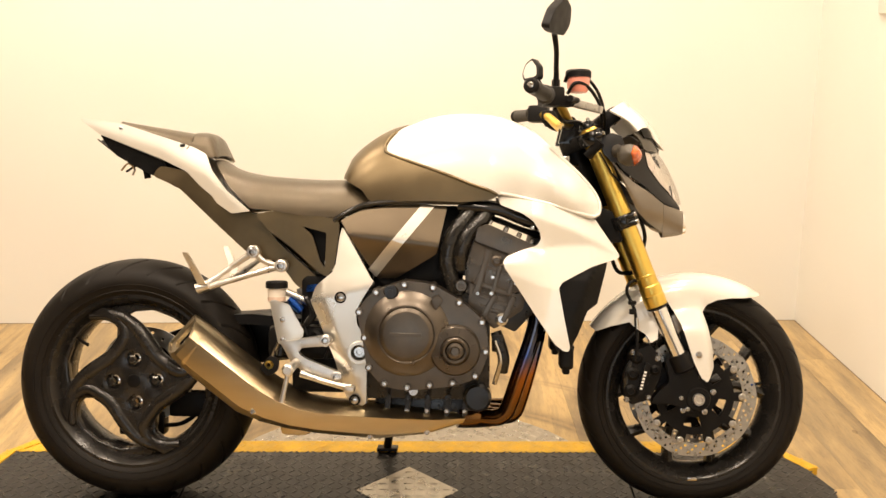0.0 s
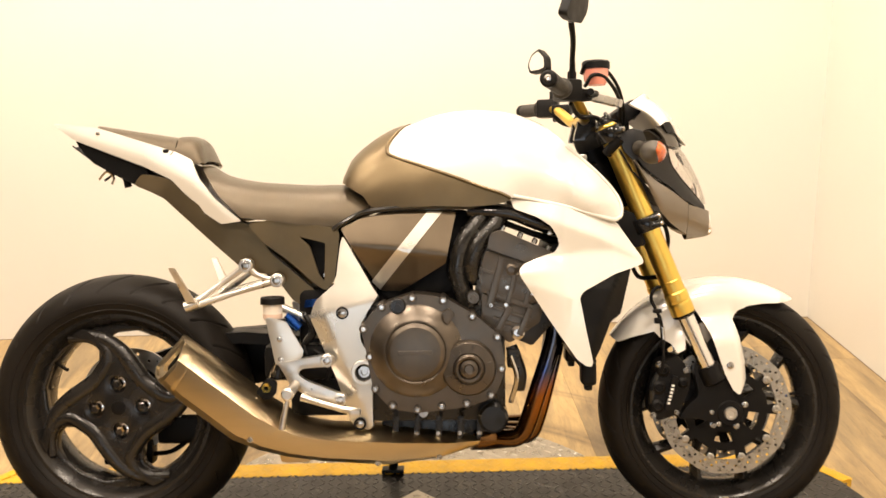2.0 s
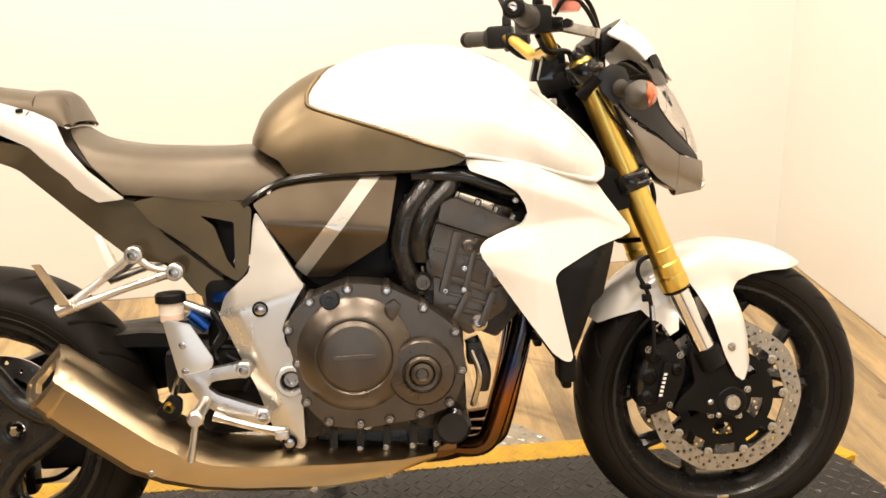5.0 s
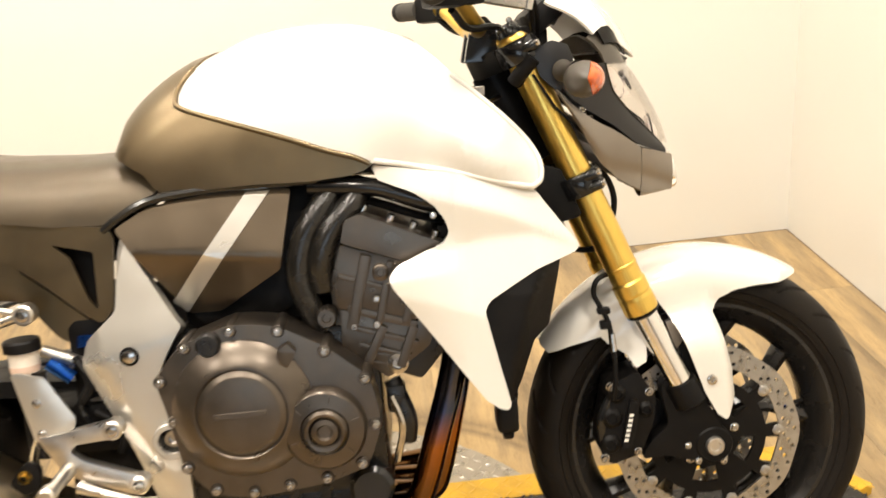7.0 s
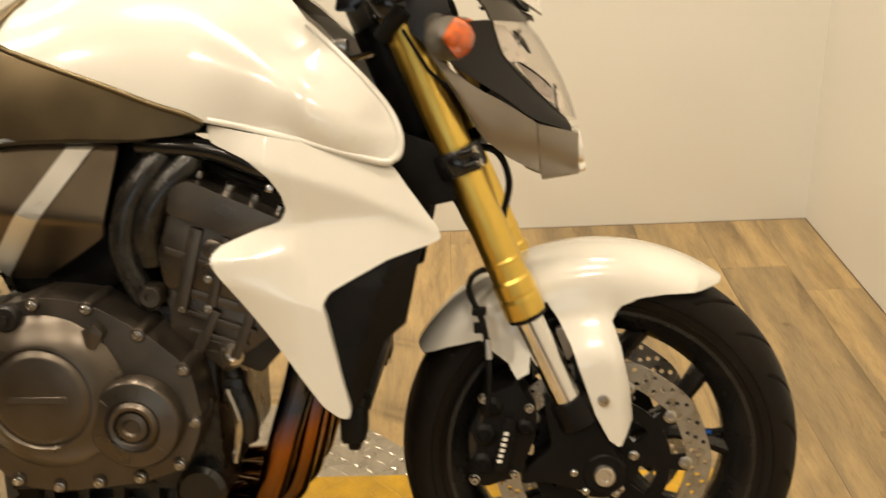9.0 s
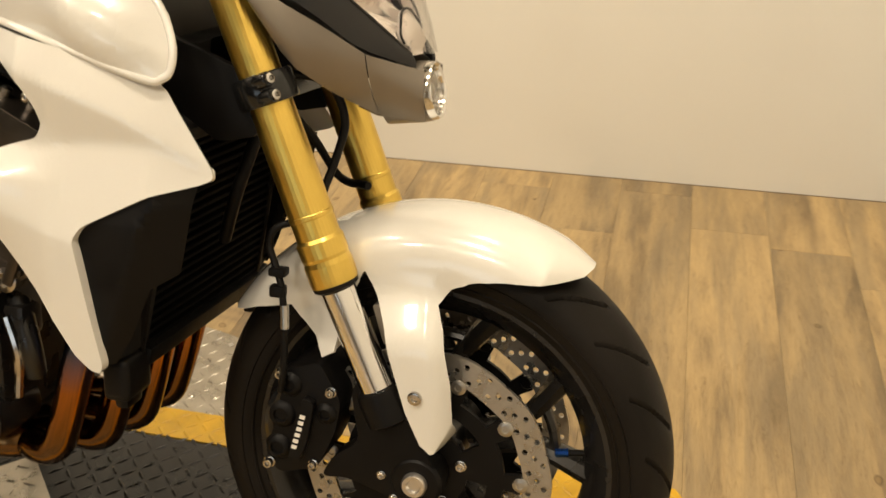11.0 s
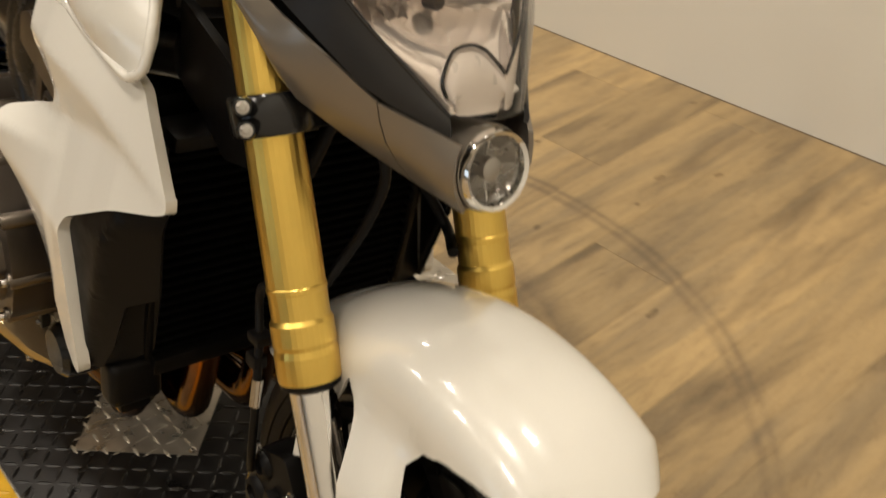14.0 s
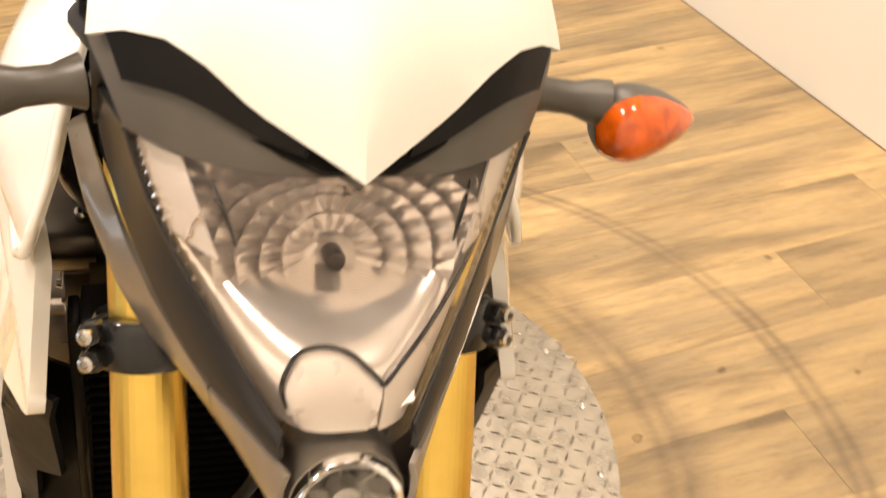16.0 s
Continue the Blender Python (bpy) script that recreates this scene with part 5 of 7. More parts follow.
def build_shrouds():
    o = [(0.216, 0.800), (0.310, 0.786), (0.425, 0.760), (0.455, 0.742), (0.468, 0.722), (0.510, 0.662), (0.512, 0.652), (0.500, 0.646), (0.445, 0.630), (0.372, 0.592), (0.363, 0.578), (0.378, 0.500), (0.392, 0.434), (0.388, 0.424), (0.376, 0.426),
         (0.356, 0.441), (0.301, 0.522), (0.232, 0.628), (0.228, 0.642), (0.239, 0.655), (0.285, 0.672), (0.312, 0.680), (0.321, 0.696), (0.316, 0.715), (0.302, 0.738), (0.274, 0.758), (0.222, 0.778)]
    ins = rounded([(0.362, 0.580), (0.370, 0.594), (0.447, 0.631), (0.486, 0.640), (0.462, 0.536), (0.436, 0.520), (0.412, 0.460), (0.395, 0.428), (0.384, 0.430), (0.374, 0.500)], 0.003)
    for s in (-1, 1):
        sh = part("radiator_shroud", sheet(rounded(o, 0.006), shroud_y, 0.012, 0.006, s), M_pearl, bike, "glossy pearl white creased radiator shroud", angle=55)
        part("insert", sheet(ins, insert_y, 0.006, 0.008, s), M_black, sh, "matt black shroud insert")
        part("inner_wall", shell([[(0.375, s * 0.185, 0.59), (0.40, s * 0.165, 0.60), (0.43, s * 0.15, 0.61)], [(0.385, s * 0.195, 0.50), (0.40, s * 0.17, 0.50), (0.42, s * 0.15, 0.51)], [(0.392, s * 0.200, 0.43), (0.398, s * 0.17, 0.43), (0.405, s * 0.15, 0.44)]], 0.004), M_black, sh)
        bolt(sh, 0.300, s * 0.200, 0.722, 0.004, M_steel, 0.003, s)
        part("clip", merge(box(0.370, 0.404, *sorted((s * 0.140, s * 0.196)), 0.376, 0.430, 0.010, 3), box(0.378, 0.396, *sorted((s * 0.150, s * 0.184)), 0.362, 0.39, 0.006)), M_black, sh)
        part("duct_cheek", plate(rounded([(0.400, 0.800), (0.470, 0.775), (0.512, 0.760), (0.536, 0.715), (0.530, 0.688), (0.482, 0.678), (0.440, 0.705), (0.400, 0.72)], 0.008), *sorted((s * 0.118, s * 0.108)), (), 0.003), M_black, sh)
    rad = part("radiator", box(-0.016, -0.004, -0.150, 0.150, -0.16, 0.10), M_fin, bike, "black finned radiator")
    rad.matrix_basis = pose(0.418, 0, 0.585, 0, 10, 0)
    fin = mesh_of("fin", box(-0.004, 0.010, -0.150, 0.150, 0, 0.0055, 0.001, 1), M_fin)
    for k in range(21):
        f = new("fin", fin)
        f.parent, f.location = rad, (0, 0, -0.155 + 0.0124 * k)
    for s in (-1, 1):
        part("tank_end", box(-0.02, 0.012, min(s * 0.150, s * 0.160), max(s * 0.150, s * 0.160), -0.165, 0.10, 0.004), M_black, rad)
    part("top_frame", box(-0.02, 0.02, -0.150, 0.150, 0.095, 0.112, 0.005), M_black, rad)
    part("bottom_frame", box(-0.02, 0.02, -0.152, 0.152, -0.178, -0.155, 0.005), M_black, rad)
    part("fan_shroud", box(0.30, 0.37, -0.13, 0.13, 0.46, 0.70, 0.02), M_black, rad).matrix_parent_inverse = rad.matrix_basis.inverted()
    part("guard_bar", tube([(0.030, 0.02, 0.165), (0.05, -0.02, 0.10), (0.045, -0.04, 0.02), (0.03, -0.02, -0.05)], 0.008, 10), M_black, rad)


def build_engine():
    block = part("engine", box(-0.12, 0.20, -0.15, 0.15, 0.29, 0.56, 0.012), M_case, bike, "dark four-cylinder engine with a bronze-grey clutch cover")
    # inclined cylinders and head
    head = rounded([(0.165, 0.716), (0.190, 0.726), (0.318, 0.668), (0.320, 0.648), (0.298, 0.560), (0.282, 0.515), (0.210, 0.468), (0.140, 0.530), (0.136, 0.630)], 0.008)
    part("cylinder_block", plate(head, -0.146, 0.150, (), 0.004), M_engine, block)
    part("head_cover", plate(rounded([(0.160, 0.690), (0.168, 0.722), (0.192, 0.731), (0.318, 0.674), (0.324, 0.658), (0.312, 0.632)], 0.007), -0.182, -0.14, (), 0.007, 3), M_engine, block, "bronze-grey cam cover")
    part("head_side", plate(rounded([(0.140, 0.632), (0.158, 0.686), (0.310, 0.630), (0.296, 0.578), (0.250, 0.556), (0.146, 0.590)], 0.006), -0.168, -0.14, (), 0.005, 2), M_engine, block)
    part("barrel_side", plate(rounded([(0.148, 0.586), (0.250, 0.552), (0.292, 0.570), (0.280, 0.518), (0.212, 0.472), (0.146, 0.528)], 0.006), -0.160, -0.14, (), 0.004), M_engine, block)

    def rib(x0, z0, x1, z1, w, y, m=M_engine):
        way = Vector((x1 - x0, z1 - z0)).normalized()
        n = Vector((-way.y, way.x)) * w / 2
        part("rib", plate(rounded([(x0 + n.x, z0 + n.y), (x1 + n.x, z1 + n.y), (x1 - n.x, z1 - n.y), (x0 - n.x, z0 - n.y)], 0.003, 2), y, -0.15, (), 0.003, 2), m, block)

    for x0, z0, x1, z1, w, y in ((0.196, 0.668, 0.164, 0.556, 0.017, -0.177), (0.232, 0.655, 0.206, 0.562, 0.012, -0.174), (0.270, 0.640, 0.246, 0.558, 0.012, -0.174), (0.212, 0.556, 0.182, 0.500, 0.014, -0.172), (0.258, 0.552, 0.232, 0.490, 0.014, -0.172),
                                 (0.160, 0.588, 0.262, 0.554, 0.012, -0.171), (0.168, 0.556, 0.262, 0.524, 0.008, -0.168), (0.172, 0.530, 0.250, 0.504, 0.008, -0.167), (0.150, 0.640, 0.296, 0.588, 0.008, -0.172)):
        rib(x0, z0, x1, z1, w, y)
    part("bore_plug", lathe([(0.013, -0.165), (0.013, -0.176), (0.010, -0.178), (0.006, -0.178), (0.005, -0.175), (0, -0.175)], 0.215, 0.640, 18), M_engine, block)
    part("cast_frame", plate(rounded([(0.186, 0.518), (0.222, 0.508), (0.218, 0.490), (0.182, 0.500)], 0.003), -0.162, -0.15, [[(0.190, 0.513), (0.217, 0.505), (0.214, 0.495), (0.187, 0.503)]], 0.001), M_engine, block)
    for x, z in ((0.178, 0.726), (0.196, 0.731), (0.235, 0.712), (0.268, 0.698), (0.300, 0.682)):
        part("head_bolt", turned([(0.0065, 0), (0.0065, 0.010), (0.004, 0.012), (0, 0.012)], (x, -0.15, z), (x + 0.4, -0.15, z + 0.9), 12), M_steel, block)
    for x, z in ((0.205, 0.600), (0.262, 0.585), (0.202, 0.560), (0.168, 0.560)):
        bolt(block, x, -0.173, z, 0.0045, M_steel, 0.005)
    part("plug_boss", lathe([(0.016, -0.15), (0.016, -0.176), (0.013, -0.180), (0.007, -0.180), (0.006, -0.176), (0, -0.176)], 0.128, 0.578, 20), M_engine, block)
    part("port_flange", plate(circle(0.226, 0.690, 0.012, 16), -0.176, -0.17), M_engine, block)
    part("temperature_sensor", turned([(0.012, 0), (0.012, 0.02), (0.008, 0.022), (0.008, 0.045), (0.004, 0.048), (0.0035, 0.06), (0, 0.06)], (0.165, -0.150, 0.618), (0.08, -0.158, 0.636), 14), M_alu, block)
    part("throttle_bodies", merge(box(0.10, 0.17, -0.13, 0.13, 0.60, 0.74, 0.01), *[tube([(0.12, y, 0.66), (0.16, y, 0.69)], 0.026, 16, curve=False) for y in (-0.12, -0.04, 0.04, 0.12)]), M_gloss, block)
    part("linkage", merge(tube([(0.195, -0.135, 0.70), (0.182, -0.14, 0.68), (0.172, -0.145, 0.66)], 0.004, 8), tube([(0.178, -0.14, 0.665), (0.160, -0.148, 0.64)], 0.005, 8)), M_steel, block)
    part("airbox", box(-0.10, 0.13, -0.10, 0.10, 0.56, 0.775, 0.02), M_black, block)
    for p in ([(0.160, -0.130, 0.775), (0.135, -0.148, 0.742), (0.106, -0.156, 0.700), (0.092, -0.156, 0.64), (0.104, -0.150, 0.590), (0.118, -0.14, 0.556)], [(0.200, -0.128, 0.770), (0.182, -0.150, 0.745), (0.145, -0.160, 0.705), (0.126, -0.160, 0.66), (0.126, -0.15, 0.620)]):
        part("coolant_hose", tube(p, 0.0195, 16), M_hose, block, "thick dark rubber hose")
    # sump with its ribs, oil filter
    part("sump", box(-0.09, 0.16, -0.115, 0.115, 0.225, 0.30, 0.012), M_case, block)
    for x in (-0.055, -0.005, 0.045, 0.095, 0.140):
        part("sump_rib", plate(rounded([(x, 0.338), (x + 0.012, 0.338), (x + 0.006, 0.255), (x - 0.008, 0.245), (x - 0.006, 0.30)], 0.004), -0.150, -0.11, (), 0.003), M_case, block)
        bolt(block, x - 0.002, -0.150, 0.262, 0.0045, M_steel, 0.004)
    part("oil_filter", lathe([(0, -0.175), (0.028, -0.175), (0.035, -0.168), (0.036, -0.09), (0, -0.09)], 0.170, 0.300, 28), M_gloss, block)
    part("sight_glass", lathe([(0, -0.156), (0.011, -0.156), (0.014, -0.152), (0.014, -0.14)], 0.010, 0.312, 18), M_steel, block)
    cover = rounded([(-0.120, 0.521), (-0.100, 0.552), (-0.074, 0.574), (-0.004, 0.598), (0.064, 0.590), (0.134, 0.550), (0.192, 0.500), (0.203, 0.428), (0.178, 0.363), (0.114, 0.342), (0.004, 0.330), (-0.056, 0.340), (-0.095, 0.384), (-0.106, 0.459)], 0.022, 4)
    cl = part("clutch_cover", plate(cover, -0.222, -0.140, (), 0.008, 3), M_engine, block, "bronze-grey clutch cover")
    part("dome", lathe([(0.105, -0.214), (0.104, -0.2245), (0.102, -0.2265), (0.073, -0.2485), (0.068, -0.249), (0.065, -0.246), (0.062, -0.247), (0.0585, -0.2505), (0.054, -0.2515), (0, -0.2515)], 0.003, 0.470, 64), M_engine, cl)
    part("raised_mark", box(-0.036, 0.040, -0.2530, -0.2505, 0.4655, 0.4745, 0.0008, 1), M_mark, cl)
    part("pulser_cover", lathe([(0.061, -0.214), (0.061, -0.240), (0.0565, -0.246), (0.036, -0.250), (0.034, -0.248), (0.032, -0.251), (0.0285, -0.255), (0.024, -0.254), (0.0205, -0.248), (0.0195, -0.252), (0.012, -0.254), (0.009, -0.250), (0, -0.250)], 0.120, 0.432, 56), M_engine, cl)
    for k in range(6):
        a = radians(18 + 60 * k)
        part("tick", tube([(0.120 + 0.042 * math.cos(a), -0.2492, 0.432 + 0.042 * math.sin(a)), (0.120 + 0.053 * math.cos(a), -0.2475, 0.432 + 0.053 * math.sin(a))], 0.0011, 6, curve=False), M_mark, cl)
    part("oil_filler", lathe([(0.018, -0.215), (0.018, -0.232), (0.015, -0.236), (0.006, -0.236), (0.006, -0.242), (0, -0.242)], -0.036, 0.572, 18), M_case, cl)
    part("pointer", plate(rounded([(0.062, 0.556), (0.078, 0.566), (0.090, 0.552), (0.076, 0.530), (0.066, 0.536)], 0.003), -0.238, -0.215, (), 0.003), M_engine, cl)
    for x, z in ((-0.004, 0.588), (0.065, 0.582), (0.129, 0.546), (0.184, 0.499), (0.193, 0.428), (0.168, 0.369), (0.114, 0.351), (0.058, 0.345), (0.004, 0.339), (-0.051, 0.348), (-0.089, 0.387), (-0.100, 0.459), (-0.113, 0.521), (-0.072, 0.569)):
        part("bolt_boss", lathe([(0.0100, -0.145), (0.0100, -0.223), (0.0085, -0.2255), (0, -0.2255)], x, z, 14), M_engine, cl)
        bolt(cl, x, -0.2255, z, 0.0052, M_steel, 0.007)
    cl.location = (-0.005, 0, -0.005)
    part("left_cover", lathe([(0, 0.22), (0.07, 0.22), (0.10, 0.20), (0.105, 0.14)], 0.03, 0.46, 40), M_case, block)
    # engine hanger and water pump side
    part("hanger", plate(rounded([(0.218, 0.512), (0.30, 0.560), (0.315, 0.520), (0.262, 0.462), (0.222, 0.480)], 0.008), -0.150, -0.135, (), 0.003), M_case, block)
    part("hanger_bolt", lathe([(0.016, -0.15), (0.016, -0.168), (0.009, -0.170), (0.008, -0.164), (0, -0.164)], 0.228, 0.495, 18), M_steel, block)
    part("starter_boss", merge(tube([(0.215, -0.13, 0.46), (0.235, -0.14, 0.40), (0.232, -0.13, 0.36)], 0.014, 10), box(0.205, 0.235, -0.15, -0.11, 0.41, 0.455, 0.008)), M_case, block)
    part("oil_line", tube([(0.212, -0.15, 0.44), (0.226, -0.152, 0.39), (0.212, -0.14, 0.33)], 0.006, 8), M_steel, block)
    # frame spars over the engine
    for s in (-1, 1):
        part("frame_spar", tube([(0.12, s * 0.14, 0.775), (0.22, s * 0.155, 0.765), (0.31, s * 0.15, 0.735), (0.38, s * 0.10, 0.74)], [0.016, 0.014, 0.018, 0.03], 12), M_gloss, bike, "gloss black frame spar")
        part("wiring", tube([(0.14, s * 0.14, 0.755), (0.20, s * 0.13, 0.745), (0.28, s * 0.135, 0.715), (0.33, s * 0.12, 0.70)], 0.007, 8), M_black, bike)


def section(tx, tz, bx, bz, outer, inner, ridge=0.22):
    """One ring round the silencer: from its upper edge to its lower edge, seen from the side."""
    def at(f, y):
        return (tx + (bx - tx) * f, y, tz + (bz - tz) * f)

    mid = (outer + inner) / 2
    return [at(0.0, inner), at(-0.02, mid), at(0.02, outer + 0.050), at(0.10, outer + 0.020), at(ridge, outer), at(0.5, outer + 0.001), at(0.76, outer + 0.007), at(0.92, outer + 0.024), at(1.0, outer + 0.050), at(1.02, mid), at(1.0, inner), at(0.5, inner - 0.0)]


def build_exhaust():
    def slanted(row, by):
        """The ring with its inner side drawn further back, so that the end faces outwards."""
        lo, hi = min(p[1] for p in row), max(p[1] for p in row)
        return [(x - 0.76 * by * (y - lo) / (hi - lo), y, z + 0.65 * by * (y - lo) / (hi - lo)) for x, y, z in row]

    end = slanted(section(-0.516, 0.470, -0.583, 0.396, -0.232, -0.125), 0.040)
    rows = [end, slanted(section(-0.510, 0.468, -0.578, 0.388, -0.238, -0.120), 0.036), section(-0.480, 0.448, -0.540, 0.352, -0.241, -0.115), section(-0.348, 0.345, -0.425, 0.262, -0.238, -0.105),
            section(-0.300, 0.314, -0.372, 0.240, -0.234, -0.100)]
    can = part("silencer", loft(rows, True, False), M_exhaust, bike, "brushed stainless stubby side silencer", angle=24)
    rows2 = [section(-0.300, 0.315, -0.373, 0.239, -0.2345, -0.099), section(-0.262, 0.294, -0.30, 0.220, -0.228, -0.095), section(-0.20, 0.281, -0.22, 0.205, -0.215, -0.085), section(-0.03, 0.268, -0.08, 0.190, -0.195, -0.06), section(0.08, 0.257, 0.04, 0.200, -0.175, -0.05), section(0.142, 0.249, 0.132, 0.226, -0.150, -0.07)]
    part("collector_box", loft(rows2, True, True), M_exhaust, can, "brushed stainless collector cover", angle=24)
    mid = sum((Vector(p) for p in end), Vector()) / len(end)
    into = Vector((0.60, 0.62, -0.50)).normalized() * 0.004
    rings = [[tuple(mid.lerp(Vector(p), k) + into * w) for p in end] for k, w in ((1.0, 0.0), (0.92, 0.2), (0.86, 1.4), (0.58, 1.6), (0.52, 4.0), (0.48, 9.0))]
    part("end_cap", loft(rings[:5], True, False), M_exhaust, can, angle=24)
    part("outlet", loft(rings[4:], True, True), M_fin, can)
    part("band", loft([section(-0.498, 0.460, -0.563, 0.373, -0.2412, -0.1145), section(-0.494, 0.457, -0.559, 0.369, -0.2418, -0.114), section(-0.491, 0.455, -0.556, 0.366, -0.2412, -0.1145)], True, False), M_exhaust, can)
    for x, y, z in ((-0.376, -0.228, 0.272), (-0.095, -0.182, 0.204), (0.045, -0.165, 0.213)):
        bolt(can, x, y, z, 0.0062, M_steel, 0.006)
    part("rear_chamber", box(-0.33, -0.25, -0.14, 0.10, 0.19, 0.235, 0.02), M_exhaust, can)
    part("link_pipe", tube([(0.12, -0.10, 0.238), (0.16, -0.09, 0.236), (0.20, -0.06, 0.232)], 0.028, 18), M_heat, can)
    for k, y in enumerate((-0.118, -0.042, 0.042, 0.118)):
        fore, low = (0.0, 0.024, 0.030, 0.036)[k], (0.0, -0.012, -0.018, -0.014)[k]
        p = [(0.300, y, 0.535), (0.318 + 0.3 * fore, y, 0.50), (0.306 + 0.7 * fore, y, 0.44), (0.280 + fore, y * 0.98, 0.36), (0.256 + fore, y * 0.95, 0.285 + low), (0.238 + fore, y * 0.92, 0.248 + low), (0.205 + 0.7 * fore, y * 0.85, 0.236 + 0.6 * low), (0.14, y * 0.55, 0.236)]
        part("header_pipe", tube(p, 0.0215, 18, 7), M_heat, can, "heat-tinted header pipe")


def build_footrests():
    for s in (-1, 1):
        y = s * 0.160
        h = part("passenger_hanger", tube([(-0.388, y, 0.658), (-0.450, y, 0.615), (-0.512, s * 0.166, 0.570)], [0.0085, 0.0068, 0.0095], 12, 8, 0.75), M_alu, bike, "cast aluminium passenger footrest hanger")
        part("lower_arm", tube([(-0.318, y, 0.623), (-0.420, y, 0.594), (-0.512, s * 0.166, 0.566)], [0.0085, 0.0065, 0.0095], 12, 8, 0.75), M_alu, h)
        part("cross_arm", tube([(-0.388, y, 0.658), (-0.366, y, 0.636), (-0.340, y, 0.626), (-0.318, y, 0.623)], [0.009, 0.0065, 0.0065, 0.009], 10, 8, 0.75), M_alu, h)
        for x, z in ((-0.388, 0.658), (-0.318, 0.623)):
            part("collar", lathe([(0.016, s * 0.150), (0.016, s * 0.172), (0.013, s * 0.175), (0.010, s * 0.175)], x, z, 20), M_alu, h)
            bolt(h, x, s * 0.173, z, 0.009, M_steel, 0.004, s)
        part("folding_peg", loft([[(-0.510 + a, s * (0.175 + b), 0.575 + c) for a, b, c in ((-0.012, 0, -0.006), (0.012, 0, -0.006), (0.010, 0.018, 0.004), (-0.010, 0.018, 0.004))],
                                  [(-0.548 + a, s * (0.20 + b), 0.655 + c) for a, b, c in ((-0.007, 0, 0), (0.007, 0, 0), (0.006, 0.010, 0.002), (-0.006, 0.010, 0.002))]], True, True), M_alu, h)
        part("peg_hinge", turned([(0.013, -0.016), (0.013, 0.016), (0, 0.016), ], (-0.512, s * 0.175, 0.570), (-0.40, s * 0.175, 0.61), 14), M_alu, h)
        # rider footrest: heel plate, cast bracket, peg
        plt = rounded([(-0.343, 0.538), (-0.333, 0.541), (-0.295, 0.530), (-0.258, 0.464), (-0.261, 0.449), (-0.302, 0.428), (-0.322, 0.434)], 0.004, 3)
        heel = part("heel_guard", plate(plt, s * 0.186, s * 0.190, (), 0.001), M_silver, bike, "silver heel guard plate")
        bolt(heel, -0.311, s * 0.190, 0.492, 0.0055, M_steel, 0.004, s)
        bolt(heel, -0.310, s * 0.190, 0.444, 0.0055, M_steel, 0.004, s)
        arm = [(-0.318, 0.440), (-0.300, 0.440), (-0.206, 0.456), (-0.192, 0.450), (-0.192, 0.434), (-0.206, 0.428), (-0.262, 0.424), (-0.272, 0.412), (-0.255, 0.398), (-0.175, 0.366), (-0.162, 0.352), (-0.170, 0.338), (-0.188, 0.338), (-0.262, 0.368), (-0.290, 0.388), (-0.302, 0.412)]
        br = part("footrest_bracket", plate(rounded(arm, 0.007, 3), s * 0.178, s * 0.196, (), 0.004, 2), M_alu, heel, "cast aluminium footrest bracket")
        for x, z in ((-0.204, 0.442), (-0.176, 0.352)):
            part("eye", lathe([(0.015, s * 0.176), (0.015, s * 0.199), (0.012, s * 0.202), (0.009, s * 0.202)], x, z, 20), M_alu, br)
            bolt(br, x, s * 0.200, z, 0.0085, M_steel, 0.004, s)
        part("footpeg", tube([(-0.277, s * 0.195, 0.386), (-0.279, s * 0.235, 0.384), (-0.281, s * 0.285, 0.383)], [0.012, 0.011, 0.010], 12), M_alu, br)
        part("peg_feeler", tube([(-0.281, s * 0.275, 0.380), (-0.288, s * 0.277, 0.345), (-0.296, s * 0.278, 0.305)], [0.006, 0.006, 0.007], 10), M_alu, br)
        part("peg_end", lathe([(0.014, s * 0.270), (0.014, s * 0.288), (0.010, s * 0.292), (0, s * 0.292)], -0.281, 0.383, 16), M_alu, br)
        part("brake_lever", tube([(-0.262, s * 0.205, 0.362), (-0.230, s * 0.212, 0.352), (-0.180, s * 0.225, 0.340), (-0.135, s * 0.235, 0.332)], [0.010, 0.007, 0.007, 0.010], 12), M_alu, heel)
        part("lever_toe", box(-0.152, -0.126, min(s * 0.222, s * 0.255), max(s * 0.222, s * 0.255), 0.324, 0.340, 0.006), M_alu, heel)
        part("pushrod", tube([(-0.318, s * 0.17, 0.445), (-0.335, s * 0.165, 0.41), (-0.345, s * 0.16, 0.375)], 0.006, 8), M_steel, heel)
    part("rear_master_cylinder", tube([(-0.312, -0.165, 0.535), (-0.316, -0.165, 0.44), (-0.322, -0.165, 0.40)], 0.012, 12), M_case, heel)
    res = part("rear_reservoir", lathe([(0, 0), (0.020, 0), (0.0215, 0.004), (0.0225, 0.036), (0, 0.036)], n=28), M_fluid_clear, bike, "frosted rear brake fluid reservoir")
    res.matrix_basis = pose(-0.331, -0.160, 0.532, 90, 0, 0)
    part("cap", lathe([(0, 0.036), (0.0275, 0.036), (0.0275, 0.050), (0.025, 0.053), (0, 0.055)], n=28), M_black, res, "black ribbed cap")
    part("fluid", lathe([(0.0218, 0.004), (0.0223, 0.014), (0.0, 0.014)], n=28), M_fluid_rear, res)
    part("exhaust_hanger", plate(rounded([(-0.368, 0.372), (-0.340, 0.405), (-0.318, 0.395), (-0.322, 0.365), (-0.345, 0.352)], 0.010), -0.200, -0.185, (), 0.003), M_black, res)
    part("hanger_bolt", lathe([(0.006, -0.21), (0.006, -0.2), (0.011, -0.2), (0.012, -0.185)], -0.342, 0.382, 14), M_gold, res)
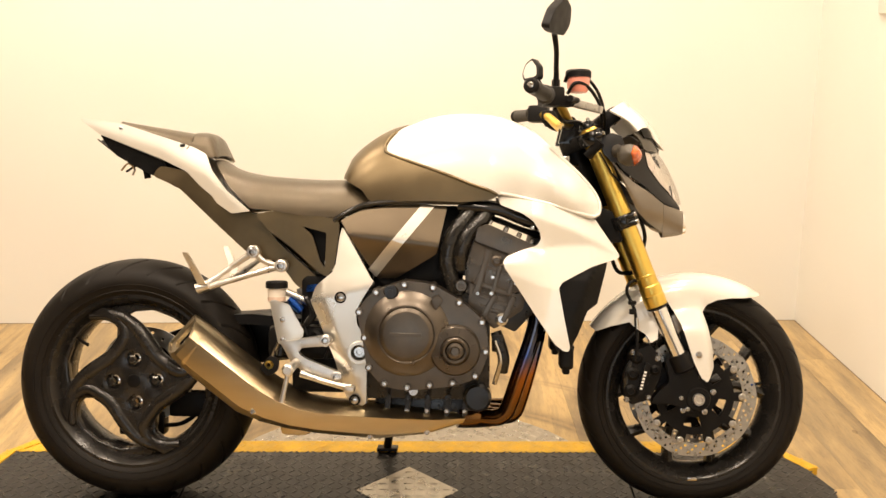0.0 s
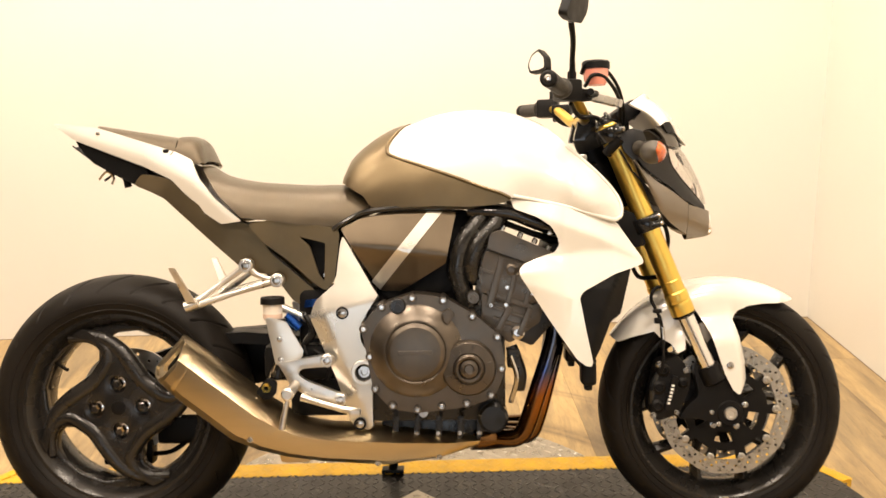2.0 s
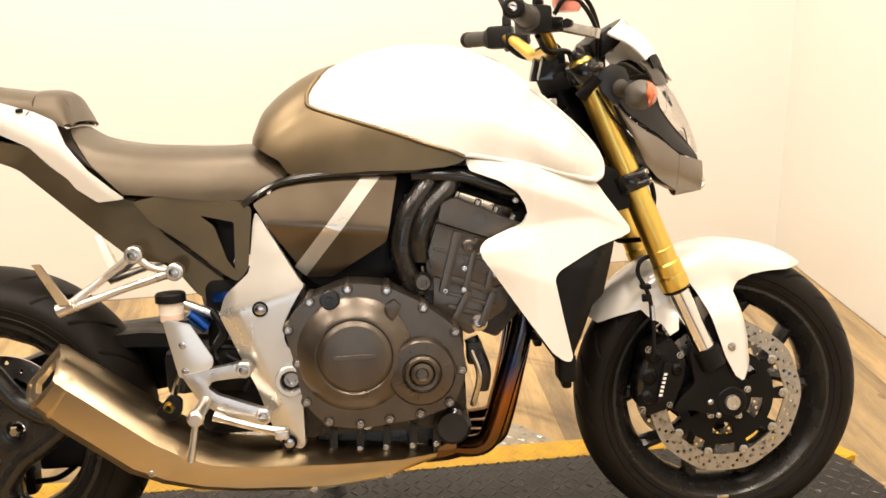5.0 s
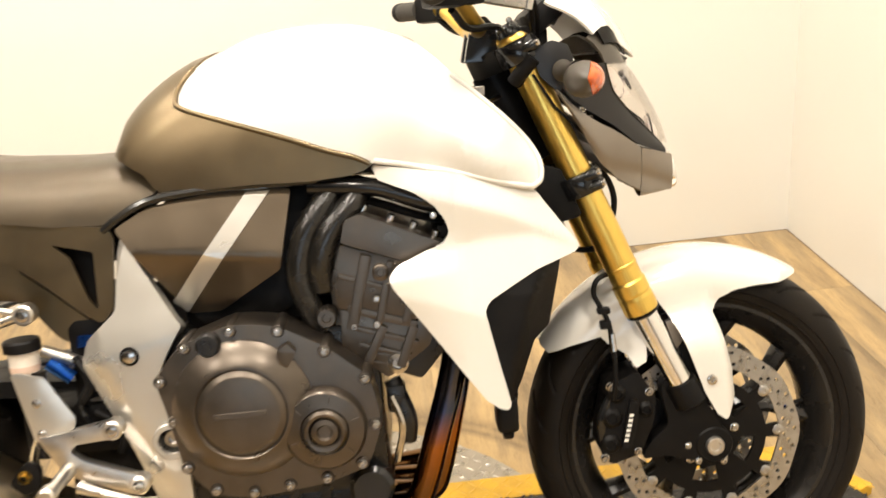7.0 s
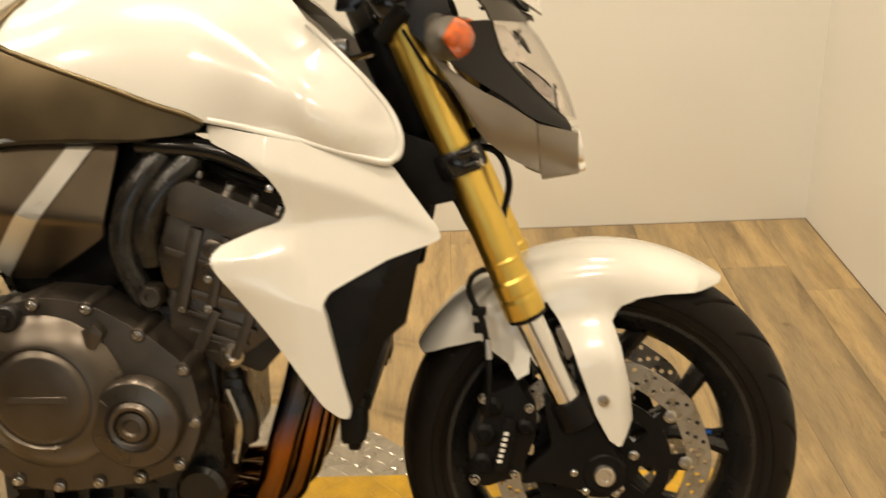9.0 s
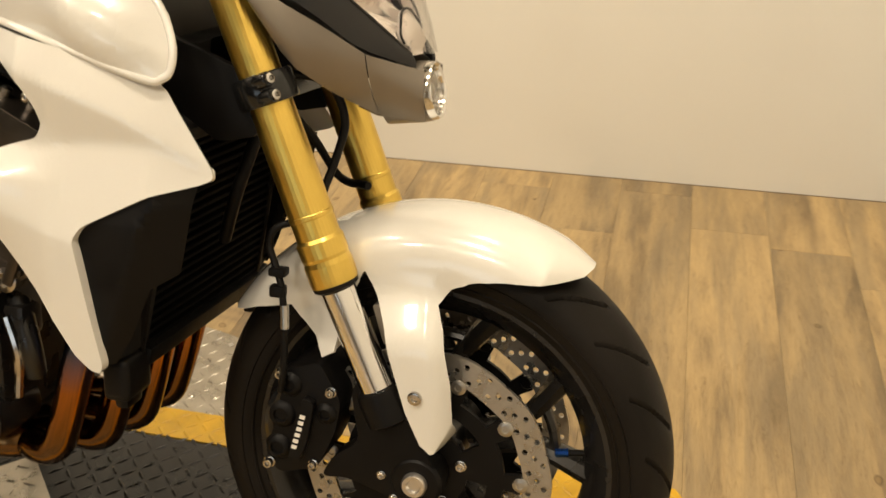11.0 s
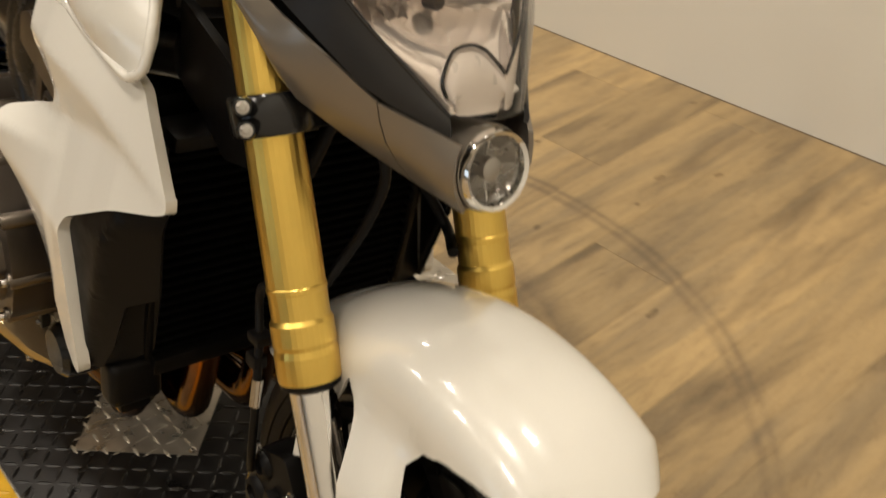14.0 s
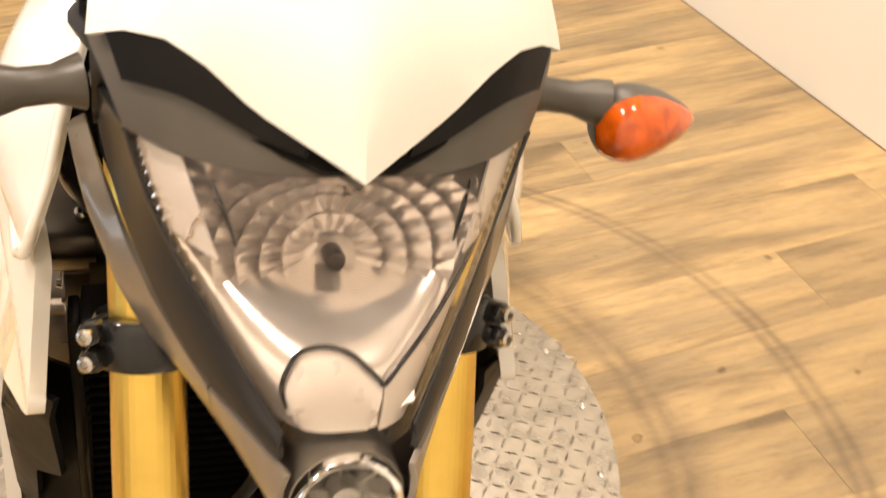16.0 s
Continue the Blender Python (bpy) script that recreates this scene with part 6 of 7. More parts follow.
    for c in res.children:
        if c.name.startswith(("exhaust_hanger", "hanger_bolt")):
            c.matrix_parent_inverse = res.matrix_basis.inverted()


def build_swingarm():
    arm = rounded([(-0.10, 0.46), (-0.20, 0.50), (-0.52, 0.475), (-0.74, 0.400), (-0.80, 0.335), (-0.77, 0.255), (-0.70, 0.245), (-0.52, 0.330), (-0.22, 0.370), (-0.10, 0.385)], 0.03, 5)
    sw = part("swingarm", plate(arm, 0.075, 0.150, (), 0.012, 2), M_black, bike, "black single-sided swingarm")
    part("cross_piece", box(-0.36, -0.12, -0.14, 0.13, 0.385, 0.47, 0.02), M_black, sw)
    part("hugger", sheet(rounded([(-0.28, 0.478), (-0.42, 0.490), (-0.60, 0.480), (-0.60, 0.462), (-0.42, 0.462), (-0.28, 0.452)], 0.008), lambda x, z: -0.045, 0.09, 0.05, -1), M_black, sw, "black rear hugger")
    part("shock_spring", merge(*[moved(lathe([(0.040, 0.0), (0.046, 0.005), (0.040, 0.010), (0.034, 0.005)], n=24, closed=True), pose(-0.215 - 0.004 * k, -0.085, 0.555 - 0.020 * k, 78, 0, 0)) for k in range(8)]), M_alu, sw, "silver shock spring")
    part("shock_collar", moved(lathe([(0.050, 0.0), (0.050, 0.018), (0.03, 0.02), (0, 0.02)], n=28), pose(-0.225, -0.09, 0.548, 78, 0, 0)), M_blue, sw, "blue preload collar")
    part("shock_body", tube([(-0.20, -0.08, 0.60), (-0.26, -0.085, 0.38)], 0.030, 18, curve=False), M_black, sw)
    part("inner_clutter", merge(box(-0.30, -0.16, -0.13, -0.03, 0.30, 0.40, 0.015), box(-0.28, -0.20, -0.12, 0.05, 0.44, 0.60, 0.02), tube([(-0.26, -0.14, 0.54), (-0.24, -0.15, 0.50), (-0.27, -0.145, 0.46), (-0.25, -0.14, 0.42)], 0.007, 8), tube([(-0.24, -0.15, 0.46), (-0.20, -0.152, 0.43), (-0.21, -0.15, 0.39)], 0.006, 8)), M_black, sw)
    can = part("shock_reservoir", tube([(-0.316, -0.125, 0.556), (-0.250, -0.120, 0.526)], 0.0095, 16, curve=False), M_alu, sw, "silver remote shock reservoir")
    part("adjuster", tube([(-0.308, -0.128, 0.537), (-0.276, -0.124, 0.508)], 0.012, 14, curve=False), M_blue, can, "blue anodised adjuster")
    part("return_hose", tube([(-0.262, -0.140, 0.545), (-0.246, -0.148, 0.505), (-0.262, -0.148, 0.470), (-0.248, -0.145, 0.430)], 0.006, 8), M_gloss, can)
    stand = part("side_stand", tube([(-0.06, 0.17, 0.29), (-0.075, 0.22, 0.16), (-0.09, 0.272, 0.064)], [0.014, 0.012, 0.012], 12), M_black, bike, "black side stand, folded down")
    part("stand_foot", box(-0.12, -0.06, 0.255, 0.305, 0.058, 0.068, 0.004), M_black, stand)


def build_cockpit():
    bar = part("handlebar", tube([(0.300, -0.345, 1.040), (0.325, -0.26, 1.036), (0.358, -0.185, 1.028), (0.388, -0.115, 0.992), (0.396, -0.06, 0.985), (0.396, 0.06, 0.985), (0.388, 0.115, 0.992), (0.358, 0.185, 1.028), (0.325, 0.26, 1.036), (0.300, 0.345, 1.040)],
                                 [0.011, 0.011, 0.0115, 0.013, 0.014, 0.014, 0.013, 0.0115, 0.011, 0.011], 16), M_gold, bike, "gold tapered handlebar")
    for s in (-1, 1):
        a, b = Vector((0.325, s * 0.255, 1.037)), Vector((0.287, s * 0.372, 1.043))
        grip = part("grip", turned([(0.012, 0), (0.0225, 0.0), (0.0225, 0.008), (0.0175, 0.012), (0.0170, 0.05), (0.0178, 0.09), (0.0172, 0.118), (0.012, 0.120)], a, b, 24), M_grip, bar, "worn rubber grip")
        part("bar_end", turned([(0.0165, 0.0), (0.0185, 0.004), (0.0180, 0.018), (0.013, 0.022), (0, 0.022)], b - (b - a).normalized() * 0.004, b + (b - a), 20), M_black, grip)
        part("end_screw", turned([(0.0075, 0), (0.0075, 0.003), (0.004, 0.004), (0, 0.002)], b + (b - a).normalized() * 0.018, b + (b - a), 12), M_steel, grip)
        part("switch_box", moved(box(-0.026, 0.030, -0.022, 0.022, -0.024, 0.024, 0.008), pose(0.338, s * 0.222, 1.036, 0, 0, -s * 18)), M_black, bar)
        part("lever_perch", moved(box(-0.014, 0.035, -0.016, 0.016, -0.012, 0.014, 0.005), pose(0.362, s * 0.188, 1.028, 0, 0, -s * 22)), M_black, bar)
        part("lever", tube([(0.392, s * 0.20, 1.028), (0.400, s * 0.24, 1.026), (0.382, s * 0.30, 1.022), (0.372, s * 0.36, 1.018)], [0.008, 0.007, 0.006, 0.0075], 10), M_black, bar)
        part("riser", plate(rounded([(0.372, 0.935), (0.388, 1.002), (0.410, 1.004), (0.424, 0.985), (0.424, 0.935)], 0.006), s * 0.035, s * 0.065, (), 0.003), M_gloss, bar)
        # mirror on its stalk
        foot = Vector((0.352, s * 0.205, 1.040))
        stalk = part("mirror", tube([foot, foot + Vector((0.0, s * 0.012, 0.05)), (0.350, s * 0.235, 1.105), (0.347, s * 0.275, 1.138 - (0.012 if s > 0 else 0)), (0.340, s * 0.300, 1.172 - (0.028 if s > 0 else 0))], [0.008, 0.0065, 0.006, 0.006, 0.007], 12), M_black, bike, "black rear-view mirror on a slim stalk")
        part("stalk_nut", turned([(0.010, 0), (0.010, 0.018), (0.007, 0.020)], foot + Vector((0, 0, 0.02)), foot + Vector((0, s * 0.01, 0.1)), 6), M_black, stalk)
        o = rounded([(-0.068, -0.034), (-0.050, 0.010), (0.005, 0.046), (0.052, 0.030), (0.064, -0.006), (0.040, -0.036), (-0.030, -0.040)], 0.012, 4)
        back = plate(o, -0.020, 0.0, (), 0.010, 3)
        m = (pose(0.335, s * 0.335, 1.206, 12, 0, 90 + s * 24) if s < 0 else pose(0.322, 0.325, 1.174, 12, 0, 116)) @ Matrix.Scale(1.0 if s < 0 else 0.82, 4)
        part("housing", moved(back, m), M_black, stalk)
        part("mirror_glass", moved(plate([(0.80 * u, 0.78 * v) for u, v in o], 0.0004, 0.0026, (), 0.0), m), M_mirror, stalk)
    # right-hand brake reservoir, master cylinder, hoses
    res = part("brake_reservoir", lathe([(0, 0), (0.020, 0), (0.027, 0.012), (0.028, 0.036), (0, 0.036)], n=28), M_fluid, bike, "front brake reservoir with reddish fluid")
    res.matrix_basis = pose(0.408, -0.185, 1.050, 90, 0, 0)
    part("cap", lathe([(0, 0.036), (0.031, 0.036), (0.0315, 0.050), (0.028, 0.054), (0.010, 0.054), (0.009, 0.051), (0, 0.051)], n=28), M_black, res, "black ribbed cap")
    part("outlet", turned([(0.006, 0), (0.006, 0.02)], (-0.027, -0.012, 0.0), (-0.05, -0.012, 0.0), 10), M_black, res)
    mc = part("master_cylinder", moved(box(-0.040, 0.036, -0.014, 0.014, -0.012, 0.012, 0.005), pose(0.428, -0.165, 1.020, 0, 12, 14) @ Matrix.Diagonal((0.9, 0.8, 0.75, 1))), M_disc, bike, "bare aluminium brake master cylinder")
    part("banjo", turned([(0.010, -0.008), (0.010, 0.008), (0.006, 0.010), (0, 0.010)], (0.462, -0.158, 1.012), (0.47, -0.158, 1.05), 12), M_steel, mc)
    for p, r in (([(0.375, -0.19, 1.075), (0.386, -0.20, 1.098), (0.420, -0.19, 1.092), (0.460, -0.15, 1.055), (0.482, -0.11, 1.00), (0.484, -0.08, 0.955)], 0.0042), ([(0.380, -0.205, 1.045), (0.398, -0.215, 1.070), (0.430, -0.20, 1.062), (0.466, -0.15, 1.02), (0.476, -0.10, 0.97)], 0.0042),
                 ([(0.350, -0.20, 1.01), (0.375, -0.15, 0.985), (0.420, -0.10, 0.985), (0.45, -0.05, 0.97)], 0.0055), ([(0.345, 0.20, 1.02), (0.38, 0.17, 0.99), (0.43, 0.10, 0.98), (0.46, 0.04, 0.96)], 0.0055)):
        part("cable", tube(p, r, 8), M_black, mc)
    meter = part("instrument_panel", moved(box(-0.030, 0.030, -0.075, 0.075, -0.020, 0.020, 0.012), pose(0.500, 0, 1.000, 0, -35, 0)), M_black, bike, "dark instrument panel with a clear visor")
    part("visor", shell([[(0.512, y, 0.985 - 0.8 * y * y), (0.530, y, 1.015 - 1.4 * y * y), (0.548, y, 1.046 - 3.0 * y * y)] for y in np.linspace(-0.07, 0.07, 9)], 0.002), M_smoke, meter)
    part("stay", merge(box(0.455, 0.505, -0.06, 0.06, 0.945, 0.985, 0.01), tube([(0.46, -0.09, 0.95), (0.50, -0.10, 0.93)], 0.010, 10)), M_black, meter)


LENS_C = [(0.628, 0.914), (0.644, 0.895), (0.660, 0.868), (0.675, 0.840), (0.687, 0.810), (0.696, 0.781)]
LENS_W = [0.1165, 0.111, 0.101, 0.083, 0.060, 0.038]
LENS_DROP = [0.048, 0.060, 0.066, 0.056, 0.036, 0.016]    # how far its sides sweep back


def lens_at(v, h, back=0.0):
    """A point of the headlight's face: v from top to bottom, h across."""
    k = np.linspace(0, 1, len(LENS_C))
    x, z, w, drop = (float(np.interp(v, k, c)) for c in ([c[0] for c in LENS_C], [c[1] for c in LENS_C], LENS_W, LENS_DROP))
    return (x - drop * abs(h) ** 3 - back, w * h, z + 0.004 * (1 - v) * h * h - back * 0.3)


BAND = [(0.498, 0.135, 0.912), (0.520, 0.128, 0.872), (0.555, 0.118, 0.846), (0.592, 0.104, 0.822), (0.632, 0.079, 0.788), (0.686, 0.040, 0.767)]


def along(points, v):
    k = np.linspace(0, 1, len(points))
    return tuple(float(np.interp(v, k, [p[i] for p in points])) for i in range(3))


def cowl_edge(h, back=0.0):
    """The lower edge of the white nose cowl: down to its point in the middle, level at the cheeks."""
    y = abs(h) * 0.134
    x, z = (float(np.interp(y, [0, 0.012, 0.053, 0.078, 0.096, 0.115, 0.134], c)) for c in ([0.647, 0.640, 0.613, 0.600, 0.589, 0.575, 0.560], [0.920, 0.926, 0.944, 0.964, 0.972, 0.970, 0.961]))
    return (x - back, 0.134 * h, z - 0.4 * back)


def build_headlight():
    hs = np.linspace(-1, 1, 21)
    lamp = part("headlight", shell([[lens_at(v, h) for h in hs] for v in np.linspace(0, 1, 16)], 0.002), M_glass, bike, "large clear teardrop headlight with a faceted reflector")
    lamp.visible_shadow = False
    # reflector: a bowl of stepped facets in fans round the bulb, a smooth plate and a humped chin below, pale side
    # plates (a window at -y, lens glare at +y)
    LONG, MID = 0.162, 0.46

    def spot(y, down, back):
        """A point behind the face, by its distance across and down from the bowl's middle."""
        v = MID + down / LONG
        w = float(np.interp(v, np.linspace(0, 1, len(LENS_C)), LENS_W))
        return lens_at(min(max(v, 0.0), 1.0), y / w, back), v, y / w

    BOWL = 0.086
    deep = lambda r: 0.012 + 0.062 * max(0.0, 1 - (r / BOWL) ** 2)
    bm = bmesh.new()
    rings = [0.016, 0.030, 0.044, 0.058, 0.072, 0.086]
    for k, (r0, r1) in enumerate(zip(rings, rings[1:])):
        n = 14 + 2 * k
        for j in range(n):
            a0, a1 = radians(-28 + 236 * j / n), radians(-28 + 236 * (j + 1) / n)
            am = (a0 + a1) / 2
            quad = []
            for r, a, e in ((r0, a0, 0.0035), (r0, am, 0.0008), (r0, a1, 0.0035), (r1, a1, -0.0030), (r1, am, -0.0055), (r1, a0, -0.0030)):
                quad.append(spot(r * math.cos(a), -r * math.sin(a), deep(r) + e))
            if all(0.02 < q[1] and abs(q[2]) < 0.94 for q in quad):
                p = [bm.verts.new(q[0]) for q in quad]
                bm.faces.new((p[0], p[1], p[4], p[5]))
                bm.faces.new((p[1], p[2], p[3], p[4]))
    ref = part("reflector", bm, M_copper, lamp, "silvery stepped reflector bowl", angle=12)
    # everything behind the bowl's facets
    part("reflector_back", loft([[lens_at(v, h, 0.016 + 0.070 * (1 - h * h) * math.sin(math.pi * min(1.0, 0.18 + v)) ** 1.5) for h in np.linspace(-0.97, 0.97, 25)] for v in np.linspace(0.01, 0.98, 17)]), M_copper, lamp)
    part("smooth_plate", shell([[spot(y, d, deep(math.hypot(y, d)) - 0.006)[0] for y in np.linspace(-0.034, 0.040, 9)] for d in np.linspace(0.016, 0.075, 8)], 0.0015), M_plate, ref)
    hump = [(0.90, -0.70), (0.83, -0.66), (0.74, -0.52), (0.67, -0.38), (0.645, -0.20), (0.67, -0.02), (0.74, 0.16), (0.80, 0.32)]
    pts = [(p.x, p.y) for p in smooth_path([(a, c, 0) for a, c in hump], 4)]
    part("chin_reflector", shell([[lens_at(v + (0.985 - v) * t, h + (0.92 * h - h) * t, 0.016 - 0.007 * math.sin(math.pi * min(1, t * 1.2))) for v, h in pts] for t in (0, 0.08, 0.25, 0.5, 0.8, 1.0)], 0.0015), M_plate, ref)
    part("chin_wing", shell([[lens_at(v + (0.985 - v) * t, h + (0.97 - h) * t * 0.2, 0.013) for v, h in ((0.80, 0.32), (0.73, 0.46), (0.64, 0.60), (0.54, 0.74), (0.46, 0.83))] for t in (0, 0.3, 0.6, 1.0)], 0.0015), M_plate, ref)
    divide = pts + [(0.74, 0.42), (0.64, 0.58), (0.54, 0.72), (0.46, 0.82), (0.38, 0.88)]
    part("divider", tube([lens_at(v, h, 0.0125) for v, h in divide], 0.0015, 8, 2), M_gloss, ref)
    c = Vector((0.571, 0.0, 0.838))
    out = Vector((0.985, 0, 0.17)).normalized()
    part("bulb_ring", turned([(0.019, -0.006), (0.018, 0.004), (0.0145, 0.003), (0.0135, -0.010), (0, -0.012)], c, c + out, 28), M_chrome, lamp)
    part("bulb_socket", turned([(0.0150, -0.002), (0.0130, -0.005), (0, -0.006)], c, c + out, 24), M_bulb, lamp, "dark bulb socket")
    bulb = part("bulb", turned([(0.0062, -0.012), (0.0062, 0.026), (0, 0.030)], c, c + out, 16), M_glass, lamp)
    part("bulb_cap", turned([(0.0066, 0.022), (0.0068, 0.034), (0.0055, 0.037), (0, 0.0375)], c, c + out, 18), M_bulb, bulb)
    for s in (-1, 1):
        # pale window at -y; at +y the same plate paints the lens's white reflection
        window = part("side_window_glare", shell([[lens_at(v, s * h, 0.009 + 0.010 * (0.95 - h)) for h in (0.76 - 0.12 * v, 0.84, 0.95)] for v in np.linspace(0.03, 0.42, 9)], 0.0015), M_plate, lamp)
        part("window_slot", tube([lens_at(v, s * (0.66 - 0.22 * v), 0.012) for v in (0.10, 0.22, 0.34)], [0.0015, 0.004, 0.0015], 8, 4, 0.4), M_gloss, window)
        for k in range(14):
            v = 0.03 + 0.045 * k
            p = Vector(lens_at(v, s * 0.955, 0.006))
            part("tooth", moved(lathe([(0.0, -0.002), (0.0026, 0.0), (0.0, 0.002)], n=6), Matrix.Translation(p)), M_chrome, window)
        part("lens_edge", tube([lens_at(v, s * 0.995) for v in np.linspace(0, 1, 9)], 0.0016, 8), M_gloss, lamp)
    shellback = [[(0.470, 0.135 * h, 0.93 - 0.02 * h * h), (0.500, 0.13 * h, 0.86), (0.560, 0.10 * h, 0.80), (0.640, 0.05 * h, 0.755)] for h in np.linspace(-1, 1, 9)]
    part("bucket", shell(shellback, 0.004), M_black, lamp)
    for s in (-1, 1):
        rows = []
        for v in np.linspace(0, 1, 14):
            a, b = Vector(lens_at(v, s)), Vector(along(BAND, v))
            b.y *= s
            rows.append([tuple(a.lerp(b, t) + Vector((0.002, s * 0.001, 0.002)) * math.sin(math.pi * t)) for t in (0, 0.15, 0.4, 0.7, 0.9, 1.0)])
        part("side_band", shell(rows, 0.004), M_band, lamp, "dark grey side band")
        up = [(0.500, 0.137, 0.890), (0.525, 0.129, 0.866), (0.558, 0.119, 0.842), (0.595, 0.105, 0.818), (0.640, 0.074, 0.781), (0.696, 0.037, 0.764)]
        lo = [(0.506, 0.142, 0.872), (0.530, 0.134, 0.831), (0.564, 0.108, 0.769), (0.600, 0.068, 0.735), (0.645, 0.031, 0.708), (0.696, 0.026, 0.705)]
        for name, v0, v1, m in (("chin_panel", 0.0, 0.79, M_taupe), ("chin_tip", 0.795, 1.0, M_taupe)):
            rows = []
            for v in np.linspace(v0, v1, 12):
                a, b = Vector(along(up, v)), Vector(along(lo, v))
                a = a.lerp(b, 0.22 * max(0.0, 1 - v / 0.82))
                rows.append([((p := a.lerp(b, t))[0], s * (p[1] + 0.009 * math.sin(math.pi * t)), p[2]) for t in (0, 0.2, 0.45, 0.7, 0.9, 1.0)])
            part(name, shell(rows, 0.004), m, lamp, "taupe metallic chin panel" if name == "chin_panel" else "taupe metallic chin tip")
    part("chin_floor", shell([[(along(lo, v)[0] - 0.004, h * along(lo, v)[1], along(lo, v)[2] + 0.003) for h in (-1, -0.5, 0, 0.5, 1)] for v in np.linspace(0.72, 1, 8)], 0.003), M_satin, lamp)
    c = Vector((0.691, 0.0, 0.737))
    out = Vector((0.985, 0, 0.17)).normalized()
    pl = part("position_lamp", turned([(0.0335, -0.05), (0.0335, 0.008), (0.0318, 0.012), (0.0285, 0.010), (0.0270, 0.004)], c, c + out, 40), M_chrome, lamp, "chrome-ringed round position lamp")
    part("lamp_bowl", turned([(0.0270, 0.004), (0.020, -0.010), (0.009, -0.016), (0, -0.016)], c, c + out, 32), M_disc, pl)
    part("lamp_lens", turned([(0.0278, 0.005), (0.020, 0.009), (0.010, 0.011), (0, 0.0115)], c, c + out, 32), M_glass, pl).visible_shadow = False
    part("lamp_rim", turned([(0.0345, -0.05), (0.0355, -0.01), (0.0345, 0.003), (0.0335, 0.003)], c, c + out, 40), M_taupe, pl)
    for k in range(7):
        a = 2 * math.pi * k / 7
        e1, e2 = Vector((0, 1, 0)), out.cross(Vector((0, 1, 0)))
        part("lamp_rib", tube([c + out * (-0.002) + (e1 * math.cos(a) + e2 * math.sin(a)) * 0.011, c + out * 0.005 + (e1 * math.cos(a) + e2 * math.sin(a)) * 0.026], 0.0012, 6, curve=False), M_disc, pl)
    part("lamp_centre", turned([(0.0095, -0.012), (0.0095, 0.004), (0.006, 0.006), (0, 0.006)], c, c + out, 18), M_disc, pl)
    # brow between the lens and the white cowl, black sheets for its shaded vents, then the cowl
    brow = part("brow", shell([[tuple(Vector(lens_at(0, h)).lerp(Vector(cowl_edge(h, 0.010)), t) + Vector((0.004, 0, 0.003)) * math.sin(math.pi * t)) for h in hs] for t in (0, 0.3, 0.7, 1)], 0.004), M_grey, lamp, "dark grey brow with black sheets for its shaded vents")
    for s in (-1, 1):
        # no hollow is cut: a raised black sheet paints the vent's shade
        part("vent", shell([[tuple(Vector(lens_at(0, s * h)).lerp(Vector(cowl_edge(s * h, 0.004)), d) + Vector((0.0052, 0, 0.0042))) for h in np.linspace(0.22, 0.93, 13)] for d in (0.52, 0.75, 0.98)], 0.003), M_black, brow)
    rows = []
    for t in np.linspace(0, 1, 12):
        row = []
        for h in np.linspace(-1, 1, 29):
            a, b = Vector(cowl_edge(h)), Vector((0.548 - 0.055 * h * h, 0.125 * h, 1.050 - 0.035 * h * h))
            bulge = math.sin(math.pi * min(1.0, t + 0.08)) * (1 - 0.6 * abs(h))
            row.append(tuple(a.lerp(b, t) + Vector((0.014, 0, 0.012)) * bulge))
        rows.append(row)
    part("nose_cowl", shell(rows, 0.004), M_pearl, lamp, "pearl white pointed nose cowl")
    part("upper_arm", shell([[(0.565, s * 0.118, 0.935), (0.595, s * 0.09, 0.940), (0.636, s * 0.02, 0.922)] for s in (-1, 1)], 0.003), M_black, lamp)
    for s in (-1, 1):
        part("side_cover", plate(rounded([(0.468, 0.943), (0.498, 0.958), (0.522, 0.950), (0.530, 0.928), (0.520, 0.896), (0.505, 0.880), (0.478, 0.906)], 0.004), s * 0.122, s * 0.133, (), 0.002, 2), M_band, lamp)
        part("mount_arm", tube([(0.470, s * 0.135, 0.935), (0.452, s * 0.128, 0.915), (0.440, s * 0.12, 0.90)], 0.012, 10), M_black, lamp)
        a, b = Vector((0.512, s * 0.138, 0.912)), Vector((0.526, s * 0.198, 0.910))
        ind = part("turn_signal", turned([(0.017, 0), (0.0150, 0.006), (0.0115, 0.016), (0.0115, 0.034), (0.015, 0.046), (0.016, 0.058)], a, b, 20), M_grey, bike, "front turn signal with an orange lens")
        prof = [(0.0, 0.186), (0.013, 0.187), (0.020, 0.192), (0.025, 0.200), (0.0265, 0.209), (0.0252, 0.220), (0.0212, 0.233), (0.0155, 0.246), (0.0085, 0.257), (0.003, 0.263), (0.0, 0.264)]
        for name, material, keep in (("shell", M_grey, -1), ("lens", M_orange, 1)):
            rows = []
            for k in range(17):
                g = (math.pi * k / 16 - math.pi / 2) * (1.22 if keep < 0 else 0.78)
                rows.append([(0.532 + keep * (r * math.cos(g) * 1.12 + 0.0004) - 0.10 * (y - 0.19), s * y, 0.898 + 0.03 * (y - 0.19) + r * math.sin(g)) for r, y in prof])
            part(name, shell(rows, 0.0015), material, ind, "orange lens" if keep > 0 else "")


build_rear_wheel()
build_front_wheel()
build_fork()
build_mudguard()
build_tank()
build_seat()
build_tail()
build_side_panels()
build_shrouds()
build_engine()
build_exhaust()
build_footrests()
build_swingarm()
build_cockpit()
build_headlight()


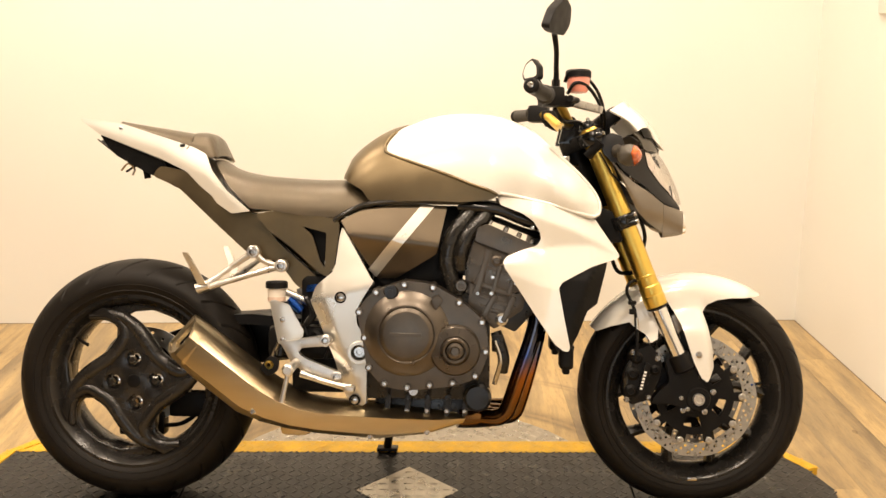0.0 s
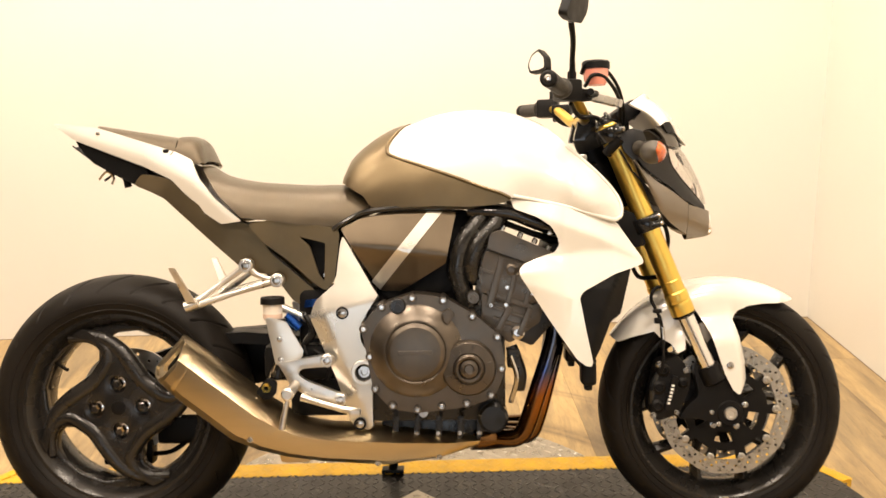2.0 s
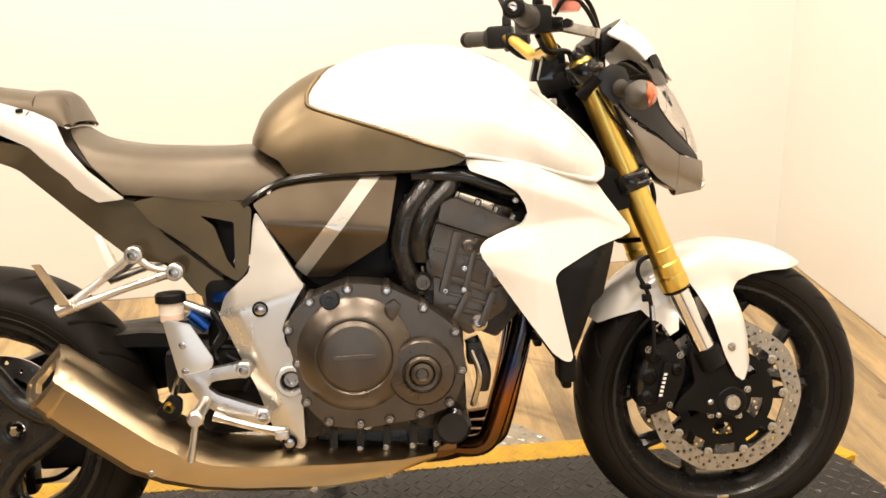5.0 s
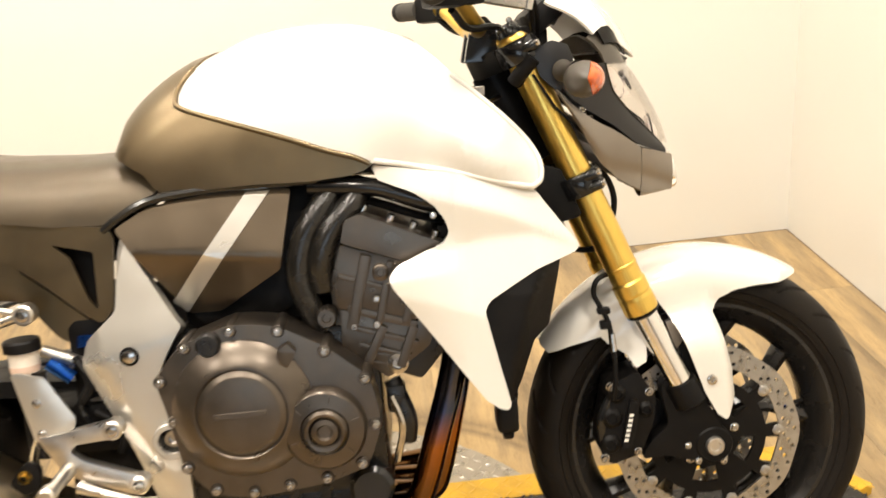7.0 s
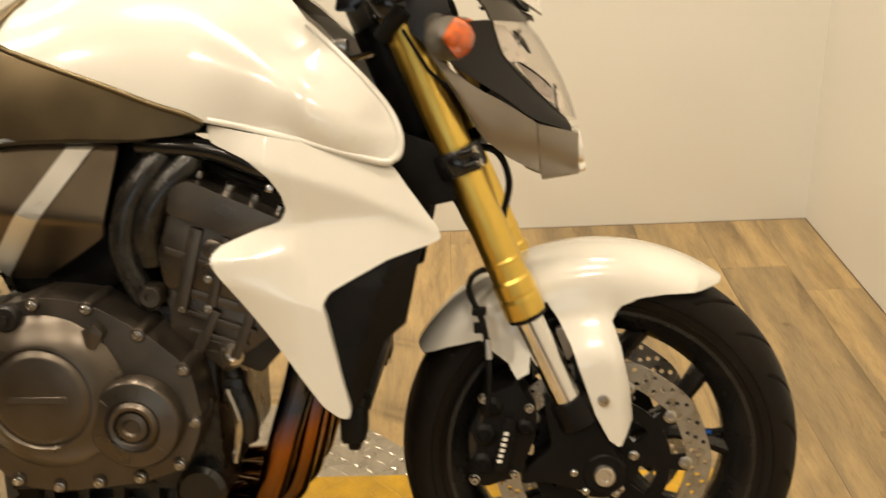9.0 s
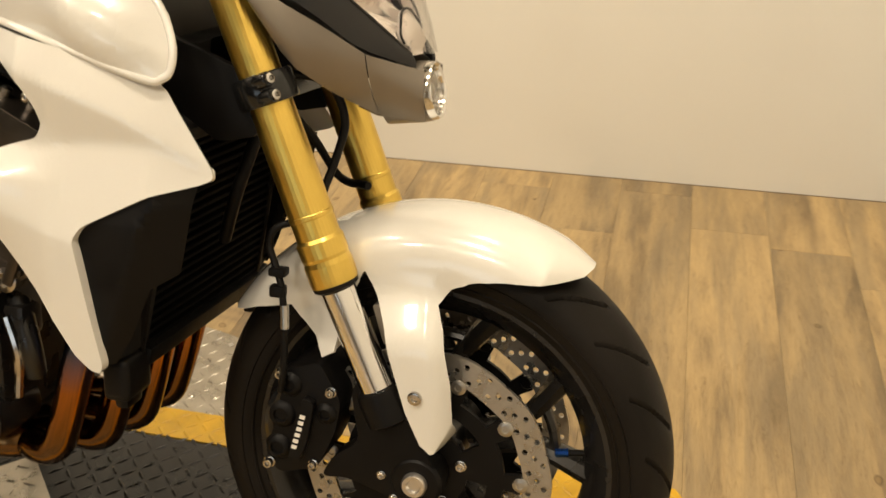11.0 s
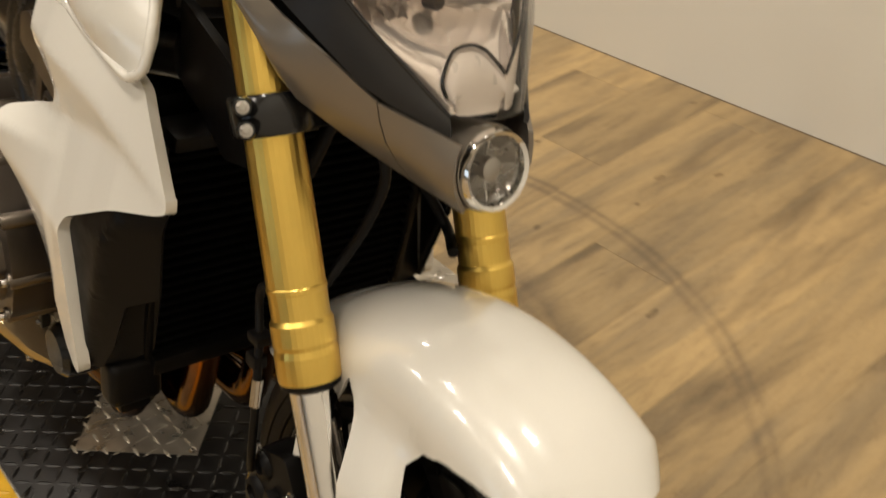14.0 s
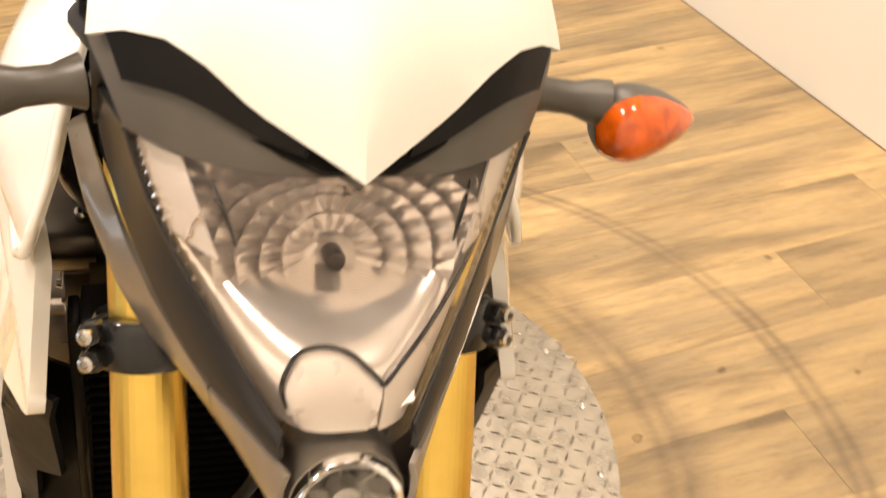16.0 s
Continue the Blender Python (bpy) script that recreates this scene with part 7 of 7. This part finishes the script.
# ---------------------------------------------------------------- floor planks, last
def build_planks():
    rng = random.Random(5)
    w, l, g = 0.184, 1.22, 0.0004
    bm = box(-w / 2 + g / 2, w / 2 - g / 2, -l / 2 + g / 2, l / 2 - g / 2, -0.006, 0, 0.0004, 1)
    whole = mesh_of("plank", bm, M_wood)
    cut = {}
    i = 0
    x = WALL_X - 0.06
    while x > -2.6:
        y = WALL_Y - 0.004 + rng.uniform(0, l)
        while y > -1.2:
            hi, lo = min(y, WALL_Y - 0.004), y - l
            if hi - lo > 0.03:
                xr = min(x + w / 2, WALL_X - 0.004)
                if hi == y and xr == x + w / 2:
                    me = whole
                else:
                    me = mesh_of("plank", box(-w / 2 + g / 2, xr - x - g / 2, -(hi - lo) / 2 + g / 2, (hi - lo) / 2 - g / 2, -0.006, 0, 0.0004, 1), M_wood)
                ob = new("plank", me)
                ob.location = (x, (hi + lo) / 2, FLOOR)
                ob.parent = FLOOR_OB
            y -= l
        x -= w


build_planks()
